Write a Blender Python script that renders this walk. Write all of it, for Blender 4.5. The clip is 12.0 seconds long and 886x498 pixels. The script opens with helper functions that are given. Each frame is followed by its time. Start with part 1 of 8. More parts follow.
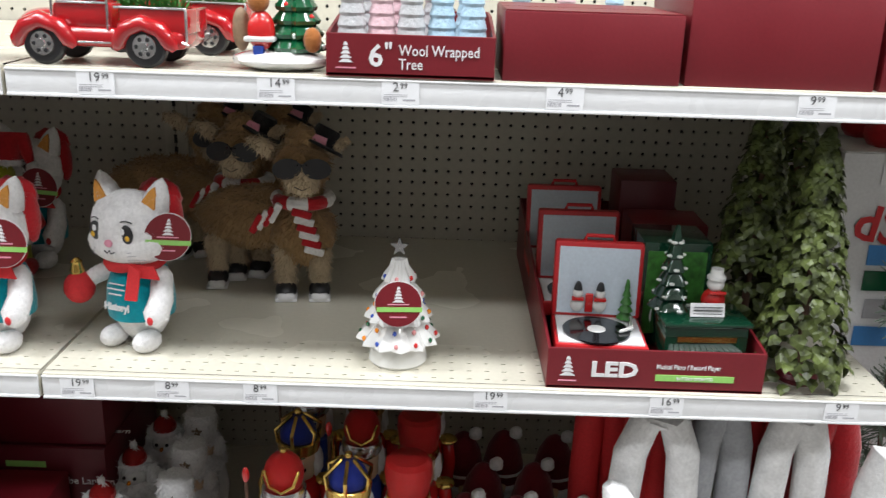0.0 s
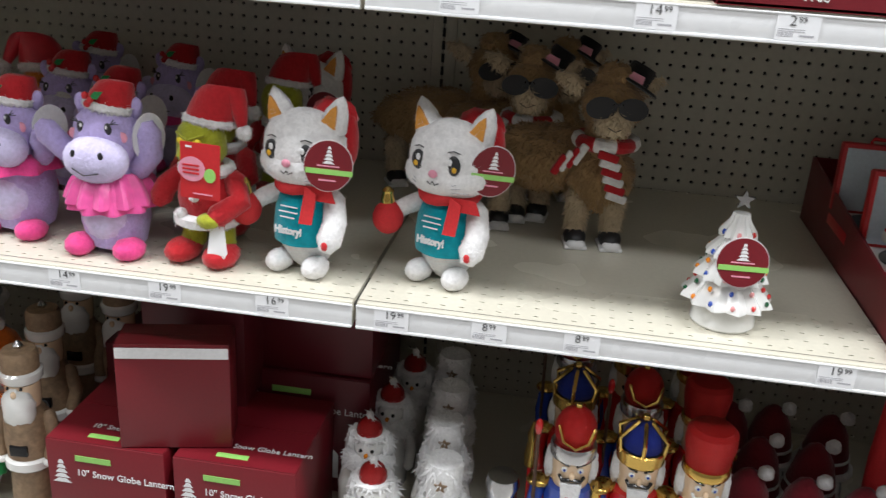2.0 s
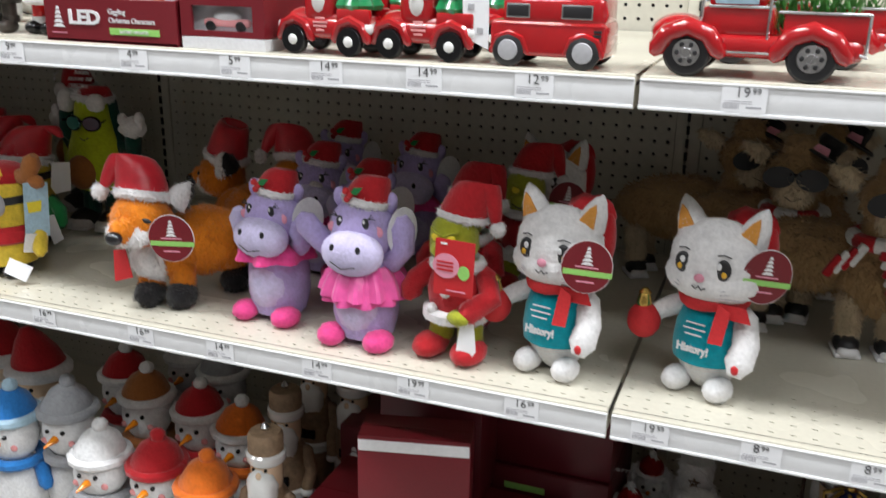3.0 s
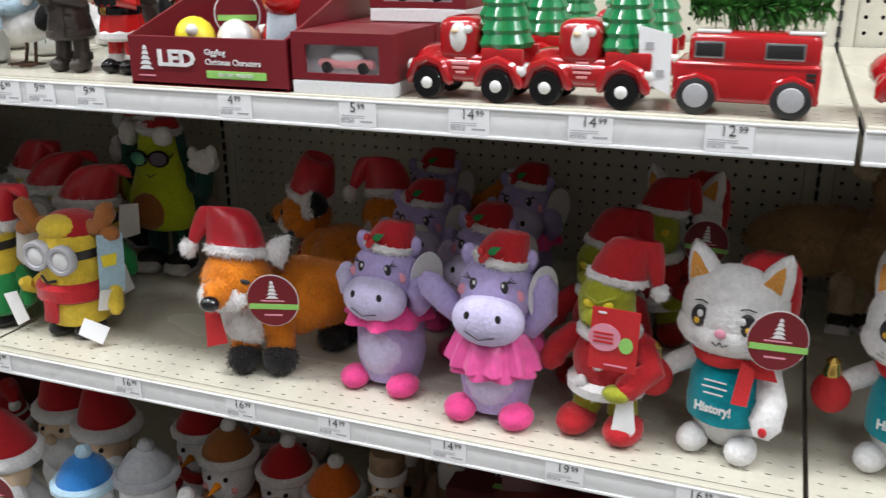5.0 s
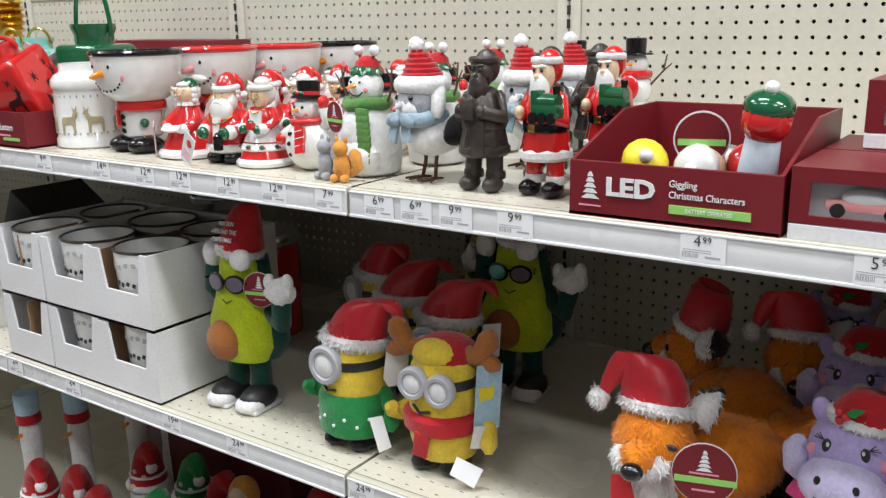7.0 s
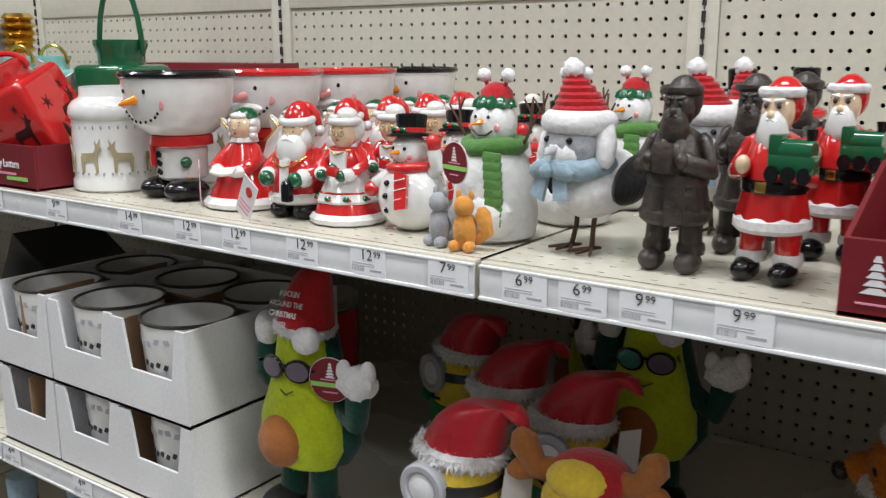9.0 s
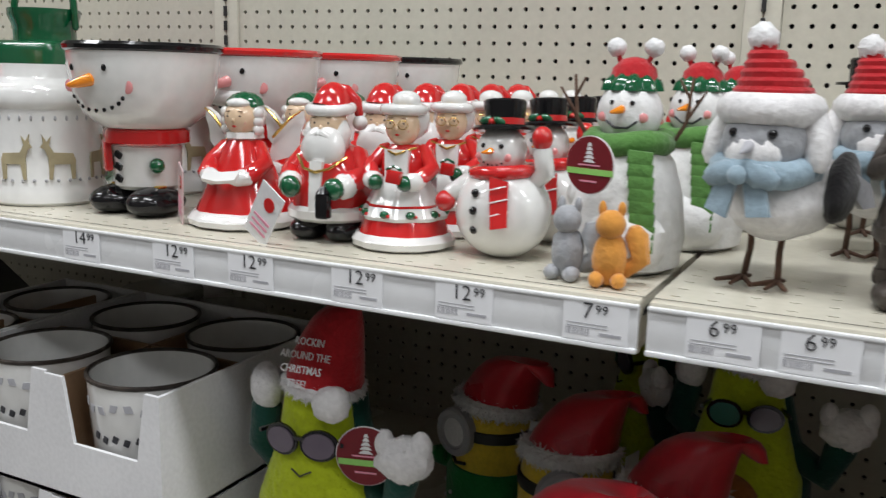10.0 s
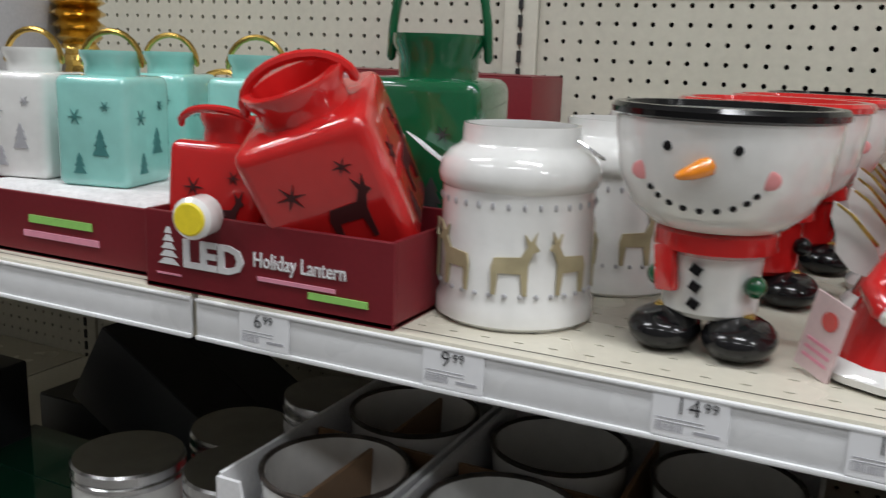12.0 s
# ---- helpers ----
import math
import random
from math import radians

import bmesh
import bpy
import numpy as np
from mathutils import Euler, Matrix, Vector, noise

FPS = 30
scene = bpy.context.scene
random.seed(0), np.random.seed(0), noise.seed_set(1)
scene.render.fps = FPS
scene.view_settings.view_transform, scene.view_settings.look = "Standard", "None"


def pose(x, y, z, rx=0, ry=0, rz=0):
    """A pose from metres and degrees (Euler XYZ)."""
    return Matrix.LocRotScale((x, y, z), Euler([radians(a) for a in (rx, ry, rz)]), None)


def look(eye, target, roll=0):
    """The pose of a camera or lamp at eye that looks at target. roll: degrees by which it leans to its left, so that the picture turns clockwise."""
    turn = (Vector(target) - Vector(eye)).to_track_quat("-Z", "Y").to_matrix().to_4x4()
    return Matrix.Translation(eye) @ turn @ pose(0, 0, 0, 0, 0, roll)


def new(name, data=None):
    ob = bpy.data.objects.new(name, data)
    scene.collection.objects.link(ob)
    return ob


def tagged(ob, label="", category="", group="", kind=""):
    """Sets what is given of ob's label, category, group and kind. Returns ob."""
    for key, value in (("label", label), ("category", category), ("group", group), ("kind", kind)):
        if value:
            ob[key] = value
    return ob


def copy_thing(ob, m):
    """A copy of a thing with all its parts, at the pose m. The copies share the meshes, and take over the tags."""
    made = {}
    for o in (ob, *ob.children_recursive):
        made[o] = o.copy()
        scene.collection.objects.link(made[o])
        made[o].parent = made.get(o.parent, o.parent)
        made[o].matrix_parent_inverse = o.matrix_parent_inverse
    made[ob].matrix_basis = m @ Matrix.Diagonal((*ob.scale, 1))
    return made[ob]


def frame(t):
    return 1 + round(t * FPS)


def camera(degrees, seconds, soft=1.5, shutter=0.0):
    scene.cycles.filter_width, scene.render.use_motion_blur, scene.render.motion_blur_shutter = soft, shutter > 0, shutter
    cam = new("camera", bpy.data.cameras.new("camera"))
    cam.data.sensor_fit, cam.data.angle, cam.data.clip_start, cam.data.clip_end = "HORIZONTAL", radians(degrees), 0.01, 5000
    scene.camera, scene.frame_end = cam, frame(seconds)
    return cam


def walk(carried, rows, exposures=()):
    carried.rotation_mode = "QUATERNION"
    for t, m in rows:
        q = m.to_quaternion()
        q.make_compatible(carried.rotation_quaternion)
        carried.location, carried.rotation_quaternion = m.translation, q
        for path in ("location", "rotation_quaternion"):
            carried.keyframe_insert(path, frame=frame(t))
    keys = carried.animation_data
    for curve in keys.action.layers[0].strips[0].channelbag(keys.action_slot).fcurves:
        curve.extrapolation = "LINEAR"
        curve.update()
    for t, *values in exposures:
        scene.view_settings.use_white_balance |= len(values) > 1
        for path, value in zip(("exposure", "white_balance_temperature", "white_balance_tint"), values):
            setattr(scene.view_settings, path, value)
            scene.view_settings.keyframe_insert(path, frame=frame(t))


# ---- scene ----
cam = camera(53.2, 12.0, soft=1.3, shutter=0.2)
PATH = [
    (0, (0.565, -1.131, 1.488), (0.566, 0.77, 0.866), 1.9),
    (0.5, (0.494, -1.098, 1.489), (0.423, 0.778, 0.798), 2.7),
    (1, (0.416, -1.06, 1.469), (0.324, 0.79, 0.715), 2.8),
    (1.5, (0.381, -1.062, 1.431), (0.183, 0.787, 0.696), 2.3),
    (2, (0.26, -1.076, 1.436), (0.016, 0.768, 0.701), 3.8),
    (2.5, (0.197, -1.07, 1.461), (-0.247, 0.741, 0.737), 3.2),
    (3, (0.154, -1.037, 1.466), (-0.513, 0.743, 0.845), 1.0),
    (3.2, (0.132, -1.02, 1.466), (-0.567, 0.77, 0.909), 0.7),
    (4.8, (-0.039, -0.942, 1.53), (-0.691, 0.831, 0.872), -1.3),
    (5, (-0.077, -0.93, 1.518), (-0.753, 0.833, 0.856), -0.5),
    (5.5, (-0.211, -0.918, 1.512), (-1.088, 0.753, 0.852), 1.0),
    (6, (-0.334, -0.916, 1.535), (-1.36, 0.69, 0.928), 0.1),
    (6.5, (-0.395, -0.916, 1.545), (-1.505, 0.67, 1.044), -1.0),
    (6.7, (-0.408, -0.904, 1.563), (-1.513, 0.682, 1.054), -1.4),
    (8.3, (-0.533, -0.772, 1.523), (-1.671, 0.819, 1.104), 2.5),
    (8.5, (-0.581, -0.751, 1.524), (-1.721, 0.841, 1.115), 2.2),
    (9, (-0.737, -0.706, 1.541), (-1.852, 0.897, 1.109), 0.0),
    (9.5, (-0.895, -0.636, 1.526), (-1.849, 1.055, 1.047), 0.1),
    (10, (-1.05, -0.593, 1.493), (-1.92, 1.167, 1.109), 1.5),
    (10.5, (-1.183, -0.56, 1.496), (-2.109, 1.169, 1.104), 1.9),
    (11, (-1.286, -0.538, 1.499), (-2.245, 1.166, 1.075), 1.9),
    (11.5, (-1.459, -0.519, 1.519), (-2.327, 1.231, 1.088), 1.9),
    (12, (-1.641, -0.543, 1.543), (-2.497, 1.213, 1.117), 2.1),
]
EXPOSURE = [(0, 0.30), (3, 0.10), (5, -0.05), (6.5, -0.04), (8.5, -0.27), (9.5, -0.44), (12, -0.72)]
walk(cam, [(t, look(eye, target, roll)) for t, eye, target, roll in PATH], EXPOSURE)

# ---- light and world ----
world = bpy.data.worlds.new("world")
scene.world = world
world.use_nodes = True
world.node_tree.nodes["Background"].inputs[0].default_value = (0.9, 0.95, 1.0, 1)
world.node_tree.nodes["Background"].inputs[1].default_value = 0.01


def ceiling_lamp(x, y, z, sx, sy, watts):
    """The glow of one ceiling panel."""
    data = bpy.data.lights.new("panel_glow", "AREA")
    data.shape, data.size, data.size_y, data.energy, data.color = "RECTANGLE", sx, sy, watts, (0.962, 0.985, 1.02)
    ob = new("panel_glow", data)
    ob.matrix_world = pose(x, y, z)
    return ob


CEIL = 3.6
LAMPS = [(x, y, w) for y, w in ((-0.55, 52), (-1.9, 22)) for x in (-3.6, -1.2, 1.2, 3.6)]
for lamp_x, lamp_y, lamp_w in LAMPS:
    ceiling_lamp(lamp_x, lamp_y, CEIL - 0.03, 1.2, 0.3, lamp_w)


# ---- materials ----
def mat(name, color, rough=0.5, metal=0.0, bump=0.0, scale=60.0, vary=0.06, coat=0.0, sheen=0.0, emit=0.0, trans=0.0, alpha=1.0, spread=0.12, detail=6.0, mottle=7.0, spec=0.5):
    """A procedural surface: base colour with two scales of variation, roughness variation and fine relief."""
    m = bpy.data.materials.new(name)
    m.use_nodes = True
    nt = m.node_tree
    b = nt.nodes["Principled BSDF"]
    tc = nt.nodes.new("ShaderNodeTexCoord")
    big = nt.nodes.new("ShaderNodeTexNoise")
    big.inputs["Scale"].default_value, big.inputs["Detail"].default_value = mottle, 3.0
    fine = nt.nodes.new("ShaderNodeTexNoise")
    fine.inputs["Scale"].default_value, fine.inputs["Detail"].default_value = scale, detail
    nt.links.new(tc.outputs["Object"], big.inputs["Vector"])
    nt.links.new(tc.outputs["Object"], fine.inputs["Vector"])
    add = nt.nodes.new("ShaderNodeMath")
    add.operation = "ADD"
    nt.links.new(big.outputs["Fac"], add.inputs[0])
    nt.links.new(fine.outputs["Fac"], add.inputs[1])
    ramp = nt.nodes.new("ShaderNodeMapRange")
    ramp.inputs["From Min"].default_value, ramp.inputs["From Max"].default_value = 0.7, 1.3
    ramp.inputs["To Min"].default_value, ramp.inputs["To Max"].default_value = 1 - vary * 1.6, 1 + vary
    nt.links.new(add.outputs[0], ramp.inputs["Value"])
    mul = nt.nodes.new("ShaderNodeVectorMath")
    mul.operation = "SCALE"
    mul.inputs[0].default_value = color
    nt.links.new(ramp.outputs["Result"], mul.inputs["Scale"])
    nt.links.new(mul.outputs["Vector"], b.inputs["Base Color"])
    rr = nt.nodes.new("ShaderNodeMapRange")
    rr.inputs["To Min"].default_value, rr.inputs["To Max"].default_value = max(0.03, rough - spread), min(1, rough + spread)
    nt.links.new(big.outputs["Fac"], rr.inputs["Value"])
    nt.links.new(rr.outputs["Result"], b.inputs["Roughness"])
    b.inputs["Metallic"].default_value = metal
    b.inputs["Coat Weight"].default_value = coat
    b.inputs["Coat Roughness"].default_value = 0.06
    b.inputs["Sheen Weight"].default_value = sheen
    b.inputs["Transmission Weight"].default_value = trans
    b.inputs["Alpha"].default_value = alpha
    b.inputs["Specular IOR Level"].default_value = spec
    if emit:
        b.inputs["Emission Color"].default_value = (*color, 1)
        b.inputs["Emission Strength"].default_value = emit
    if bump:
        bp = nt.nodes.new("ShaderNodeBump")
        bp.inputs["Strength"].default_value, bp.inputs["Distance"].default_value = bump, 0.004
        nt.links.new(fine.outputs["Fac"], bp.inputs["Height"])
        nt.links.new(bp.outputs["Normal"], b.inputs["Normal"])
    return m


IVORY = mat("ivory_enamel", (0.56, 0.54, 0.46), 0.38, bump=0.03, scale=90, vary=0.05)
DECK = mat("ivory_shelf_enamel", (0.63, 0.60, 0.50), 0.26, bump=0.03, scale=120, vary=0.04, mottle=4)
STRIP = mat("white_price_strip", (0.80, 0.81, 0.82), 0.28, vary=0.03, bump=0.02)
# near-black that stands in for the shade behind holes
HOLE_SHADE = mat("painted_hole_shade", (0.03, 0.03, 0.03), 0.8)
SLOT = mat("dark_slot", (0.02, 0.02, 0.02), 0.7)
PAPER = mat("white_paper", (0.86, 0.87, 0.89), 0.55, vary=0.03)
INK = mat("black_ink", (0.03, 0.03, 0.035), 0.6)
INKGREY = mat("grey_ink", (0.42, 0.42, 0.45), 0.6)
FLOORM = mat("pale_floor_tile", (0.40, 0.385, 0.36), 0.3, vary=0.08, bump=0.02)
CEILM = mat("white_ceiling_tile", (0.8, 0.8, 0.78), 0.9, bump=0.2, scale=150)
WALLM = mat("off_white_wall", (0.72, 0.70, 0.65), 0.8, bump=0.05)
# grey of the unseen south wall, kept dark to cut fill light
WALLS = mat("warm_grey_light_block", (0.20, 0.19, 0.18), 0.8, bump=0.05)
PANEL = mat("lit_panel", (1.0, 0.97, 0.92), 0.5, emit=4.0, vary=0.0)


# ---- mesh helpers ----
def link_mesh(name, bm, mats, parent=None, label="", smooth=True):
    me = bpy.data.meshes.new(name)
    bm.normal_update()
    bm.to_mesh(me)
    bm.free()
    for m in (mats if isinstance(mats, (list, tuple)) else [mats]):
        me.materials.append(m)
    if smooth:
        me.shade_smooth()
        me.set_sharp_from_angle(angle=radians(38))
    ob = new(name, me)
    if parent is not None:
        ob.parent = parent
    if label:
        ob["label"] = label
    return ob


class Form:
    """Collects shaped pieces in one bmesh, each with its material slot."""

    def __init__(self):
        self.bm, self.mats = bmesh.new(), []

    def slot(self, m):
        if m not in self.mats:
            self.mats.append(m)
        return self.mats.index(m)

    def _set(self, verts, m, mtx):
        bmesh.ops.transform(self.bm, matrix=mtx, verts=verts)
        k = self.slot(m)
        for f in {f for v in verts for f in v.link_faces}:
            f.material_index = k
        return verts

    def ball(self, c, r, m, rot=(0, 0, 0), seg=20, rings=12, squash=0.0, lump=0.0):
        r = (r, r, r) if isinstance(r, (int, float)) else r
        vs = bmesh.ops.create_uvsphere(self.bm, u_segments=seg, v_segments=rings, radius=1)["verts"]
        if squash or lump:
            for v in vs:
                if squash:
                    v.co.x *= 1 - squash * v.co.z
                    v.co.y *= 1 - squash * v.co.z
                if lump:
                    v.co *= 1 + lump * noise.noise(v.co * 3.1 + Vector(c) * 17)
        return self._set(vs, m, pose(*c, *rot) @ Matrix.Diagonal((*r, 1)))

    def box(self, c, s, m, rot=(0, 0, 0), bevel=0.0, seg=2):
        vs = bmesh.ops.create_cube(self.bm, size=1)["verts"]
        bmesh.ops.transform(self.bm, matrix=Matrix.Diagonal((*s, 1)), verts=vs)
        if bevel:
            es = list({e for v in vs for e in v.link_edges})
            out = bmesh.ops.bevel(self.bm, geom=es, offset=bevel, segments=seg, affect="EDGES", profile=0.5)
            vs = list({v for f in out["faces"] for v in f.verts} | {v for v in vs if v.is_valid})
        return self._set(vs, m, pose(*c, *rot))

    def lathe(self, profile, m, c=(0, 0, 0), rot=(0, 0, 0), seg=28, wave=0.0, waves=0, cap=True):
        """A turned form from (radius, height) pairs, bottom to top."""
        rings = []
        for r, z in profile:
            ring = []
            for k in range(seg):
                a = 2 * math.pi * k / seg
                q = r * (1 + wave * math.sin(a * waves)) if wave else r
                ring.append(self.bm.verts.new((q * math.cos(a), q * math.sin(a), z)))
            rings.append(ring)
        for a, b in zip(rings, rings[1:]):
            for k in range(seg):
                self.bm.faces.new((a[k], a[(k + 1) % seg], b[(k + 1) % seg], b[k]))
        if cap and profile[0][0] > 1e-5:
            self.bm.faces.new(list(reversed(rings[0])))
        if cap and profile[-1][0] > 1e-5:
            self.bm.faces.new(rings[-1])
        return self._set([v for ring in rings for v in ring], m, pose(*c, *rot))

    def tube(self, pts, r, m, seg=10, r1=None):
        """A round limb or wire along pts, tapering from r to r1, with round ends."""
        pts = [Vector(p) for p in pts]
        r1 = r if r1 is None else r1
        n = len(pts)
        d0, d1 = (pts[1] - pts[0]).normalized(), (pts[-1] - pts[-2]).normalized()
        line = [(pts[0] - d0 * r * 0.8, r * 0.45)] + [(p, r + (r1 - r) * k / (n - 1)) for k, p in enumerate(pts)] + [(pts[-1] + d1 * r1 * 0.8, r1 * 0.45)]
        rings, up = [], None
        for k, (p, q) in enumerate(line):
            a, b = line[max(0, k - 1)][0], line[min(len(line) - 1, k + 1)][0]
            d = (b - a).normalized()
            if up is None:
                up = d.orthogonal().normalized()
            else:
                up = (up - d * up.dot(d)).normalized()
            side = d.cross(up)
            rings.append([self.bm.verts.new(p + q * (math.cos(2 * math.pi * j / seg) * up + math.sin(2 * math.pi * j / seg) * side)) for j in range(seg)])
        for a, b in zip(rings, rings[1:]):
            for j in range(seg):
                self.bm.faces.new((a[j], a[(j + 1) % seg], b[(j + 1) % seg], b[j]))
        self.bm.faces.new(list(reversed(rings[0])))
        self.bm.faces.new(rings[-1])
        return self._set([v for ring in rings for v in ring], m, Matrix())

    def plate(self, outline, thick, m, c=(0, 0, 0), rot=(0, 0, 0)):
        """A flat shape in its own x-z plane, facing -y, with thickness."""
        front = [self.bm.verts.new((x, -thick / 2, z)) for x, z in outline]
        back = [self.bm.verts.new((x, thick / 2, z)) for x, z in outline]
        n = len(outline)
        self.bm.faces.new(front)
        self.bm.faces.new(list(reversed(back)))
        for k in range(n):
            self.bm.faces.new((front[(k + 1) % n], front[k], back[k], back[(k + 1) % n]))
        vs = front + back
        self._set(vs, m, pose(*c, *rot))
        return vs

    def disc(self, c, r, thick, m, rot=(0, 0, 0), seg=28, rz=None):
        rz = r if rz is None else rz
        return self.plate([(r * math.cos(2 * math.pi * k / seg), rz * math.sin(2 * math.pi * k / seg)) for k in range(seg)], thick, m, c, rot)

    def text(self, words, size, m, c=(0, 0, 0), rot=(0, 0, 0), thick=0.0004, align="LEFT", squeeze=1.0, bold=0.006):
        """Lettering in the built-in font, facing -y, its left (or middle) foot at c."""
        cu = bpy.data.curves.new("words", "FONT")
        cu.body, cu.size, cu.extrude, cu.align_x, cu.resolution_u, cu.offset = words, size, thick, align, 2, bold * size
        ob = bpy.data.objects.new("words", cu)
        me = bpy.data.meshes.new_from_object(ob)
        before = set(self.bm.verts)
        self.bm.from_mesh(me)
        vs = [v for v in self.bm.verts if v not in before]
        bpy.data.objects.remove(ob)
        bpy.data.curves.remove(cu)
        bpy.data.meshes.remove(me)
        return self._set(vs, m, pose(*c, *rot) @ pose(0, 0, 0, 90) @ Matrix.Diagonal((squeeze, 1, 1, 1)))

    def fur(self, parent, count, length, soft_mats, seed=1, label="short plush fibres"):
        """Short combed fibres on the plush faces, as one part of its own."""
        rnd = random.Random(seed)
        faces = [fc for fc in self.bm.faces if self.mats[fc.material_index] in soft_mats]
        for fc in faces:
            fc.normal_update()
        areas = np.cumsum([fc.calc_area() for fc in faces])
        vs, fs, mi = [], [], []
        for k in range(count):
            fc = faces[min(int(np.searchsorted(areas, rnd.random() * areas[-1])), len(faces) - 1)]
            co = [v.co for v in fc.verts]
            a, b = rnd.random(), rnd.random()
            p = co[0] * (1 - a) + co[1] * a
            q = co[-1] * (1 - a) + co[min(2, len(co) - 1)] * a
            p = p * (1 - b) + q * b
            n = fc.normal
            down = Vector((rnd.uniform(-0.6, 0.6), rnd.uniform(-0.6, 0.6), -0.7))
            t = down - n * down.dot(n)
            if t.length < 1e-4:
                continue
            t.normalize()
            side = n.cross(t)
            d = t * rnd.uniform(0.5, 1.0) + n * rnd.uniform(0.25, 0.65) + side * rnd.uniform(-0.3, 0.3)
            L = length * rnd.uniform(0.6, 1.2)
            w = side * L * 0.13
            k0 = len(vs)
            vs += [p - w, p + w, p + d * L]
            fs.append((k0, k0 + 1, k0 + 2))
            mi.append(fc.material_index)
        me = bpy.data.meshes.new("fur")
        me.from_pydata(vs, [], fs)
        for m in self.mats:
            me.materials.append(m)
        me.polygons.foreach_set("material_index", mi)
        ob = new("fur", me)
        ob.parent = parent
        return tagged(ob, label, kind="stuff")

    def done(self, name, parent=None, label="", smooth=True):
        bmesh.ops.recalc_face_normals(self.bm, faces=self.bm.faces[:])
        return link_mesh(name, self.bm, self.mats, parent, label, smooth)


def perforated(name, nx, nz, pitch, rx, rz, depth, mats, parent=None, label=""):
    """A sheet of nx by nz cells with a real hole in each, in its x-z plane, facing -y."""
    verts, faces, idx = [], [], []
    for j in range(nz + 1):
        for i in range(nx + 1):
            verts.append((i * pitch, 0, j * pitch))
    ang = [math.radians(22.5 + 45 * k) for k in range(8)]
    w = nx + 1
    for j in range(nz):
        for i in range(nx):
            cx, cz, at = (i + 0.5) * pitch, (j + 0.5) * pitch, len(verts)
            for y in (0, depth):
                for a in ang:
                    verts.append((cx + rx * math.cos(a), y, cz + rz * math.sin(a)))
            bl, br, tl, tr = j * w + i, j * w + i + 1, (j + 1) * w + i, (j + 1) * w + i + 1
            r = [at + k for k in range(8)]
            faces += [(tr, r[1], r[0]), (tl, r[3], r[2]), (bl, r[5], r[4]), (br, r[7], r[6])]
            faces += [(tr, tl, r[2], r[1]), (tl, bl, r[4], r[3]), (bl, br, r[6], r[5]), (br, tr, r[0], r[7])]
            faces += [(r[k], r[(k + 1) % 8], r[(k + 1) % 8] + 8, r[k] + 8) for k in range(8)]
    me = bpy.data.meshes.new(name)
    me.from_pydata(verts, [], faces)
    for m in mats:
        me.materials.append(m)
    ob = new(name, me)
    if parent is not None:
        ob.parent = parent
    if label:
        ob["label"] = label
    return ob


def thing(name, at, label, category, group="", kind="", turn=0.0, size=(1, 1, 1)):
    """An Empty at a thing's base, which carries its parts."""
    ob = new(name)
    ob.empty_display_size = 0.05
    ob.matrix_world = pose(*at, 0, 0, turn) @ Matrix.Diagonal((*size, 1))
    return tagged(ob, label, category, group, kind)


# ---- large structure ----
LOW, MID, UP, BACK = 0.393, 0.914, 1.3445, 0.70
INCH = 0.0254


def slab(name, lo, hi, m, label, category, bevel=0.0):
    f = Form()
    c = [(a + b) / 2 for a, b in zip(lo, hi)]
    f.box((0, 0, 0), [b - a for a, b in zip(lo, hi)], m, bevel=bevel)
    ob = f.done(name, smooth=False)
    ob.matrix_world = pose(*c)
    return tagged(ob, label, category, kind="structure")


slab("floor", (-7, -4, -0.1), (6, 4, 0), FLOORM, "pale polished store floor", "floor")
slab("ceiling", (-7, -4, CEIL), (6, 4, CEIL + 0.1), CEILM, "white tiled store ceiling", "ceiling")
slab("wall_west", (-7.1, -4, 0), (-7, 4, CEIL), WALLM, "plain unseen wall added around the aisle", "wall")
slab("wall_east", (6, -4, 0), (6.1, 4, CEIL), WALLM, "plain unseen wall added around the aisle", "wall")
slab("wall_north", (-7, 4, 0), (6, 4.1, CEIL), WALLM, "plain unseen wall added around the aisle", "wall")
# unseen stand-in for the opposite shelving, added to block bounce light
slab("light_block_south", (-7, -2.5, 0), (6, -2.4, CEIL), WALLS, "plain unseen wall added around the aisle", "wall")
for lamp_x, lamp_y, lamp_w in LAMPS:
    f = Form()
    f.box((0, 0, 0), (1.26, 0.36, 0.03), WALLM, bevel=0.004)
    lp = tagged(f.done("ceiling_light"), "white fluorescent ceiling light panel", "ceiling light", "aisle ceiling lights")
    lp.matrix_world = pose(lamp_x, lamp_y, CEIL - 0.012)

# bays of shelving: left edge, right edge
BAYS = [(-3.97, -3.05), (-3.05, -2.132), (-2.132, -1.216), (-1.216, 0.0), (0.0, 1.22), (1.22, 2.44)]


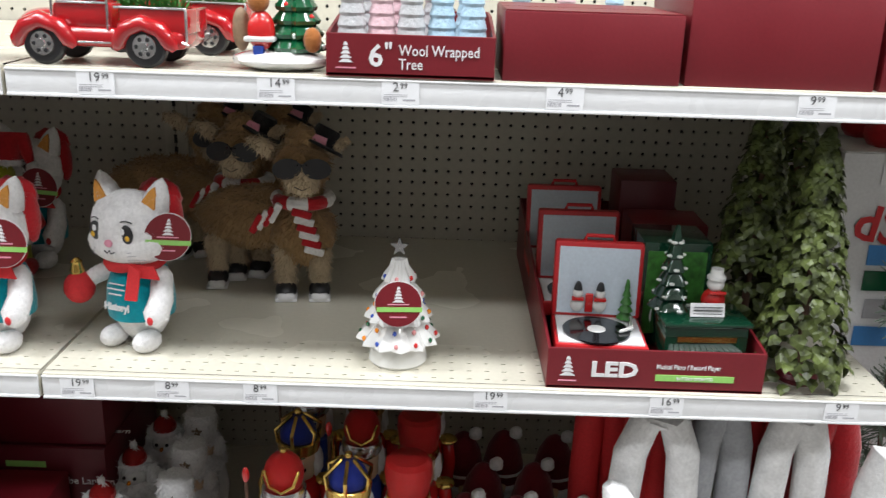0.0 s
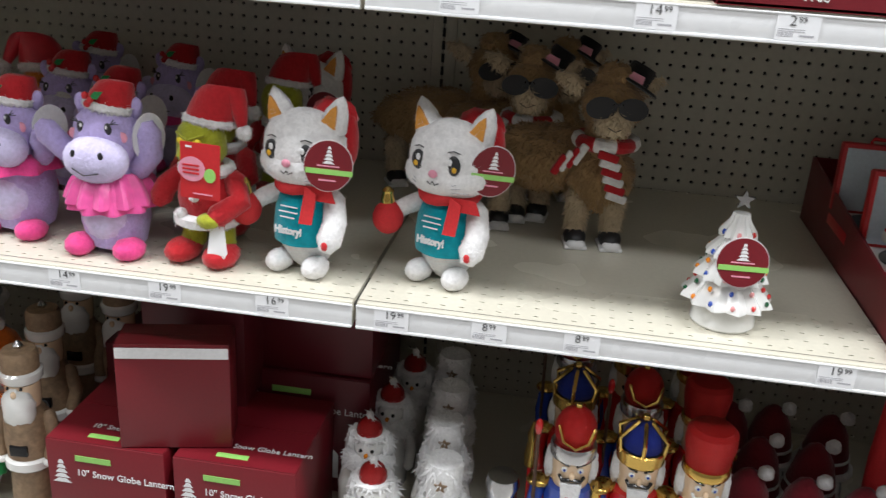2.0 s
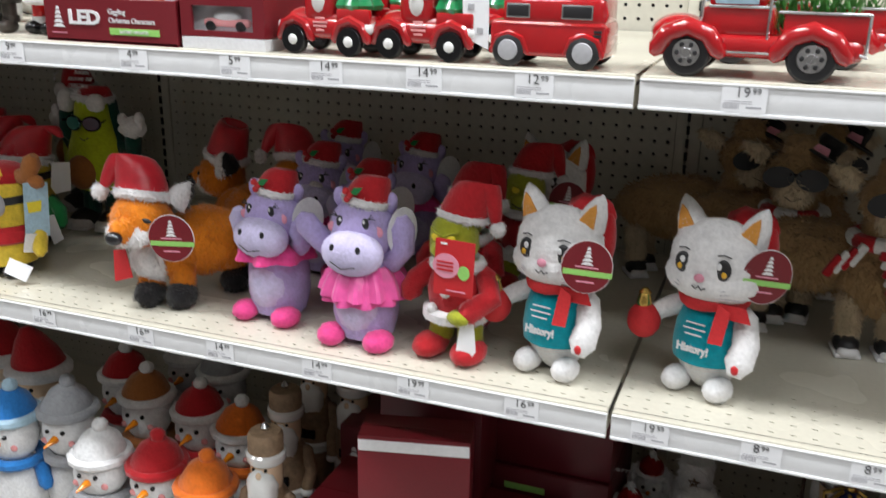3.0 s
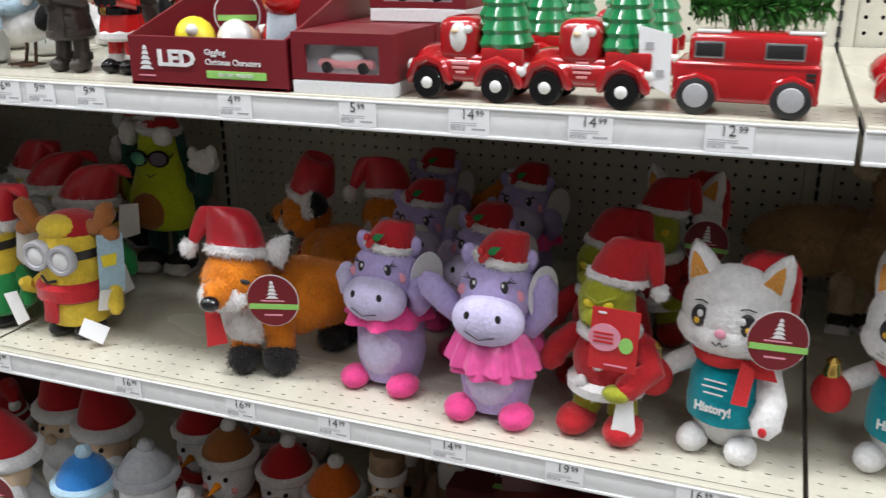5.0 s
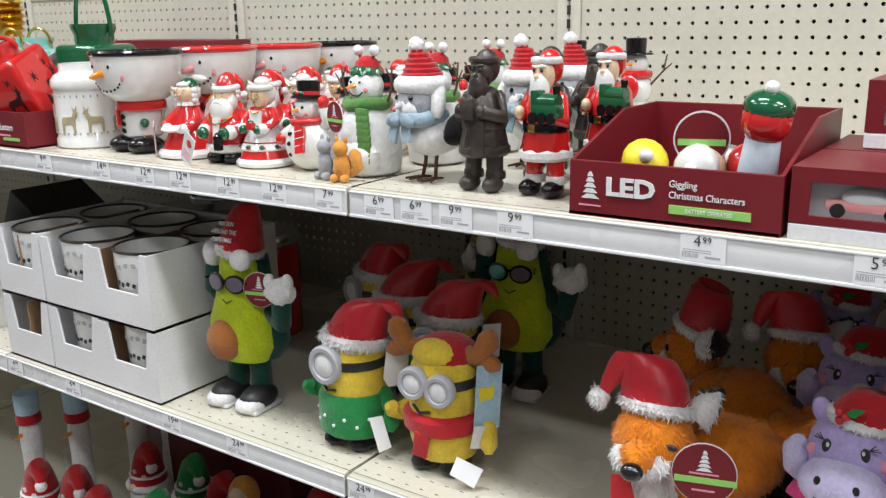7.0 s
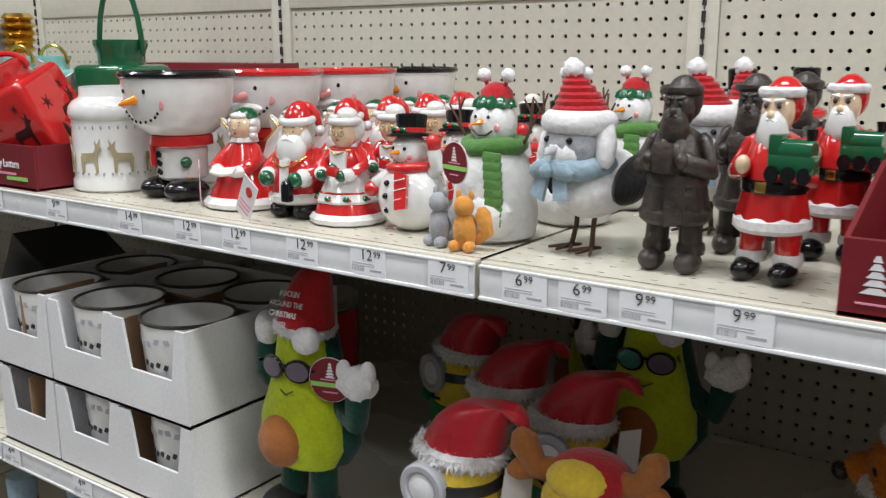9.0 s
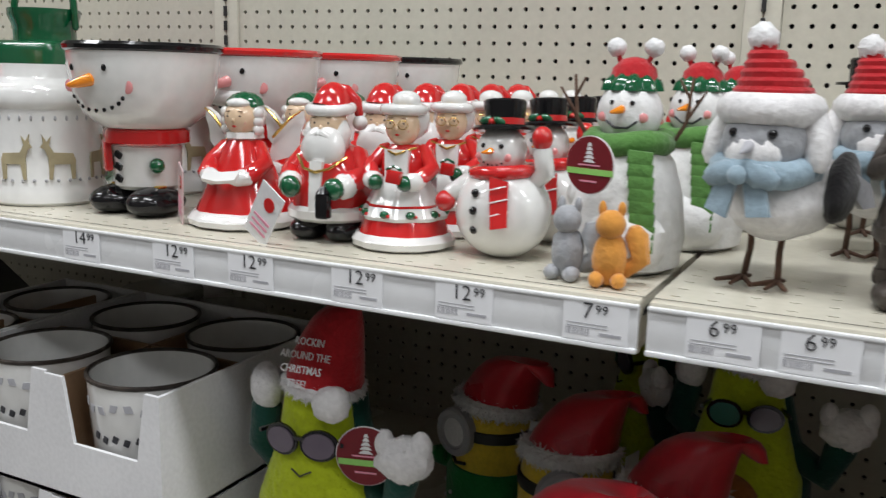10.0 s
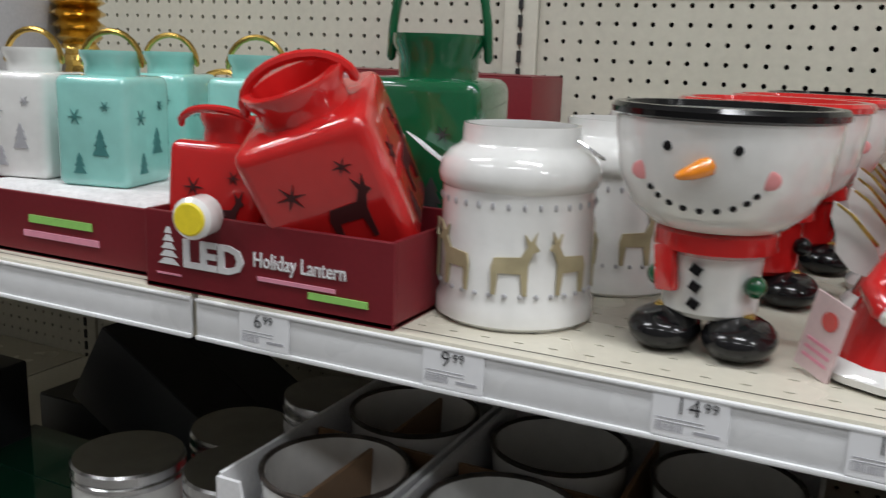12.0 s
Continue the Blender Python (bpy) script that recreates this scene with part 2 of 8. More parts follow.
def bay(x0, x1):
    wide = x1 - x0
    g = thing("shelf_bay", (x0, 0, 0), "ivory metal store shelving with a perforated back", "shelving", "shelving bays")
    nx = int((wide - 0.03) / INCH)
    left = (wide - nx * INCH) / 2
    for za, zb in ((0.16, 2.02),):
        nz = int((zb - za) / INCH)
        p = perforated("pegboard", nx, nz, INCH, 0.0036, 0.0036, 0.006, [IVORY], g)
        p.location = (left, BACK, za)
    f = Form()
    # added dark sheet, so that the peg holes show painted shade
    f.box((wide / 2, BACK + 0.03, 1.05), (wide, 0.01, 1.94), HOLE_SHADE)
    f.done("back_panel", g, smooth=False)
    for sx in (left / 2, wide - left / 2):
        f = Form()
        f.box((sx, BACK + 0.004, 1.05), (left - 0.002, 0.02, 1.96), IVORY, bevel=0.001)
        f.done("upright", g)
    f = Form()
    f.box((wide / 2, BACK + 0.006, 2.05), (wide, 0.03, 0.06), IVORY, bevel=0.003)
    f.done("top_rail", g)
    f = Form()
    f.box((wide / 2, BACK - 0.002, 1.668), (wide - 2 * left, 0.006, 0.07), IVORY, bevel=0.002)
    f.done("cross_rail", g)
    f = Form()
    f.box((wide / 2, 0.34, 0.08), (wide - 0.004, 0.66, 0.16), IVORY, bevel=0.004)
    f.done("base_deck", g)
    return g


def upright_slots(x):
    f = Form()
    z = 0.2
    while z < 2.0:
        f.box((0, 0, z), (0.006, 0.003, 0.017), SLOT)
        z += INCH
    ob = f.done("slotted_post", smooth=False)
    ob.matrix_world = pose(x, BACK - 0.0075, 0)
    return tagged(ob, "row of dark slots in the upright post", "shelf upright", kind="structure")


def shelf(x0, x1, z):
    """One shelf: a deck with a perforated front band, side rails, and a front rail with its price strip."""
    wide = x1 - x0 - 0.006
    g = thing("shelf", (x0 + 0.003, 0, z), "ivory metal shelf with a white price strip", "shelf", "shelves")
    n, rows = int(wide / INCH), 5
    pitch = wide / n
    band = perforated("front_band", n, rows, pitch, 0.0042, 0.0014, 0.004, [DECK], g)
    band.matrix_basis = pose(0, 0.012, 0, -90)
    f = Form()
    y0 = 0.012 + rows * pitch
    f.box((wide / 2, (y0 + BACK) / 2 - 0.004, -0.004), (wide, BACK - y0 - 0.008, 0.008), DECK)
    f.box((wide / 2, (y0 + BACK) / 2, -0.03), (wide * 0.98, 0.5, 0.004), DECK)
    f.done("deck", g, smooth=False)
    f = Form()
    f.box((wide / 2, 0.006, -0.003), (wide, 0.013, 0.006), DECK, bevel=0.002)
    f.box((wide / 2, 0.008, -0.022), (wide, 0.006, 0.036), DECK, bevel=0.001)
    # dark sheet added below the front band: shade for its holes, as colour
    f.box((wide / 2, 0.06, -0.012), (wide, 0.1, 0.004), HOLE_SHADE)
    f.done("front_rail", g)
    f = Form()
    f.box((wide / 2, 0.0, -0.0195), (wide, 0.004, 0.032), STRIP, bevel=0.0012)
    f.done("price_strip", g, "white plastic price strip")
    for zb, hb in ((-0.0045, 0.003), (-0.0365, 0.004)):
        f = Form()
        f.box((wide / 2, -0.0015, zb), (wide, 0.005, hb), STRIP, bevel=0.001)
        f.done("strip_lip", g)
    for sx in (0.004, wide - 0.004):
        f = Form()
        f.box((sx, 0.34, -0.022), (0.005, 0.66, 0.036), DECK, bevel=0.001)
        f.done("side_rail", g)
    return g


for x0, x1 in BAYS:
    bay(x0, x1)
for x in [b[0] for b in BAYS] + [BAYS[-1][1]]:
    upright_slots(x)
MIDJ = [-3.97, -3.05, -2.125, -1.216, 0.0, 1.22]
UPJ = [-3.97, -3.05, -2.132, -1.187, 0.0, 1.22, 2.44]
for z, joints in ((LOW, [-3.97, -3.05, -2.125, -1.216, 0.0, 1.22, 2.44]), (MID, MIDJ), (UP, UPJ)):
    for a, b in zip(joints, joints[1:]):
        shelf(a, b, z)


# ---- materials of the goods ----
def plush(name, color):
    return mat(name, color, 0.95, bump=0.45, scale=170, vary=0.10, sheen=0.3, mottle=35, spec=0.12, detail=8.0)


def glazed(name, color):
    return mat(name, color, 0.12, vary=0.05, coat=0.8, spread=0.04, mottle=14)


def card(name, color):
    return mat(name, color, 0.42, vary=0.06, bump=0.04, scale=200)


WHITEP, LAV, LAVL = plush("white_plush", (0.80, 0.79, 0.79)), plush("lavender_plush", (0.46, 0.38, 0.68)), plush("pale_lavender_plush", (0.60, 0.55, 0.78))
PINKP, REDP, GREENP, TAN = plush("hot_pink_plush", (0.78, 0.07, 0.27)), plush("red_plush", (0.45, 0.018, 0.024)), plush("moss_green_plush", (0.36, 0.38, 0.03)), plush("tan_plush", (0.42, 0.27, 0.13))
ORANGEP, BLACKP, YELLOWP, LIME = plush("orange_plush", (0.72, 0.22, 0.015)), plush("black_plush", (0.015, 0.014, 0.015)), plush("yellow_plush", (0.80, 0.58, 0.06)), plush("lime_plush", (0.50, 0.60, 0.02))
DGREENP, BROWNP, TEAL, TANL = plush("dark_green_plush", (0.01, 0.06, 0.045)), plush("brown_plush", (0.36, 0.13, 0.035)), plush("teal_cloth", (0.0, 0.29, 0.36)), plush("cream_plush", (0.62, 0.50, 0.34))
GREENK, GREYP, EARO = plush("green_knit", (0.02, 0.22, 0.06)), plush("grey_plush", (0.36, 0.37, 0.39)), plush("orange_felt", (0.68, 0.30, 0.06))
BLUEK, PALEB = plush("blue_knit", (0.03, 0.20, 0.55)), plush("pale_blue_wool", (0.42, 0.60, 0.72))
PINKSAT = mat("pink_satin", (0.82, 0.10, 0.36), 0.35, vary=0.12, bump=0.2, scale=70, sheen=0.3)
REDSAT = mat("red_satin", (0.58, 0.015, 0.03), 0.32, vary=0.12, bump=0.15, scale=60, sheen=0.2)
FELTR = mat("red_felt", (0.58, 0.02, 0.024), 0.8, vary=0.1, bump=0.3, scale=300)
BURG = card("burgundy_card", (0.17, 0.009, 0.016))
BURGD = card("dark_burgundy_card", (0.12, 0.008, 0.016))
REDC = card("red_card", (0.55, 0.02, 0.025))
WHITEC = card("white_card", (0.78, 0.78, 0.79))
GREYC = card("grey_card", (0.42, 0.42, 0.44))
KRAFT = card("brown_card", (0.30, 0.18, 0.10))
LIMEC = card("lime_card", (0.30, 0.62, 0.15))
YELC = card("yellow_card", (0.85, 0.68, 0.03))
SKYC = card("pale_sky_card", (0.58, 0.66, 0.74))
BLUEC = card("blue_card", (0.06, 0.26, 0.62))
PINKC = card("pink_card", (0.75, 0.30, 0.40))
BLACKG = mat("black_gloss", (0.01, 0.01, 0.012), 0.12, coat=0.6, vary=0.03, spread=0.05)
BLACKM = mat("black_plastic", (0.02, 0.02, 0.022), 0.4)
GWHITE, GRED, GGREEN = glazed("white_glaze", (0.80, 0.80, 0.78)), glazed("red_glaze", (0.60, 0.018, 0.018)), glazed("green_glaze", (0.004, 0.095, 0.035))
GBLACK, GSKIN, GORANGE = mat("black_glaze", (0.008, 0.008, 0.009), 0.14, vary=0.05, coat=0.15, spread=0.05, spec=0.35), glazed("cream_glaze", (0.78, 0.58, 0.39)), glazed("orange_glaze", (0.85, 0.26, 0.01))
GTEAL, GPINK, GBLUE = glazed("mint_glaze", (0.30, 0.66, 0.60)), glazed("rose_glaze", (0.80, 0.32, 0.32)), glazed("blue_glaze", (0.03, 0.08, 0.42))
GOLD = mat("gold_paint", (0.72, 0.48, 0.13), 0.22, metal=1.0, vary=0.08)
SILVER = mat("silver_metal", (0.62, 0.62, 0.63), 0.25, metal=1.0, vary=0.08)
AMBER = mat("amber_eye", (0.75, 0.42, 0.03), 0.3)
LENS = mat("iridescent_lens", (0.12, 0.42, 0.34), 0.08, metal=0.5, coat=0.6)
WOODB = mat("dark_carved_wood", (0.050, 0.040, 0.034), 0.36, vary=0.35, bump=0.8, scale=75, mottle=30)
RESIN = mat("white_textured_resin", (0.80, 0.80, 0.79), 0.5, bump=0.5, scale=110, vary=0.06)
# shaded insides of the lantern cut-outs, put into two dark colours
DTEAL = mat("painted_teal_hole_shade", (0.05, 0.20, 0.19), 0.6)
DRED = mat("painted_red_hole_shade", (0.05, 0.003, 0.004), 0.6)
WOODT = mat("tan_carved_wood", (0.30, 0.20, 0.12), 0.6, vary=0.25, bump=0.3, scale=90)
TWIG = mat("brown_twig", (0.10, 0.05, 0.03), 0.7, vary=0.3, bump=0.4)
IVY = mat("ivy_leaf", (0.085, 0.110, 0.030), 0.42, vary=0.6, mottle=26, spec=0.35)
DGG = glazed("dark_green_glaze", (0.004, 0.035, 0.018))
VRED = glazed("vehicle_red_enamel", (0.42, 0.008, 0.012))
PINE = mat("green_garland", (0.045, 0.19, 0.03), 0.5, vary=0.35, mottle=90)
CLEAR = mat("clear_plastic", (0.9, 0.9, 0.92), 0.08, vary=0.0, spread=0.03, trans=1.0, spec=0.5)


# ---- helpers for goods ----
def on(c, r, x, z):
    """The front of an ellipsoid with middle c and radii r, above (x, z)."""
    k = 1 - ((x - c[0]) / r[0]) ** 2 - ((z - c[2]) / r[2]) ** 2
    return c[1] - r[1] * math.sqrt(max(0.0, k))


def tree_mark(f, c, h, m, rot=(0, 0, 0)):
    """A plain printed fir of stacked bars, facing -y."""
    M = pose(*c, *rot)
    for k in range(5):
        w = h * 0.7 * (1 - k / 6)
        p = M @ Vector((0, 0, h * (k - 2) / 5))
        f.plate([(-w / 2, -h * 0.07), (w / 2, -h * 0.07), (w * 0.2, h * 0.09), (-w * 0.2, h * 0.09)], 0.0006, m, p, rot)


def hang_tag(parent, c, r, rot=(0, 0, 0)):
    """A round burgundy card tag with a pale fir and a lime band."""
    f = Form()
    M = pose(*c, *rot)
    f.disc(c, r, 0.0012, WHITEC, rot)
    f.disc(M @ Vector((0, -0.0009, 0)), r * 0.97, 0.0010, BURG, rot)
    tree_mark(f, M @ Vector((0, -0.0018, r * 0.42)), r * 0.7, WHITEC, rot)
    f.box(M @ Vector((r * 0.05, -0.0018, -r * 0.22)), (r * 1.9, 0.0008, r * 0.2), LIMEC, rot)
    f.box(M @ Vector((0, -0.0016, r * 0.0)), (r * 0.9, 0.0006, r * 0.05), PINKC, rot)
    f.box(M @ Vector((0, -0.0016, -r * 0.55)), (r * 0.7, 0.0006, r * 0.06), PINKC, rot)
    return f.done("hang_tag", parent, "round burgundy card hang tag", smooth=False)


def santa_hat(parent, c, r, h, bend=(0.0, 0.0), m=None, trim=None, rot=(0, 0, 0), pom=True, label="red hat with white fur trim", name="hat"):
    """A soft cone hat that leans over to bend, with a furry brim and pompom."""
    f = Form()
    M = pose(*c, *rot)
    m, trim = m or REDP, trim or WHITEP
    seg, rings, end = 16, [], h + bend[1]
    for k in range(9):
        t = k / 8
        p = Vector((2 * t * (1 - t) * 0.3 * bend[0] + t * t * bend[0], 0, 2 * t * (1 - t) * (2 * h - end) + t * t * end))
        q = r * (1 - t) ** 0.75 + 0.006
        rings.append([f.bm.verts.new(p + Vector((q * math.cos(2 * math.pi * j / seg), q * 0.9 * math.sin(2 * math.pi * j / seg), 0.10 * q * math.cos(2 * math.pi * j / seg + 1)))) for j in range(seg)])
    for a, b in zip(rings, rings[1:]):
        for j in range(seg):
            f.bm.faces.new((a[j], a[(j + 1) % seg], b[(j + 1) % seg], b[j]))
    f.bm.faces.new(rings[-1])
    f._set([v for ring in rings for v in ring], m, M)
    brim = [M @ Vector((r * 1.02 * math.cos(2 * math.pi * j / 18), r * 0.94 * math.sin(2 * math.pi * j / 18), 0.004)) for j in range(19)]
    f.tube(brim, r * 0.19, trim, 8)
    if pom:
        tip = M @ Vector((bend[0] * 1.04, 0, end))
        f.ball(tip, r * 0.33, trim, seg=12, rings=8, lump=0.15)
    f.fur(parent, 1600, r * 0.20, (trim,), label="fluffy white trim fibres")
    return f.done(name, parent, label)


# ---- things on the middle shelf ----
def plush_cat(at, turn, tag):
    g = thing("plush_cat", at, "white plush cat in a teal shirt and red scarf", "plush toy", "plush cats", turn=turn, size=(0.88, 0.90, 0.96))
    f = Form()
    f.ball((0, 0, 0.068), (0.053, 0.046, 0.066), WHITEP, lump=0.06)
    for s in (-1, 1):
        f.ball((0.034 * s, -0.035, 0.016), (0.021, 0.028, 0.017), WHITEP, lump=0.08)
    hc, hr = (0, -0.012, 0.192), (0.071, 0.055, 0.060)
    f.ball(hc, hr, WHITEP, seg=28, rings=18, lump=0.05)
    f.ball((0, -0.02, 0.172), (0.074, 0.048, 0.036), WHITEP, seg=24, rings=12)
    for s in (-1, 1):
        f.lathe([(0.024, 0), (0.018, 0.024), (0.009, 0.042), (0.001, 0.05)], WHITEP, (0.045 * s, -0.005, 0.228), (0, 22 * s, 0), seg=14)
        f.plate([(-0.013, 0.002), (0.013, 0.002), (0.006, 0.024), (0, 0.034), (-0.006, 0.024)], 0.004, EARO, (0.047 * s, -0.025, 0.232), (-8, 22 * s, 0))
        y = on(hc, hr, 0.031 * s, 0.196)
        f.ball((0.031 * s, y + 0.001, 0.196), (0.012, 0.004, 0.015), BLACKM, seg=14, rings=8)
        f.ball((0.034 * s, y - 0.002, 0.191), (0.0042, 0.003, 0.0046), AMBER, seg=12, rings=6)
        f.ball((0.028 * s - 0.002, y - 0.003, 0.201), (0.004, 0.002, 0.005), WHITEC, seg=8, rings=6)
        f.tube([(0.04 * s, y + 0.004, 0.214), (0.03 * s, y + 0.001, 0.217), (0.022 * s, y - 0.001, 0.215)], 0.0009, INK, 6)
        for k in range(3):
            yy = on((0, -0.02, 0.172), (0.074, 0.048, 0.036), 0.04 * s, 0.17)
            f.tube([(0.032 * s, yy - 0.004, 0.168 - 0.005 * k), (0.054 * s, yy + 0.012, 0.172 - 0.008 * k)], 0.0006, INKGREY, 5)
    f.ball((0, -0.069, 0.181), (0.008, 0.004, 0.006), PINKC, seg=12, rings=8)
    f.tube([(-0.010, -0.0675, 0.168), (-0.004, -0.0685, 0.165), (0, -0.0685, 0.170), (0.004, -0.0685, 0.165), (0.010, -0.0675, 0.168)], 0.0009, INK, 6)
    f.tube([(0.05, -0.005, 0.118), (0.066, -0.03, 0.09), (0.064, -0.046, 0.066)], 0.018, WHITEP, 12, 0.021)
    f.tube([(-0.05, -0.005, 0.118), (-0.072, -0.02, 0.108), (-0.088, -0.03, 0.098)], 0.015, WHITEP, 12, 0.013)
    f.ball((0.066, -0.063, 0.064), (0.006, 0.003, 0.007), REDC, seg=12, rings=6)
    f.fur(g, 9000, 0.0042, (WHITEP,))
    f.done("body", g)
    f = Form()
    f.lathe([(0.0555, 0.050), (0.0570, 0.070), (0.054, 0.10), (0.046, 0.122), (0.034, 0.135)], TEAL, seg=26, wave=0.012, waves=7)
    for k, w in enumerate((0.026, 0.034, 0.030)):
        f.box((-0.004, -0.0570 + 0.0026 * k - 0.002, 0.096 + 0.0075 * k), (w, 0.002, 0.0018), WHITEC, (-12, 0, 0))
    f.text("History!", 0.0165, WHITEC, (-0.003, -0.0590, 0.070), (-3, 0, 0), thick=0.0012, align="CENTER", squeeze=0.92, bold=0.03)
    f.done("shirt", g, "teal cloth shirt with white printing")
    f = Form()
    f.tube([(0.044 * math.cos(a * math.pi / 8), -0.005 + 0.044 * math.sin(a * math.pi / 8), 0.140 + 0.003 * math.sin(a)) for a in range(17)], 0.010, FELTR, 10)
    f.plate([(-0.004, 0.012), (0.016, 0.006), (0.020, -0.040), (0.000, -0.044)], 0.005, FELTR, (0.030, -0.058, 0.136), (-10, 12, 10))
    f.plate([(0, 0.010), (0.040, 0.006), (0.048, -0.014), (0.006, -0.010)], 0.005, FELTR, (0.026, -0.054, 0.138), (-6, 0, 20))
    f.done("scarf", g, "red felt scarf")
    f = Form()
    f.ball((-0.094, -0.042, 0.090), (0.026, 0.026, 0.026), FELTR)
    f.lathe([(0.011, 0), (0.012, 0.006), (0.009, 0.016), (0.010, 0.02), (0.004, 0.026)], GOLD, (-0.096, -0.042, 0.112), seg=14)
    f.done("bauble", g, "red bauble with a gold cap")
    f = Form()
    f.ball((0.03, 0.028, 0.235), (0.042, 0.022, 0.030), REDP, seg=16, rings=10, lump=0.15)
    f.ball((0.064, 0.02, 0.205), (0.012, 0.018, 0.04), REDP, seg=12, rings=8)
    f.done("hat", g, "red hat on the back of the head")
    hang_tag(g, tag[:3], 0.038, tag[3:])
    return g


plush_cat((0.109, 0.125, MID), -20, (0.078, -0.020, 0.188, 0, 8, 46))
plush_cat((-0.097, 0.105, MID), -14, (0.070, -0.060, 0.186, 0, 4, 26))
plush_cat((-0.20, 0.47, MID), -12, (0.064, -0.072, 0.172, 0, 4, 14))


def plush_hippo(at, turn, skirt, lean=0.0):
    g = thing("plush_hippo", at, "lavender plush hippo with a pink %s and a small red hat" % ("tutu" if skirt else "collar"), "plush toy", "plush hippos", turn=turn, size=(0.92, 0.94, 1.02) if skirt else (0.90, 0.94, 0.97))
    f = Form()
    f.lathe([(0.030, 0.004), (0.046, 0.012), (0.054, 0.045), (0.053, 0.085), (0.046, 0.120), (0.030, 0.142)], LAV, (0, 0.004, 0), seg=24)
    f.ball((0, -0.010, 0.062), (0.045, 0.046, 0.056), LAVL, seg=20, rings=12)
    for s in (-1, 1):
        f.ball((0.042 * s, -0.040, 0.015), (0.024, 0.028, 0.016), PINKP, (0, 0, -20 * s), lump=0.08)
        f.ball((0.042 * s, 0.004, 0.212), (0.013, 0.010, 0.017), LAV, (0, 25 * s, 0), seg=12, rings=8)
    hc, hr = (0, -0.004, 0.172), (0.054, 0.046, 0.048)
    f.ball(hc, hr, LAV, seg=24, rings=16, lump=0.05)
    nc, nr = (0, -0.044, 0.146), (0.052, 0.032, 0.034)
    f.ball(nc, nr, LAVL, seg=24, rings=14)
    for s in (-1, 1):
        y = on(nc, nr, 0.022 * s, 0.160)
        f.ball((0.022 * s, y, 0.158), (0.0045, 0.003, 0.006), BLACKP, seg=10, rings=6)
        y = on(hc, hr, 0.022 * s, 0.190)
        f.ball((0.022 * s, y, 0.190), (0.006, 0.003, 0.009), BLACKM, seg=10, rings=6)
        f.ball((0.0205 * s, y - 0.0022, 0.193), (0.0022, 0.0015, 0.003), WHITEC, seg=8, rings=5)
        for k in range(3):
            f.tube([(0.026 * s, y, 0.197), ((0.032 + 0.003 * k) * s, y + 0.001, 0.204 - 0.003 * k)], 0.0007, INK, 5)
        f.ball((0.040 * s, on(hc, hr, 0.040 * s, 0.178) + 0.001, 0.178), (0.008, 0.003, 0.008), PINKC, seg=12, rings=6)
    f.tube([(-0.024, on(nc, nr, -0.024, 0.138) - 0.001, 0.138), (-0.004, -0.0755, 0.130), (0.018, on(nc, nr, 0.018, 0.134) - 0.001, 0.134)], 0.0008, INK, 5)
    if skirt:
        f.tube([(-0.045, 0, 0.125), (-0.075, -0.01, 0.150), (-0.100, -0.012, 0.172)], 0.017, LAV, 12, 0.019)
        f.tube([(0.045, 0, 0.125), (0.068, 0.0, 0.150), (0.066, 0.0, 0.180)], 0.018, LAV, 12, 0.020)
    else:
        f.tube([(-0.045, 0, 0.125), (-0.064, -0.012, 0.145), (-0.062, -0.02, 0.168)], 0.017, LAVL, 12, 0.018)
        f.tube([(0.045, 0, 0.122), (0.062, -0.010, 0.140), (0.060, -0.018, 0.160)], 0.017, LAV, 12, 0.018)
    f.fur(g, 9000, 0.0036, (LAV, LAVL, PINKP))
    f.done("body", g)
    f = Form()
    if skirt:
        f.lathe([(0.046, 0.122), (0.060, 0.108), (0.069, 0.090), (0.072, 0.080)], PINKSAT, seg=64, wave=0.08, waves=13)
        f.lathe([(0.046, 0.118), (0.058, 0.100), (0.066, 0.080), (0.068, 0.070)], PINKSAT, seg=64, wave=0.09, waves=10)
        f.done("tutu", g, "pink satin tutu")
    else:
        f.lathe([(0.044, 0.130), (0.060, 0.122), (0.068, 0.106)], PINKP, seg=48, wave=0.12, waves=8)
        f.done("collar", g, "pink zigzag felt collar")
    santa_hat(g, (0.004, 0.000, 0.210), 0.034, 0.046, (0.020, -0.008), rot=(-6, 8, 0), pom=False)
    f = Form()
    for k in range(3):
        f.ball((-0.012 + 0.006 * (k % 2), -0.036 - 0.002 * k, 0.222 + 0.006 * k), 0.0055, REDC, seg=8, rings=6)
    f.plate([(-0.012, 0), (0, 0.006), (0.014, 0.002), (0, -0.005)], 0.002, GREENK, (0.004, -0.038, 0.234), (0, -20, 0))
    f.done("holly", g, "felt holly sprig")
    f = Form()
    f.disc((0.064, 0.004, 0.172), 0.030, 0.0012, WHITEC, (0, 0, 62), rz=0.036)
    f.done("card_tag", g, "white card tag", smooth=False)
    f = Form()
    f.disc((0.063, 0.018, 0.166), 0.018, 0.0012, YELC, (0, 10, 40), rz=0.012)
    f.done("round_sticker", g, "yellow card tag", smooth=False)
    return g


plush_hippo((-0.392, 0.090, MID), 0, True)
plush_hippo((-0.562, 0.122, MID), -4, False)
for hx, hy, ht in ((-0.46, 0.25, -10), (-0.60, 0.34, 4), (-0.47, 0.50, -6), (-0.66, 0.55, 10)):
    h = plush_hippo((hx, hy, MID + 0.0), ht, False)


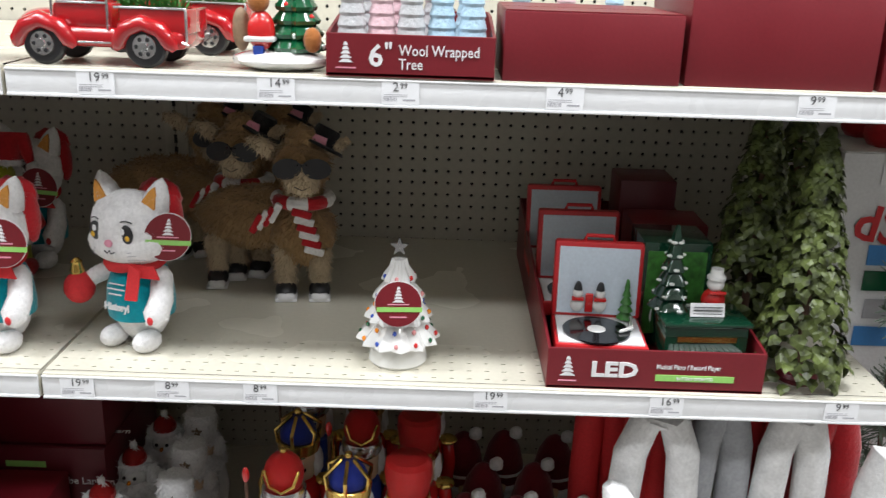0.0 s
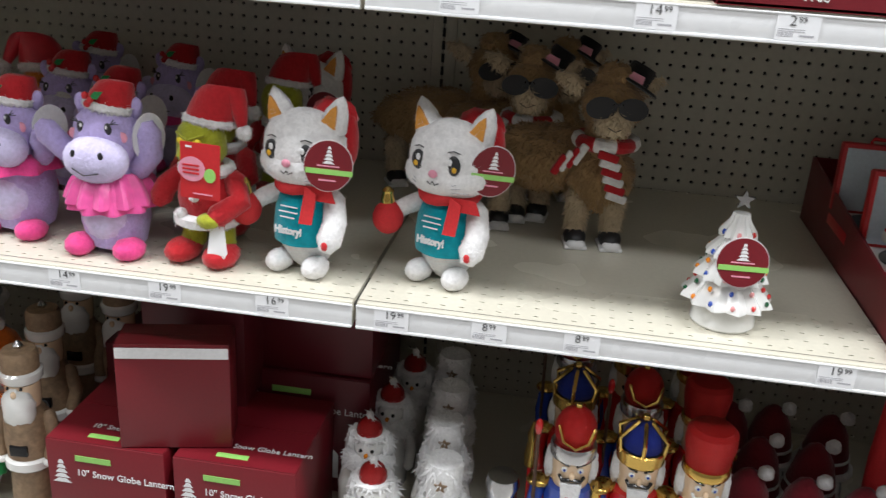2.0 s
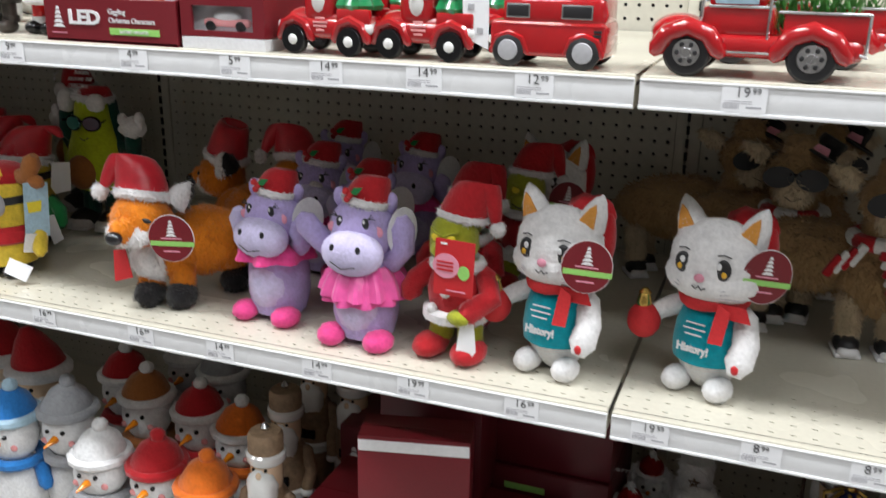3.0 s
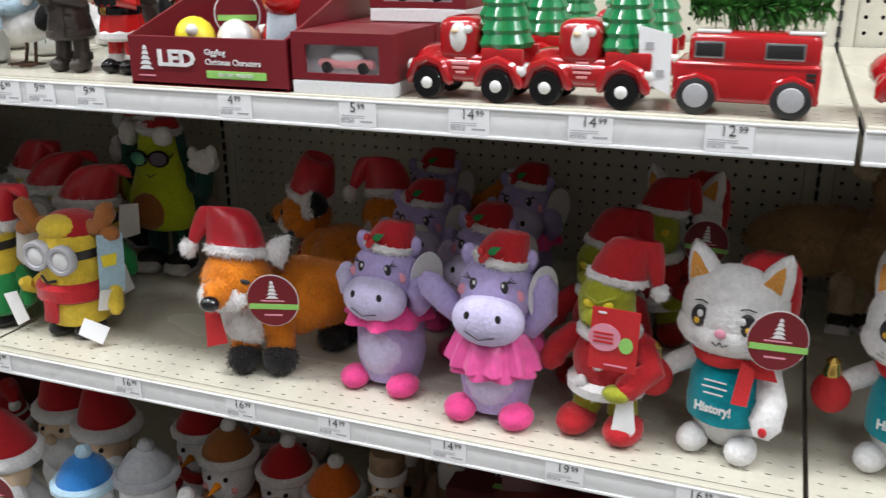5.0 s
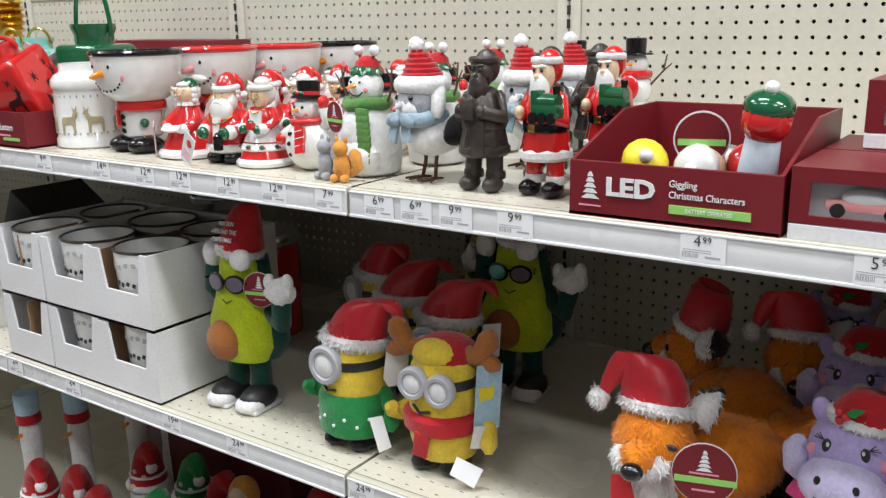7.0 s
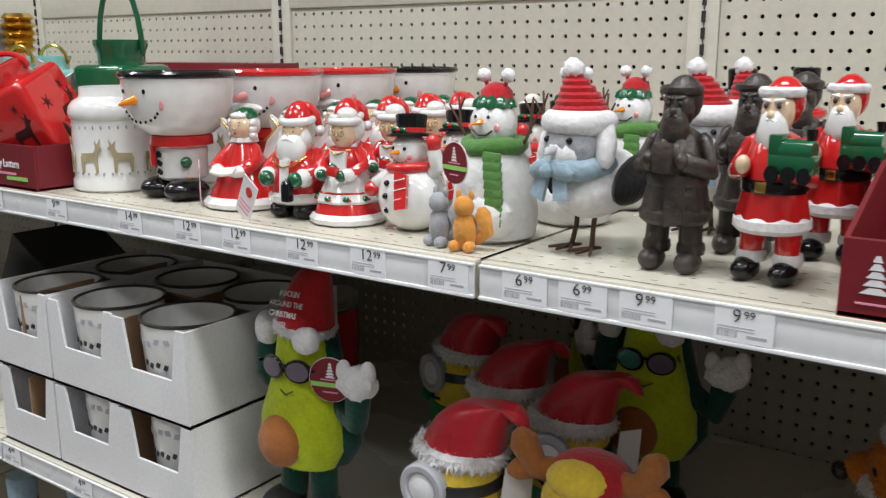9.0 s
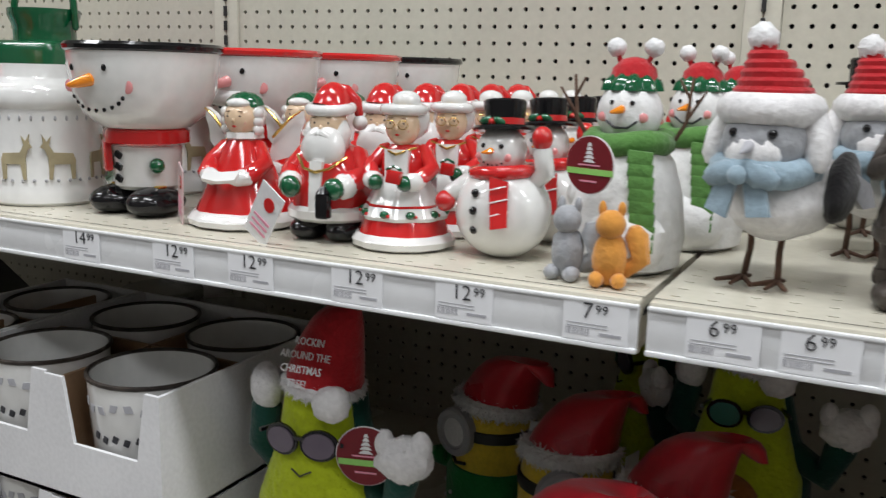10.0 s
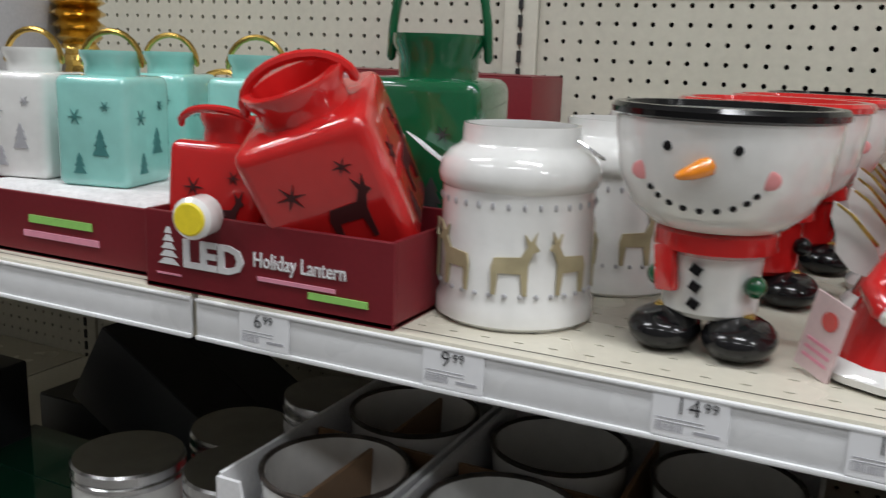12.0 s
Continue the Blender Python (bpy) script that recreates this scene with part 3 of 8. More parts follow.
def green_plush(at, turn, tagged_front=True):
    g = thing("plush_figure", at, "moss-green plush toy in a red suit and hat", "plush toy", "green plush toys", turn=turn, size=(0.92, 0.92, 0.93))
    f = Form()
    f.ball((0, 0, 0.105), (0.050, 0.044, 0.058), REDP, lump=0.06)
    f.lathe([(0.048, 0.062), (0.056, 0.066), (0.056, 0.078), (0.048, 0.082)], WHITEP, seg=22)
    for s in (-1, 1):
        f.tube([(0.022 * s, 0, 0.070), (0.026 * s, -0.006, 0.03)], 0.021, GREENP, 12)
        f.ball((0.034 * s, -0.026, 0.018), (0.027, 0.038, 0.019), REDP, lump=0.08)
        f.ball((0.012 * s - 0.012, -0.043, 0.10 + 0.015 * s), 0.009, WHITEP, seg=10, rings=8)
    f.tube([(0.046, 0, 0.135), (0.066, -0.02, 0.110), (0.040, -0.048, 0.090)], 0.019, REDP, 12, 0.018)
    f.ball((0.030, -0.056, 0.084), (0.019, 0.014, 0.012), GREENP, seg=14, rings=8)
    f.tube([(-0.046, 0, 0.135), (-0.070, -0.01, 0.115), (-0.078, -0.016, 0.095)], 0.018, REDP, 12)
    hc, hr = (-0.004, -0.010, 0.190), (0.039, 0.038, 0.046)
    f.ball(hc, hr, GREENP, seg=22, rings=14, lump=0.08)
    f.ball((-0.006, -0.042, 0.180), (0.022, 0.014, 0.016), GREENP, seg=14, rings=8)
    f.tube([(-0.022, -0.050, 0.176), (-0.008, -0.057, 0.170), (0.010, -0.052, 0.177)], 0.0011, INK, 6)
    for s in (-1, 1):
        f.ball((-0.004 + 0.013 * s, -0.046, 0.201), (0.008, 0.004, 0.006), YELC, (0, -18 * s, 0), seg=10, rings=6)
        f.tube([(-0.004 + 0.004 * s, -0.050, 0.206), (-0.004 + 0.022 * s, -0.043, 0.213)], 0.0022, GREENP, 6)
    f.tube([(0.036 * math.cos(a * math.pi / 8), -0.004 + 0.034 * math.sin(a * math.pi / 8), 0.152) for a in range(17)], 0.010, WHITEP, 8)
    f.fur(g, 4200, 0.0055, (GREENP, REDP, WHITEP))
    f.done("body", g)
    santa_hat(g, (0.004, 0.002, 0.222), 0.035, 0.058, (0.058, -0.062), rot=(-8, 4, 0))
    if tagged_front:
        f = Form()
        f.box((0.026, -0.066, 0.165), (0.062, 0.0015, 0.086), REDC, (0, 2, 8))
        f.disc((0.014, -0.0695, 0.168), 0.021, 0.0008, PINKC, (0, 2, 8), rz=0.019)
        f.disc((0.042, -0.066, 0.160), 0.009, 0.001, LIMEC, (0, 2, 8), rz=0.011)
        for k in range(3):
            f.box((0.013, -0.0705, 0.162 + 0.006 * k), (0.026, 0.0008, 0.0026), REDC, (0, 2, 8))
        f.box((0.030, -0.0675, 0.130), (0.03, 0.0008, 0.002), PINKC, (0, 2, 8))
        f.box((0.010, -0.0695, 0.202), (0.010, 0.0008, 0.003), WHITEC, (0, 2, 8))
        f.done("card_tag", g, "large red card tag", smooth=False)
        f = Form()
        f.plate([(-0.012, 0.03), (0.008, 0.034), (0.018, -0.012), (0.006, -0.036), (-0.014, -0.030)], 0.0012, PAPER, (0.040, -0.050, 0.045), (-8, 4, 10))
        f.done("care_label", g, "white cloth care label")
    return g


green_plush((-0.245, 0.095, MID), -8)
green_plush((-0.275, 0.22, MID), -12, False)
green_plush((-0.23, 0.40, MID), 8, False)


def plush_fox(at, turn, tag=True):
    g = thing("plush_fox", at, "orange plush fox with black feet and a red hat", "plush toy", "plush foxes", turn=turn, size=(0.90, 0.92, 0.94))
    f = Form()
    f.ball((0.055, 0.045, 0.098), (0.105, 0.062, 0.060), ORANGEP, (0, 0, 22), seg=24, rings=14, lump=0.12)
    f.ball((-0.028, -0.012, 0.085), (0.044, 0.040, 0.048), WHITEP, seg=18, rings=12, lump=0.06)
    f.ball((0.010, 0.0, 0.092), (0.046, 0.046, 0.052), ORANGEP, seg=18, rings=12)
    for lx, ly in ((-0.036, -0.022), (0.024, -0.028), (0.10, 0.06), (0.13, 0.10)):
        f.tube([(lx, ly + 0.008, 0.075), (lx, ly + 0.004, 0.03)], 0.023, ORANGEP if lx < 0.05 else BLACKP, 12)
        f.ball((lx, ly - 0.008, 0.022), (0.027, 0.036, 0.024), BLACKP, lump=0.1)
    hc, hr = (-0.036, -0.040, 0.160), (0.054, 0.048, 0.046)
    f.ball(hc, hr, ORANGEP, seg=22, rings=14, lump=0.06)
    f.ball((-0.048, -0.066, 0.142), (0.042, 0.030, 0.026), WHITEP, seg=18, rings=12)
    f.lathe([(0.026, 0), (0.022, 0.022), (0.014, 0.036), (0.002, 0.042)], ORANGEP, (-0.050, -0.068, 0.150), (82, 0, -14), seg=16)
    f.ball((-0.060, -0.112, 0.145), (0.015, 0.012, 0.012), BLACKG, seg=14, rings=10)
    for s in (-1, 1):
        x = -0.038 + 0.026 * s
        f.ball((x, on(hc, hr, x, 0.168), 0.168), (0.009, 0.003, 0.004), BLACKM, (0, 14 * s, 0), seg=10, rings=6)
    f.lathe([(0.022, 0), (0.017, 0.022), (0.002, 0.044)], WHITEP, (0.020, -0.018, 0.186), (0, 40, 0), seg=12)
    f.lathe([(0.020, 0), (0.017, 0.020), (0.002, 0.044)], BLACKP, (0.024, -0.008, 0.188), (0, 40, 0), seg=12)
    f.tube([(0.14, 0.09, 0.11), (0.20, 0.12, 0.13), (0.24, 0.13, 0.16)], 0.032, ORANGEP, 12, 0.022)
    f.ball((0.25, 0.135, 0.170), (0.022, 0.022, 0.024), WHITEP, seg=12, rings=8)
    f.fur(g, 14000, 0.0095, (ORANGEP, WHITEP, BLACKP))
    f.done("body", g)
    santa_hat(g, (-0.034, -0.028, 0.196), 0.043, 0.066, (-0.074, -0.066), m=REDSAT, rot=(-14, 6, 0))
    f = Form()
    f.plate([(-0.016, 0.020), (0.010, 0.020), (0.018, -0.030), (-0.022, -0.034)], 0.003, FELTR, (-0.072, -0.055, 0.088), (-10, -12, -20))
    f.done("scarf", g, "red felt scarf end")
    if tag:
        hang_tag(g, (0.030, -0.086, 0.140), 0.041, (0, 0, -4))
    return g


plush_fox((-0.758, 0.112, MID), 20)
plush_fox((-0.79, 0.36, MID), -70, False)
plush_fox((-0.68, 0.46, MID), 30, False)


def plush_llama(at, turn, scarf=True):
    g = thing("plush_llama", at, "tan plush llama with sunglasses, black hat and striped scarf", "plush toy", "plush llamas", turn=turn)
    f = Form()
    f.ball((-0.075, 0.05, 0.130), (0.115, 0.058, 0.055), TAN, (0, 0, -20), seg=24, rings=14, lump=0.16)
    f.ball((0.004, 0.0, 0.120), (0.056, 0.050, 0.060), TAN, seg=20, rings=12, lump=0.16)
    for lx, ly in ((-0.026, -0.010), (0.032, -0.012), (-0.15, 0.06), (-0.12, 0.10)):
        f.tube([(lx, ly, 0.085), (lx, ly - 0.004, 0.03)], 0.021, TANL, 12, 0.017)
    f.tube([(0.004, -0.004, 0.150), (0.006, -0.018, 0.200), (0.006, -0.024, 0.225)], 0.036, TAN, 14, 0.032)
    hc, hr = (0.006, -0.030, 0.242), (0.046, 0.042, 0.040)
    f.ball(hc, hr, TAN, seg=22, rings=14, lump=0.1)
    f.ball((0.006, -0.060, 0.222), (0.030, 0.026, 0.026), TANL, seg=18, rings=12)
    f.ball((0.006, -0.028, 0.280), (0.028, 0.026, 0.024), TAN, seg=14, rings=10, lump=0.35)
    for s in (-1, 1):
        f.lathe([(0.011, 0), (0.014, 0.02), (0.002, 0.045)], TANL, (0.044 * s, -0.02, 0.262), (0, 62 * s, 0), seg=10)
    f.tube([(-0.006, -0.0855, 0.216), (0.006, -0.0865, 0.210), (0.018, -0.0855, 0.216)], 0.0008, INK, 5)
    f.fur(g, 14000, 0.013, (TAN, TANL))
    f.done("body", g)
    f = Form()
    for s in (-1, 1):
        f.disc((0.006 + 0.024 * s, -0.078, 0.244), 0.024, 0.003, BLACKM, (-8, 8 * s, 8 * s), seg=16, rz=0.017)
    f.box((0.006, -0.080, 0.250), (0.016, 0.003, 0.005), BLACKG)
    f.done("sunglasses", g, "black sunglasses")
    f = Form()
    f.lathe([(0.042, 0.0), (0.040, 0.004), (0.024, 0.006), (0.022, 0.03), (0.020, 0.034)], BLACKP, (0.036, -0.020, 0.270), (-8, 28, 0), seg=18)
    f.plate([(-0.014, -0.006), (0.014, -0.004), (0.010, 0.010), (-0.010, 0.008)], 0.003, PINKC, (0.034, -0.046, 0.284), (0, 28, 0))
    f.done("hat", g, "black felt hat")
    if scarf:
        f = Form()
        for k in range(9):
            a0, a1 = 2 * math.pi * k / 9, 2 * math.pi * (k + 1) / 9
            f.tube([(0.006 + 0.044 * math.cos(a), -0.018 + 0.042 * math.sin(a), 0.180) for a in (a0, (a0 + a1) / 2, a1)], 0.012, REDP if k % 2 else WHITEP, 8)
        for k in range(6):
            f.box((0.004 + 0.004 * k, -0.068, 0.166 - 0.013 * k), (0.034, 0.008, 0.0135), WHITEP if k % 2 else REDP, (0, 16, 0), 0.003)
        for k in range(4):
            f.box((-0.040 - 0.010 * k, -0.062, 0.166 - 0.006 * k), (0.013, 0.010, 0.036), REDP if k % 2 else WHITEP, (0, 30, 0), 0.003)
        f.done("scarf", g, "red and white striped scarf")
    for lx, ly in ((-0.026, -0.010), (0.032, -0.012), (-0.15, 0.06), (-0.12, 0.10)):
        f = Form()
        f.ball((lx, ly - 0.012, 0.016), (0.019, 0.028, 0.016), BLACKM, seg=14, rings=8)
        f.box((lx, ly - 0.012, 0.004), (0.038, 0.054, 0.007), WHITEC, bevel=0.003)
        f.ball((lx, ly - 0.034, 0.010), (0.016, 0.010, 0.009), WHITEC, seg=12, rings=8)
        f.done("shoe", g, "black sneaker with a white toe")
    return g


plush_llama((0.316, 0.345, MID), 8)
plush_llama((0.195, 0.46, MID), -6)
plush_llama((0.235, 0.585, MID), 12, False)
plush_llama((0.10, 0.57, MID), 26, False)


def ceramic_tree(at):
    g = thing("ceramic_tree", at, "white ceramic tabletop tree with coloured bulbs", "tree ornament")
    f = Form()
    f.lathe([(0.041, 0), (0.044, 0.004), (0.040, 0.030), (0.036, 0.034)], GWHITE, seg=32)
    for z, r, h in ((0.032, 0.058, 0.052), (0.066, 0.047, 0.046), (0.096, 0.036, 0.040), (0.124, 0.024, 0.036)):
        f.lathe([(r * 0.7, z), (r, z + 0.004), (r * 0.96, z + 0.010), (r * 0.55, z + h * 0.7), (r * 0.42, z + h)], GWHITE, seg=48, wave=0.09, waves=12)
    f.done("tree", g)
    cols = (GRED, GGREEN, GORANGE, GBLUE, GPINK)
    f = Form()
    k = 0
    for z, r, n in ((0.044, 0.056, 12), (0.060, 0.046, 10), (0.078, 0.045, 10), (0.092, 0.036, 8), (0.106, 0.034, 7), (0.134, 0.022, 6)):
        for j in range(n):
            a = 2 * math.pi * (j + 0.4 * (k % 2)) / n
            f.ball((r * math.cos(a), r * math.sin(a), z), (0.0032, 0.0032, 0.0042), cols[(j + k) % 5], seg=8, rings=6)
        k += 1
    tagged(f.done("bulbs", g, "small coloured bulbs"), kind="stuff")
    f = Form()
    pts = []
    for j in range(10):
        r = 0.014 if j % 2 == 0 else 0.006
        pts.append((r * math.sin(2 * math.pi * j / 10), r * math.cos(2 * math.pi * j / 10)))
    f.plate(pts, 0.007, SILVER, (0, 0, 0.178))
    f.done("star", g, "silver star", smooth=False)
    hang_tag(g, (0.002, -0.050, 0.108), 0.034, (-6, 0, 4))
    return g


ceramic_tree((0.503, 0.085, MID))


def printed_tray(name, at, w, d, hf, hb, label, words, turn=0.0, m=None, size=0.05, slope=0.55):
    """An open display tray of card: a low printed front, sides that rise to a taller back."""
    m = m or BURG
    g = thing(name, at, label, "display tray", "burgundy display trays", turn=turn)
    t = 0.004
    f = Form()
    f.box((w / 2, d / 2, t / 2), (w, d, t), m)
    f.done("floor_panel", g, smooth=False)
    f = Form()
    f.box((w / 2, t / 2, hf / 2), (w, t, hf), m, bevel=0.001)
    x = 0.05 * w
    tree_mark(f, (x + 0.014, -0.0008, hf * 0.56), hf * 0.5, WHITEC)
    f.box((x + 0.014, -0.0006, hf * 0.2), (0.026, 0.0012, 0.0015), PINKC)
    words(f, w, hf)
    f.done("front_panel", g, "burgundy card front with white lettering", smooth=False)
    f = Form()
    f.box((w / 2, d - t / 2, hb / 2), (w, t, hb), m, bevel=0.001)
    f.done("back_panel", g, smooth=False)
    for sx in (t / 2, w - t / 2):
        f = Form()
        f.plate([(0, 0.001), (d - t, 0.001), (d - t, hb), (d * slope, hb), (0, hf)], t, m, (sx, t, 0), (0, 0, 90))
        f.done("side_panel", g, smooth=False)
    return g


def led_words(bar):
    def put(f, w, hf):
        f.text("LED", hf * 0.50, WHITEC, (0.20 * w, -0.0008, hf * 0.34), squeeze=1.25, thick=0.0009, bold=0.035)
        f.text("Musical Piano / Record Player", hf * 0.17, WHITEC, (0.50 * w, -0.0008, hf * 0.56), squeeze=0.72)
        f.box((0.68 * w, -0.0008, hf * 0.34), (0.36 * w, 0.0014, hf * 0.15), LIMEC)
        f.text("BATTERY OPERATED", hf * 0.10, WHITEC, (0.68 * w, -0.0018, hf * 0.305), squeeze=0.9, align="CENTER")
    return put


printed_tray("display_tray", (0.718, 0.006, MID), 0.308, 0.60, 0.062, 0.12, "burgundy card tray of lighted music decorations", led_words(1), slope=0.98)


def record_case(at, turn=0.0, picture=True):
    g = thing("record_case", at, "small red case opened on a snowman scene and record", "music decoration", "record player cases", turn=turn)
    f = Form()
    f.box((0, 0, 0.012), (0.135, 0.12, 0.024), REDC, bevel=0.004)
    f.box((0, -0.002, 0.0245), (0.124, 0.106, 0.003), WHITEC)
    f.done("base", g)
    f = Form()
    f.box((0, 0.060, 0.084), (0.135, 0.022, 0.118), REDC, (-6, 0, 0), 0.004)
    f.box((0, 0.0478, 0.084), (0.121, 0.002, 0.104), SKYC, (-6, 0, 0))
    f.tube([(-0.022, 0.066, 0.144), (-0.020, 0.066, 0.151), (0.020, 0.066, 0.151), (0.022, 0.066, 0.144)], 0.003, REDC, 8)
    f.done("lid", g, "red lid with a pale winter picture")
    if picture:
        f = Form()
        for sx in (-0.030, 0.004):
            f.ball((sx, 0.040, 0.048), (0.011, 0.006, 0.013), GWHITE, seg=12, rings=8)
            f.ball((sx, 0.040, 0.066), (0.008, 0.006, 0.009), GWHITE, seg=12, rings=8)
            f.box((sx, 0.036, 0.058), (0.018, 0.008, 0.004), GRED)
            f.lathe([(0.007, 0.0), (0.005, 0.008), (0.003, 0.012)], BLACKM, (sx, 0.040, 0.072), seg=10)
        f.box((-0.012, 0.042, 0.050), (0.012, 0.008, 0.03), GRED, bevel=0.002)
        f.done("snowmen", g, "tiny snowmen with red scarves")
        f = Form()
        for k in range(5):
            f.lathe([(0.014 * (1 - k * 0.17), 0), (0.002, 0.014)], PINE, (0.044, 0.038, 0.030 + 0.012 * k), seg=9)
        f.done("fir", g, "tiny green fir")
    f = Form()
    f.lathe([(0.050, 0.0), (0.050, 0.0025), (0.016, 0.003), (0.015, 0.0032)], BLACKG, (-0.004, -0.012, 0.0265), seg=36)
    f.lathe([(0.014, 0.0), (0.013, 0.0012)], GWHITE, (-0.004, -0.012, 0.0295), seg=18)
    f.tube([(0.052, 0.03, 0.034), (0.048, -0.010, 0.034), (0.030, -0.022, 0.032)], 0.003, GWHITE, 8)
    f.done("record", g, "black record with a white arm")
    return g


record_case((0.802, 0.095, MID + 0.030), -3)
record_case((0.792, 0.235, MID + 0.040), 0)
record_case((0.785, 0.385, MID + 0.045), 0, False)


def toy_piano(at, turn=0.0):
    g = thing("toy_piano", at, "dark green piano music box with a snowman on top", "music decoration", "piano music boxes", turn=turn)
    f = Form()
    f.box((0, 0, 0.030), (0.122, 0.085, 0.052), DGG, bevel=0.004)
    f.box((0, -0.005, 0.058), (0.128, 0.085, 0.007), DGG, bevel=0.003)
    f.box((0, -0.0435, 0.036), (0.086, 0.002, 0.008), GOLD)
    f.done("case", g)
    f = Form()
    for k in range(13):
        f.box((-0.051 + 0.0085 * k, -0.056, 0.012), (0.0078, 0.026, 0.010), GWHITE, bevel=0.001)
    tagged(f.done("keys", g, "white piano keys"), kind="stuff")
    f = Form()
    f.box((0.004, -0.018, 0.072), (0.050, 0.003, 0.020), WHITEC, (-14, 0, 0))
    for k in range(3):
        f.box((0.004, -0.0205, 0.067 + 0.005 * k), (0.042, 0.001, 0.0012), INK, (-14, 0, 0))
    f.done("music_sheet", g, "white sheet of music", smooth=False)
    f = Form()
    f.ball((0.020, 0.010, 0.078), (0.018, 0.016, 0.018), GRED, seg=16, rings=10)
    f.ball((0.020, 0.006, 0.104), (0.013, 0.012, 0.012), GWHITE, seg=14, rings=10)
    f.lathe([(0.014, 0), (0.014, 0.004), (0.010, 0.008), (0.009, 0.016)], GWHITE, (0.020, 0.006, 0.112), seg=14)
    f.box((0.020, -0.006, 0.094), (0.026, 0.006, 0.005), GRED, bevel=0.002)
    f.done("snowman", g, "small snowman in red")
    f = Form()
    for k in range(6):
        f.lathe([(0.030 * (1 - k * 0.14), 0), (0.020 * (1 - k * 0.14), 0.014), (0.003, 0.028)], DGG, (-0.040, 0.022, 0.060 + 0.020 * k), seg=30, wave=0.12, waves=5)
        for q in range(5):
            a = 2 * math.pi * (q + 0.25 * k) / 5
            f.ball((-0.040 + 0.027 * (1 - k * 0.14) * math.cos(a), 0.022 + 0.027 * (1 - k * 0.14) * math.sin(a), 0.063 + 0.020 * k), (0.005, 0.005, 0.0025), GWHITE, seg=8, rings=5)
    f.done("fir", g, "green fir with snow")
    return g


toy_piano((0.948, 0.085, MID + 0.030), 2)


def picture_box(name, at, size, m, label, turn=0.0, face=None):
    g = thing(name, at, label, "box", "boxes in the tray", turn=turn)
    f = Form()
    f.box((0, 0, size[2] / 2), size, m, bevel=0.002)
    f.done("carton", g)
    if face:
        f = Form()
        f.box((0, -size[1] / 2 - 0.001, size[2] * 0.52), (size[0] * 0.86, 0.0016, size[2] * 0.8), face)
        for k in range(4):
            f.ball((-size[0] * 0.25 + size[0] * 0.17 * k, -size[1] / 2 - 0.001, size[2] * (0.3 + 0.12 * (k % 3))), (size[0] * 0.09, 0.002, size[2] * 0.1), (WHITEC, GRED, PINE, GWHITE)[k], seg=10, rings=6)
        f.done("printed_face", g, "printed winter picture")
    return g


picture_box("gift_box", (0.925, 0.205, MID + 0.005), (0.105, 0.10, 0.17), DGG, "dark green box printed with a snowy tree", 0, PINE)
picture_box("gift_box", (0.945, 0.335, MID + 0.005), (0.125, 0.10, 0.16), BURG, "burgundy box with a pale printed front", 0, PALEB)
picture_box("gift_box", (0.93, 0.46, MID + 0.005), (0.10, 0.10, 0.205), BURGD, "tall dark burgundy box in the tray", 0)


def ivy_tree(at, h, r, seed, lean=(0, 0)):
    rnd = random.Random(seed)
    g = thing("ivy_cone_tree", at, "slim cone tree covered with dark glossy ivy leaves", "topiary", "ivy cone trees")
    f = Form()
    f.lathe([(0.028, 0), (0.030, 0.008), (0.026, 0.014)], BURGD, seg=18)
    f.tube([(0, 0, 0.012), (lean[0] * 0.5, 0, h * 0.5), (lean[0], 0, h * 0.96)], 0.007, TWIG, 8, 0.003)
    f.done("stem", g)
    vs, fs = [], []
    for k in range(760):
        t = rnd.random() ** 0.8
        a = rnd.uniform(0, 2 * math.pi)
        q = r * (1 - t) ** 0.75 * rnd.uniform(0.78, 1.08) + 0.004
        z = 0.008 + t * (h - 0.02)
        c = Vector((lean[0] * t + q * math.cos(a), q * math.sin(a), z))
        s = rnd.uniform(0.015, 0.026) * (1 - 0.35 * t)
        out = Vector((math.cos(a), math.sin(a), rnd.uniform(-0.2, 0.9))).normalized()
        side = out.cross(Vector((0, 0, 1))).normalized()
        side = (side + rnd.uniform(-0.5, 0.5) * Vector((0, 0, 1))).normalized()
        down = (side.cross(out)).normalized()
        if down.z > 0:
            down = -down
        down = (down + out * rnd.uniform(0.1, 0.7)).normalized()
        at0 = len(vs)
        for u, v, w in ((0, -0.5, -0.1), (0.42, -0.45, 0.0), (0.55, 0.0, -0.08), (0.30, 0.25, 0.0), (0, 0.75, -0.22), (-0.30, 0.25, 0.0), (-0.55, 0.0, -0.08), (-0.42, -0.45, 0.0), (0, 0.05, 0.12)):
            vs.append(c + s * (u * side + v * down + w * out))
        fs += [(at0 + 8, at0 + j, at0 + (j + 1) % 8) for j in range(8)]
    me = bpy.data.meshes.new("leaves")
    me.from_pydata(vs, [], fs)
    me.materials.append(IVY)
    leaves = new("leaves", me)
    leaves.parent = g
    tagged(leaves, "dark green glossy ivy leaves", kind="stuff")
    return g


ivy_tree((1.095, 0.062, MID), 0.385, 0.068, 3, (-0.01, 0))
ivy_tree((1.055, 0.200, MID), 0.405, 0.078, 5, (-0.005, 0))
ivy_tree((1.150, 0.300, MID), 0.405, 0.072, 8, (-0.01, 0))


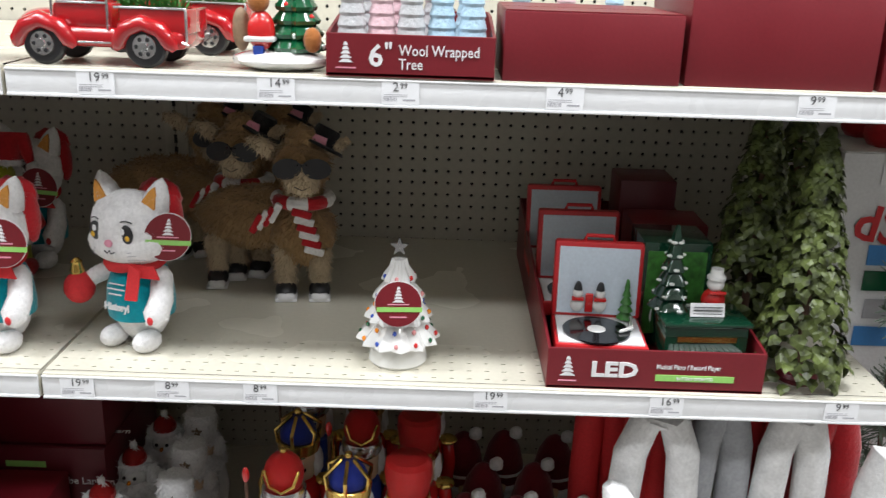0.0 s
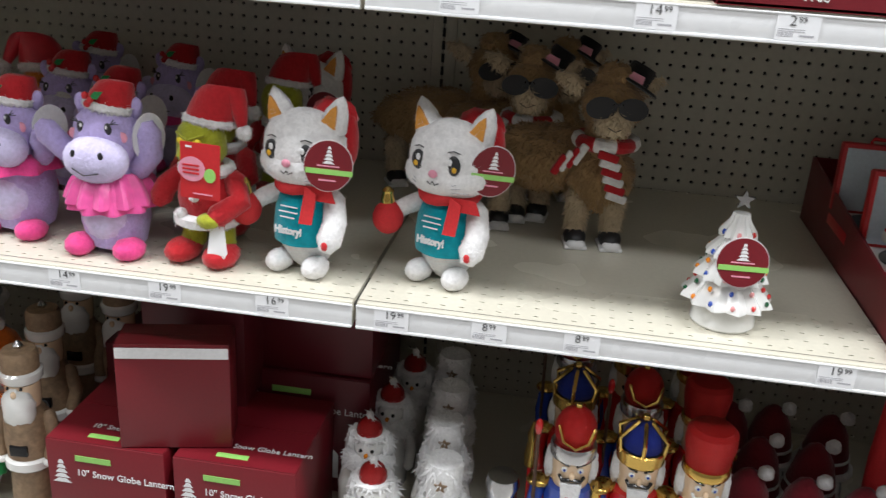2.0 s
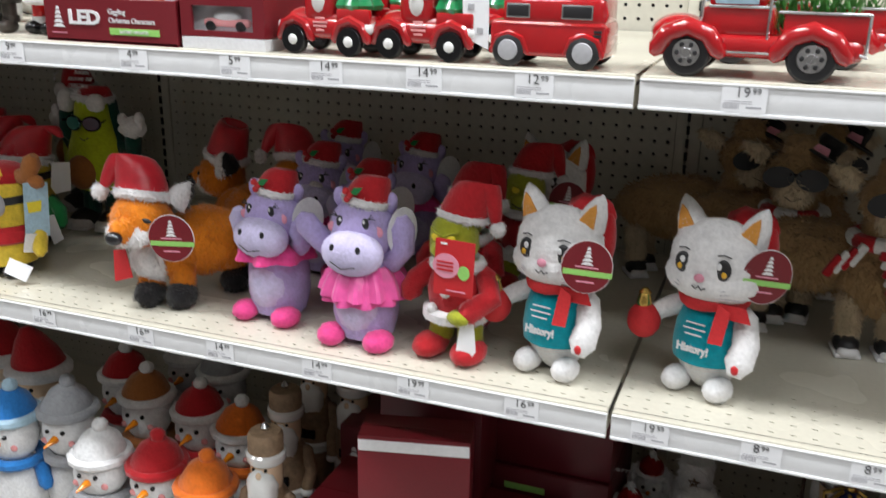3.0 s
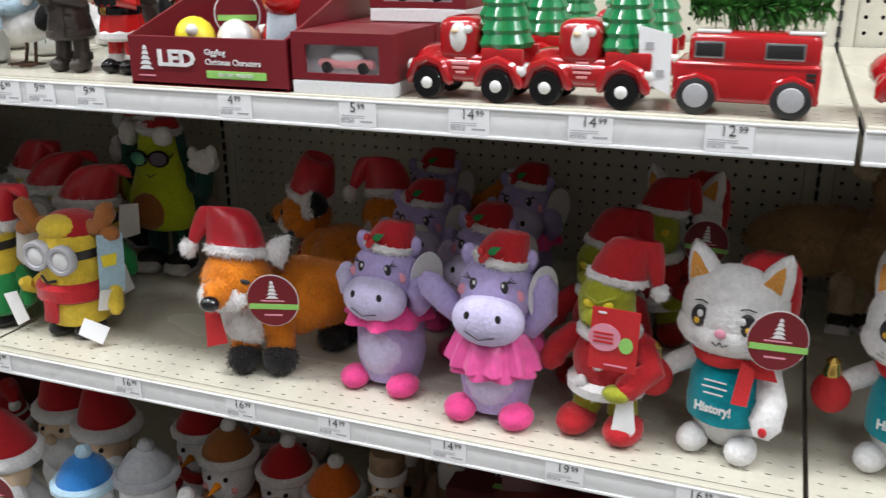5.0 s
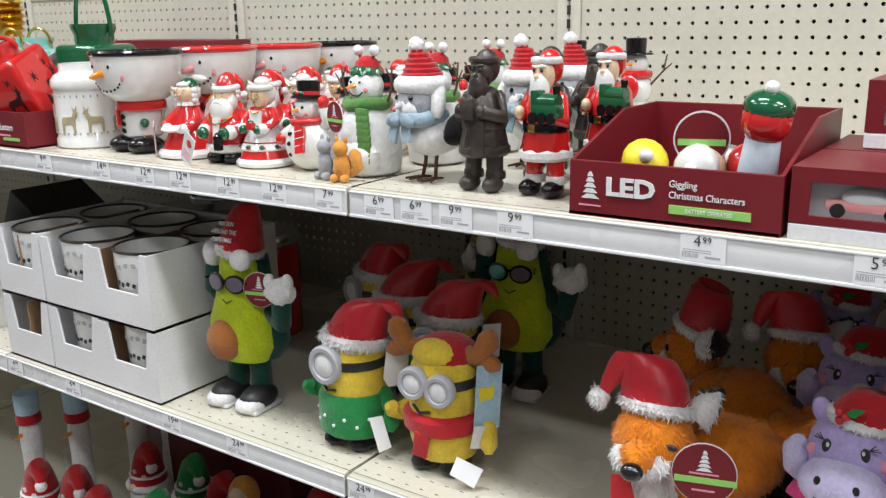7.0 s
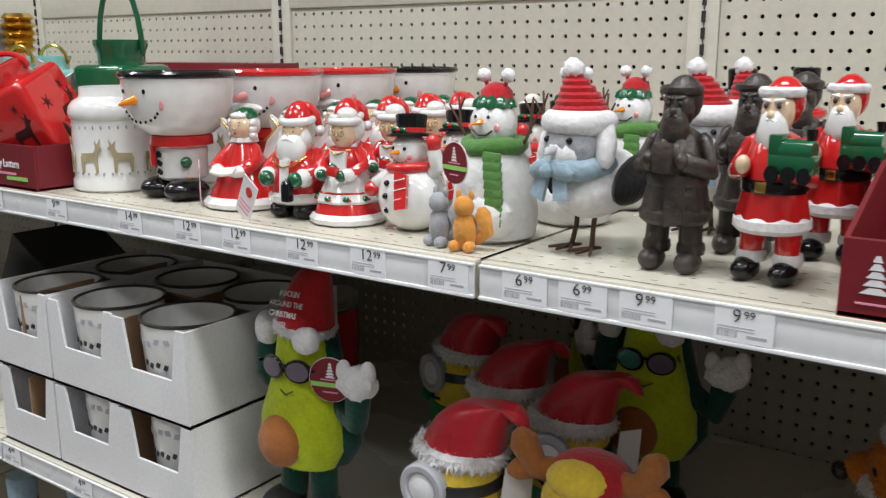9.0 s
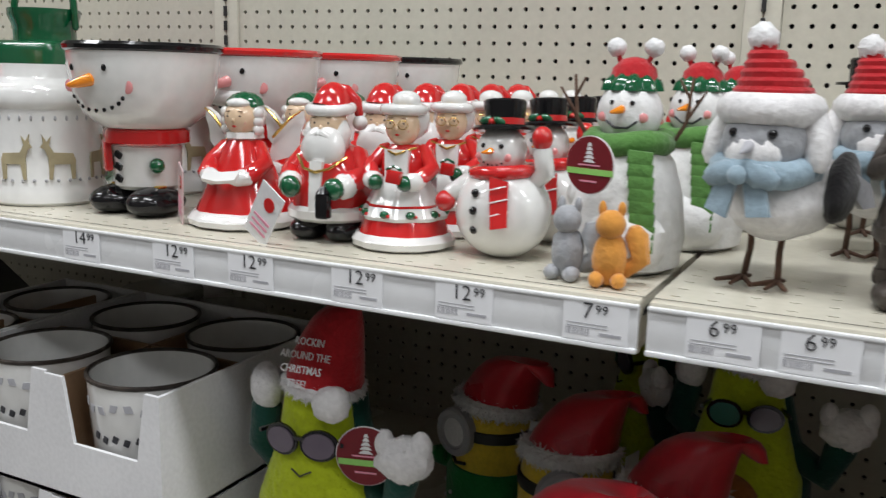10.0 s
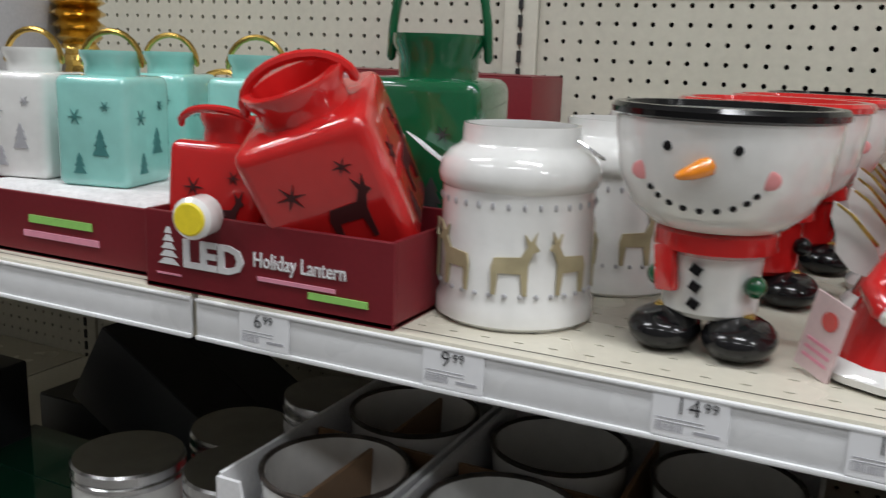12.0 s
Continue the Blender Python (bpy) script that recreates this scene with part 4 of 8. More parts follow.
def yellow_plush(at, turn, sweater, antlers):
    g = thing("plush_capsule", at, "yellow plush toy in a %s" % ("green knitted sweater and red hat" if not antlers else "red scarf and brown antlers"), "plush toy", "yellow plush toys", turn=turn, size=(0.92, 0.92, 0.97))
    f = Form()
    f.lathe([(0.020, 0.016), (0.050, 0.024), (0.058, 0.05), (0.058, 0.14), (0.054, 0.165), (0.042, 0.186), (0.022, 0.198), (0.002, 0.201)], YELLOWP, seg=26)
    for s in (-1, 1):
        f.ball((0.026 * s, -0.018, 0.012), (0.024, 0.034, 0.013), BLACKP, seg=14, rings=8)
        f.tube([(0.054 * s, 0, 0.095), (0.080 * s, -0.01, 0.075), (0.086 * s, -0.024, 0.055 if s > 0 else 0.085)], 0.014, YELLOWP if antlers else sweater, 10)
    f.fur(g, 2500, 0.0035, (YELLOWP,))
    f.done("body", g)
    f = Form()
    f.lathe([(0.056, 0.024), (0.066, 0.032), (0.066, 0.085), (0.060, 0.098)] if not antlers else [(0.058, 0.066), (0.068, 0.072), (0.068, 0.092), (0.060, 0.100)], sweater, seg=26)
    if antlers:
        f.box((-0.012, -0.064, 0.056), (0.026, 0.008, 0.040), sweater, (0, 8, 0), 0.003)
    if not antlers:
        for k in range(9):
            a = math.pi * (1.1 + 0.8 * k / 8)
            f.ball((0.066 * math.cos(a), 0.066 * math.sin(a), 0.050 + 0.012 * (k % 2)), 0.0032, WHITEC, seg=6, rings=5)
    f.done("sweater" if not antlers else "scarf", g)
    f = Form()
    f.tube([(-0.030, -0.0520, 0.112), (-0.016, -0.0590, 0.104), (0.002, -0.0600, 0.108)], 0.0024, BLACKM, 8)
    f.done("mouth", g, "black stitched mouth")
    f = Form()
    f.lathe([(0.0595, 0.140), (0.0600, 0.142), (0.0600, 0.152), (0.0595, 0.154)], BLACKM, seg=26)
    f.done("strap", g, "black strap")
    f = Form()
    eyes = ((-0.016, 0.147),) if not antlers else ((-0.026, 0.150), (0.020, 0.144))
    for ex, ez in eyes:
        er = 0.032 if not antlers else 0.025
        f.lathe([(er, 0), (er, 0.013), (er * 0.92, 0.016), (er * 0.72, 0.016), (er * 0.66, 0.013)], INKGREY, (ex, -0.052, ez), (90, 0, 0), seg=24)
        f.lathe([(er * 0.68, 0.012), (er * 0.4, 0.015), (0.001, 0.016)], WHITEC, (ex, -0.052, ez), (90, 0, 0), seg=24)
    f.done("round_patch", g, "plain grey and white round patch")
    if antlers:
        for s in (-1, 1):
            f = Form()
            f.tube([(0.03 * s, 0, 0.185), (0.062 * s, -0.005, 0.185), (0.080 * s, -0.008, 0.215)], 0.014, BROWNP, 10, 0.018)
            f.tube([(0.060 * s, -0.005, 0.186), (0.088 * s, -0.008, 0.178)], 0.013, BROWNP, 10)
            f.done("antler", g, "brown plush antler")
        f = Form()
        f.ball((0, 0.004, 0.182), (0.052, 0.052, 0.028), REDP, seg=18, rings=10)
        f.ball((-0.004, -0.016, 0.186), (0.042, 0.036, 0.022), YELLOWP, seg=18, rings=10)
        f.done("hood", g, "red plush hood")
        f = Form()
        f.plate([(-0.022, 0.05), (0.022, 0.05), (0.022, -0.05), (-0.022, -0.05)], 0.0015, PALEB, (0.080, -0.012, 0.128), (0, 4, 50))
        f.plate([(-0.015, 0.008), (0.012, 0.010), (0.010, -0.010), (-0.012, -0.012)], 0.002, YELC, (0.079, -0.0135, 0.135), (0, 4, 50))
        f.done("card_tag", g, "pale blue card tag with a yellow print", smooth=False)
        f = Form()
        f.plate([(-0.020, 0.015), (0.020, 0.015), (0.022, -0.020), (-0.022, -0.020)], 0.0015, WHITEC, (0.078, -0.022, 0.070), (0, 10, 50))
        f.done("card_tag", g, "white card tag", smooth=False)
        f = Form()
        f.plate([(-0.020, 0.018), (0.024, 0.014), (0.020, -0.016), (-0.022, -0.010)], 0.0015, PAPER, (0.066, -0.068, 0.028), (-20, 20, 20))
        f.done("paper_tag", g, "white paper tag", smooth=False)
    else:
        santa_hat(g, (0.002, 0, 0.176), 0.052, 0.080, (0.088, -0.030), m=REDSAT, rot=(-4, 2, 0), pom=False)
        f = Form()
        f.plate([(-0.018, 0.03), (0.020, 0.03), (0.022, -0.028), (-0.010, -0.034), (-0.020, -0.02)], 0.0012, PAPER, (0.080, 0.004, 0.142), (0, 6, 50))
        f.done("card_tag", g, "white paper tag", smooth=False)
        f = Form()
        f.plate([(-0.010, 0.03), (0.012, 0.03), (0.016, -0.024), (-0.006, -0.03)], 0.0012, PAPER, (0.078, -0.046, 0.045), (0, -10, 30))
        f.done("care_label", g, "white cloth care label", smooth=False)
    return g


yellow_plush((-1.272, 0.098, MID), 2, GREENK, False)
yellow_plush((-1.112, 0.110, MID), 8, REDP, True)
yellow_plush((-1.205, 0.250, MID), 14, GREENK, False)
yellow_plush((-1.33, 0.30, MID), 30, GREENK, False)
yellow_plush((-1.46, 0.40, MID), -20, GREENK, False)


SMOKE = mat("smoky_lens", (0.16, 0.13, 0.17), 0.10, coat=0.5)


def plush_avocado(at, turn, h=0.362, tag=True):
    g = thing("plush_avocado", at, "lime plush avocado with glasses, limbs and a red hat", "plush toy", "plush avocados", turn=turn)
    f = Form()
    prof = [(0.002, 0.075), (0.050, 0.085), (0.068, 0.115), (0.066, 0.150), (0.050, 0.195), (0.040, 0.235), (0.036, 0.262), (0.024, 0.280), (0.002, 0.286)]
    vs = f.lathe(prof, LIME, seg=26)
    bmesh.ops.transform(f.bm, matrix=Matrix.Diagonal((1, 0.62, 1, 1)), verts=vs)
    vs = f.lathe([(r * 1.04, z) for r, z in prof], DGREENP, seg=26)
    bmesh.ops.transform(f.bm, matrix=Matrix.Translation((0.006, 0.020, 0)) @ Matrix.Diagonal((1.02, 0.62, 1.01, 1)), verts=vs)
    f.ball((-0.010, -0.036, 0.125), (0.034, 0.026, 0.036), BROWNP, seg=20, rings=14)
    for s in (-1, 1):
        f.tube([(0.024 * s, 0.01, 0.095), (0.027 * s, 0.006, 0.03)], 0.019, DGREENP, 12)
    f.tube([(0.052, 0.012, 0.175), (0.088, 0.0, 0.160), (0.100, -0.012, 0.200)], 0.017, DGREENP, 12)
    f.tube([(-0.048, 0.012, 0.180), (-0.072, 0.01, 0.200), (-0.064, 0.006, 0.240)], 0.016, DGREENP, 12)
    f.ball((0.104, -0.018, 0.222), (0.028, 0.020, 0.022), WHITEP, seg=16, rings=10, lump=0.25)
    f.ball((0.122, -0.020, 0.238), (0.011, 0.010, 0.016), WHITEP, seg=10, rings=8)
    f.ball((0.084, -0.020, 0.236), (0.010, 0.010, 0.014), WHITEP, seg=10, rings=8)
    f.ball((-0.062, 0.004, 0.262), (0.018, 0.016, 0.026), WHITEP, seg=14, rings=10)
    f.tube([(-0.010, -0.0335, 0.196), (0.0, -0.0355, 0.191), (0.011, -0.0335, 0.197)], 0.0010, INK, 5)
    f.fur(g, 7000, 0.0034, (LIME, WHITEP, BROWNP))
    f.done("body", g)
    f = Form()
    for s in (-1, 1):
        f.disc((0.021 * s, -0.033, 0.226), 0.0200, 0.003, BLACKG, (0, 0, 10 * s), seg=18, rz=0.0160)
        f.disc((0.021 * s, -0.0355, 0.226), 0.0164, 0.002, LENS if s < 0 and not tag else SMOKE, (0, 0, 10 * s), seg=18, rz=0.0128)
        f.box((0.040 * s, -0.018, 0.231), (0.003, 0.034, 0.004), BLACKG, (0, 0, 20 * s))
    f.box((0, -0.036, 0.231), (0.012, 0.004, 0.004), BLACKG)
    f.done("glasses", g, "black-framed glasses")
    santa_hat(g, (0.004, 0.004, 0.272), 0.036, h - 0.272, (0.020, 0.0), rot=(0, 6, 0), pom=False, name="hat")
    f = Form()
    f.ball((0.030, -0.026, 0.268), (0.020, 0.016, 0.018), WHITEP, seg=14, rings=10, lump=0.2)
    f.done("pompom", g, "white pompom")
    f = Form()
    for k, wrd in enumerate(("TREE!", "CHRISTMAS", "AROUND THE", "ROCKIN")):
        f.text(wrd, 0.0105, WHITEC, (0.003 + 0.002 * k, -0.047 + 0.0052 * k, 0.287 + 0.0125 * k), (-24, 0, 0), align="CENTER", squeeze=0.8)
    f.done("lettering", g, "white lettering on the hat", smooth=False)
    for s in (-1, 1):
        f = Form()
        f.ball((0.033 * s, -0.010, 0.020), (0.027, 0.040, 0.022), BLACKM, seg=16, rings=10)
        f.ball((0.033 * s, -0.032, 0.014), (0.026, 0.026, 0.015), WHITEP, seg=16, rings=10)
        f.box((0.033 * s, -0.012, 0.005), (0.050, 0.070, 0.009), WHITEC, bevel=0.004)
        f.tube([(0.020 * s, -0.030, 0.032), (0.046 * s, -0.030, 0.032)], 0.002, WHITEC, 6)
        f.done("shoe", g, "black and white sneaker")
    if tag:
        hang_tag(g, (0.068, -0.026, 0.222), 0.030, (0, 0, 12))
    return g


plush_avocado((-1.530, 0.105, MID), 4)
plush_avocado((-1.158, 0.400, MID), 6, 0.30, False)
plush_avocado((-1.30, 0.52, MID), -60, 0.33, False)


# ---- mug trays on the middle shelf ----
def enamel_mug(at, r, h, m=None, turn=0.0):
    g = thing("enamel_mug", at, "white enamel mug with a dark rim and grey sprig print", "mug", "enamel mugs", turn=turn)
    f = Form()
    f.lathe([(r * 0.86, 0), (r * 0.9, 0.004), (r, h - 0.004), (r, h), (r * 0.955, h), (r * 0.94, h - 0.004), (r * 0.84, 0.008), (0.002, 0.006)], GWHITE, seg=32)
    f.done("cup", g)
    f = Form()
    f.lathe([(r * 1.0, h - 0.002), (r * 1.025, h - 0.001), (r * 1.025, h + 0.002), (r * 0.98, h + 0.003), (r * 0.95, h + 0.001), (r * 0.955, h - 0.002)], WOODB, seg=32, cap=False)
    f.done("rim", g, "dark worn rim")
    f = Form()
    for k in range(7):
        a = -math.pi / 2 - 0.75 + 0.25 * k
        f.plate([(-0.006, 0), (0, 0.005), (0.007, 0), (0, -0.005)], 0.0006, INKGREY, (r * 0.985 * math.cos(a), r * 0.985 * math.sin(a), h * (0.80 + 0.03 * math.sin(5 * k))), (0, 35 * (-1) ** k, math.degrees(a) + 90))
    for k in range(5):
        a = -math.pi / 2 - 0.40 + 0.2 * k
        f.box((r * 0.965 * math.cos(a), r * 0.965 * math.sin(a), h * (0.55 - 0.02 * (k % 2))), (0.006, 0.0012, 0.007), INK, (0, 20, math.degrees(a) + 90))
    f.done("print", g, "grey printed sprigs and script", smooth=False)
    return g


def white_tray(x, y, z, w, d, h):
    g = thing("white_tray", (x, y, z), "white card display tray with cut-out front", "display tray", "white mug trays")
    t = 0.004
    f = Form()
    f.box((w / 2, d / 2, t / 2), (w, d, t), WHITEC)
    f.done("floor_panel", g, smooth=False)
    n = 2 if w > 0.2 else 1
    for k in range(n):
        f = Form()
        x0 = w * k / n
        q = w / n
        f.plate([(x0, 0), (x0 + q, 0), (x0 + q, h), (x0 + q * 0.88, h), (x0 + q * 0.80, h * 0.46), (x0 + q * 0.24, h * 0.46), (x0 + q * 0.16, h * 0.98), (x0, h * 0.98)], t, WHITEC, (0, t / 2, 0))
        f.done("front_panel", g, smooth=False)
    f = Form()
    f.box((w / 2, d - t / 2, h / 2), (w, t, h), WHITEC)
    f.done("back_panel", g, smooth=False)
    for sx in (t / 2, w - t / 2):
        f = Form()
        f.box((sx, d / 2, h / 2), (t, d - 2 * t, h), WHITEC)
        f.done("side_panel", g, smooth=False)
    f = Form()
    f.box((w / 2, d / 2, h * 0.46), (0.004, d - 0.01, h * 0.9), KRAFT)
    f.done("divider", g, "brown card divider", smooth=False)
    f = Form()
    f.box((w / 2, d / 2, h * 0.46), (w - 0.01, 0.004, h * 0.9), KRAFT)
    f.done("divider", g, "brown card divider", smooth=False)
    return g


for tx, tw in ((-1.962, 0.315), (-2.120, 0.152)):
    for tz in (MID, MID + 0.134):
        white_tray(tx, 0.008, tz, tw, 0.30, 0.132 if tz == MID else 0.135)
mug0 = enamel_mug((-1.883, 0.080, MID + 0.140), 0.067, 0.124)
for mx, my, mz in ((-1.725, 0.080, 0.140), (-1.883, 0.230, 0.140), (-1.725, 0.230, 0.140), (-2.044, 0.080, 0.140), (-2.044, 0.230, 0.140)):
    copy_thing(mug0, pose(mx, my, MID + mz, 0, 0, random.uniform(-12, 12)))
for mx in (-1.883, -1.725):
    m2 = enamel_mug((mx, 0.075, MID + 0.005), 0.058, 0.124)


def canister(at, r, h, m, label):
    g = thing("canister", at, label, "canister", "lidded canisters")
    f = Form()
    f.lathe([(r * 0.96, 0), (r, 0.004), (r, h * 0.86), (r * 0.94, h * 0.9)], m, seg=28)
    f.done("jar", g)
    f = Form()
    f.lathe([(r * 0.98, h * 0.88), (r * 1.02, h * 0.89), (r * 1.02, h * 0.915), (r * 0.99, h * 0.925), (r * 1.02, h * 0.935), (r * 1.02, h * 0.985), (r * 0.98, h), (0.002, h * 1.0)], SILVER, seg=28)
    f.done("lid", g, "silver screw lid")
    return g


for k, (cx, cy, ch) in enumerate(((-2.02, 0.40, 0.25), (-1.89, 0.39, 0.24), (-2.07, 0.53, 0.27), (-2.20, 0.14, 0.20), (-1.76, 0.40, 0.22), (-2.34, 0.12, 0.19), (-2.19, 0.30, 0.23), (-2.28, 0.24, 0.19))):
    canister((cx, cy, MID), 0.060, ch, (WHITEC, GRED, GWHITE)[k % 3], "ceramic canister with a silver screw lid")


def carton(at, size, turn, m, label, group="cartons", tilt=0.0, stripe=False, word=""):
    g = thing("carton", at, label, "carton", group)
    g.matrix_world = pose(*at, tilt, 0, turn)
    f = Form()
    f.box((0, 0, size[2] / 2), size, m, bevel=0.0015)
    f.done("box", g)
    for s in (-1, 1):
        f = Form()
        f.box((0, s * size[1] * 0.25, size[2] + 0.0008), (size[0] * 0.985, size[1] * 0.485, 0.0014), m, (0.3 * s, 0, 0))
        f.done("lid_flap", g, smooth=False)
    if stripe:
        f = Form()
        f.box((0, -size[1] / 2 - 0.0012, size[2] * 0.93), (size[0] * 0.98, 0.001, size[2] * 0.10), WHITEC)
        f.done("tape", g, "white strip along the top edge", smooth=False)
    if word:
        f = Form()
        y = -size[1] / 2 - 0.001
        tree_mark(f, (-size[0] * 0.38, y, size[2] * 0.72), size[2] * 0.22, WHITEC)
        f.box((-size[0] * 0.10, y, size[2] * 0.86), (size[0] * 0.30, 0.001, size[2] * 0.05), LIMEC)
        f.text(word, size[2] * 0.085, WHITEC, (-size[0] * 0.25, y, size[2] * 0.70), squeeze=0.95)
        f.text(word, size[1] * 0.075, WHITEC, (-size[0] * 0.22, -size[1] * 0.30, size[2] + 0.0024), (-90, 0, 0), squeeze=0.95)
        f.box((-size[0] * 0.05, -size[1] * 0.40, size[2] + 0.0020), (size[0] * 0.26, size[1] * 0.05, 0.001), LIMEC)
        f.plate([(-0.055, -0.04), (0.055, -0.04), (0.055, 0.01), (0.035, 0.03), (-0.035, 0.03), (-0.055, 0.01)], 0.0012, WHITEC, (0.01, y, size[2] * 0.30))
        f.done("printing", g, "white and lime printing", smooth=False)
    return g


carton((-2.56, 0.16, MID), (0.24, 0.22, 0.09), 0, DGG, "flat dark green carton beside the canisters")
leaning = carton((-2.528, 0.40, MID + 0.072), (0.25, 0.20, 0.13), 0, BLACKM, "black carton leaning on a low carton")
leaning.matrix_world = pose(-2.528, 0.40, MID + 0.072, 0, 30, 0)
carton((-2.665, 0.42, MID), (0.13, 0.20, 0.110), 0, BLACKM, "low black carton under a leaning one")
carton((-2.72, 0.14, MID), (0.14, 0.20, 0.20), 0, BLACKM, "black carton beside the canisters")


# ---- things on the upper shelf ----
def toy_pickup(at, turn=0.0):
    g = thing("toy_pickup", at, "glossy red metal pickup truck with a small fir in its bed", "toy truck", "toy trucks", turn=turn)
    f = Form()
    f.box((0, 0, 0.036), (0.225, 0.088, 0.026), VRED, bevel=0.010, seg=3)
    f.ball((-0.086, 0, 0.046), (0.034, 0.036, 0.022), VRED, seg=20, rings=12)
    f.box((-0.020, 0, 0.062), (0.080, 0.078, 0.034), VRED, bevel=0.008)
    f.box((-0.022, 0, 0.092), (0.066, 0.074, 0.036), VRED, bevel=0.014, seg=3)
    f.box((0.072, -0.038, 0.058), (0.086, 0.006, 0.030), VRED, bevel=0.002)
    f.box((0.072, 0.038, 0.058), (0.086, 0.006, 0.030), VRED, bevel=0.002)
    f.box((0.112, 0, 0.058), (0.006, 0.078, 0.030), VRED, bevel=0.002)
    for x in (-0.070, 0.060):
        f.tube([(x - 0.034, -0.042, 0.030), (x - 0.022, -0.044, 0.048), (x, -0.045, 0.056), (x + 0.022, -0.044, 0.048), (x + 0.034, -0.042, 0.030)], 0.011, VRED, 10)
    f.done("body", g)
    f = Form()
    f.box((-0.022, -0.0375, 0.092), (0.046, 0.003, 0.022), PALEB, bevel=0.001)
    f.box((-0.054, 0, 0.093), (0.003, 0.058, 0.022), PALEB, (0, 20, 0))
    f.done("windows", g, "pale blue windows")
    f = Form()
    for a, b in (((-0.056, -0.040, 0.106), (-0.060, -0.041, 0.030)), ((0.014, -0.040, 0.106), (0.014, -0.041, 0.030)), ((-0.050, -0.040, 0.078), (0.012, -0.040, 0.078)), ((0.024, -0.042, 0.074), (0.114, -0.042, 0.074)), ((0.024, -0.042, 0.030), (-0.056, -0.042, 0.030)), ((0.114, -0.040, 0.074), (0.114, -0.040, 0.034)), ((0.09, -0.043, 0.04), (0.115, -0.040, 0.030))):
        f.tube([a, b], 0.0018, SILVER, 6)
    f.done("trim", g, "worn silver trim")
    for x in (-0.070, 0.062):
        for s in (-1, 1):
            f = Form()
            f.lathe([(0.024, -0.007), (0.027, -0.004), (0.027, 0.004), (0.024, 0.007)], BLACKM, (x, 0.040 * s, 0.027), (90, 0, 0), seg=24)
            w = f.done("wheel", g, "black tyre")
            f = Form()
            f.lathe([(0.016, 0.0), (0.015, 0.003), (0.006, 0.004), (0.005, 0.006)], SILVER, (x, 0.047 * s, 0.027), (90 if s < 0 else -90, 0, 0), seg=20)
            for k in range(6):
                a = 2 * math.pi * k / 6
                f.ball((x + 0.010 * math.cos(a), 0.0505 * s, 0.027 + 0.010 * math.sin(a)), (0.003, 0.001, 0.003), BLACKM, seg=6, rings=5)
            f.done("hubcap", w, "silver hubcap")
    needles(g, (0.056, 0, 0.070), 0.046, 0.05, 260, 11)
    return g


def needles(parent, c, length, r, n, seed, m=None, axis=(1, 0, 0), name="fir"):
    """A short bottle-brush of needles along an axis."""
    rnd = random.Random(seed)
    vs, fs = [], []
    ax = Vector(axis).normalized()
    for k in range(n):
        t = rnd.uniform(-1, 1)
        a = rnd.uniform(0, 2 * math.pi)
        u = ax.orthogonal().normalized()
        v = ax.cross(u)
        out = (u * math.cos(a) + v * math.sin(a) + ax * rnd.uniform(-0.4, 0.6)).normalized()
        p = Vector(c) + ax * t * length
        q = r * (1 - 0.5 * abs(t)) * rnd.uniform(0.6, 1.0)
        w = out.orthogonal().normalized() * 0.0016
        k0 = len(vs)
        vs += [p - w, p + w, p + out * q + w * 0.5, p + out * q - w * 0.5]
        fs.append((k0, k0 + 1, k0 + 2, k0 + 3))
    me = bpy.data.meshes.new(name)
    me.from_pydata(vs, [], fs)
    me.materials.append(m or PINE)
    ob = new(name, me)
    ob.parent = parent
    return tagged(ob, "green tinsel fir branches", kind="stuff")


toy_pickup((0.122, 0.055, UP), -3)
toy_pickup((0.16, 0.22, UP), -3)


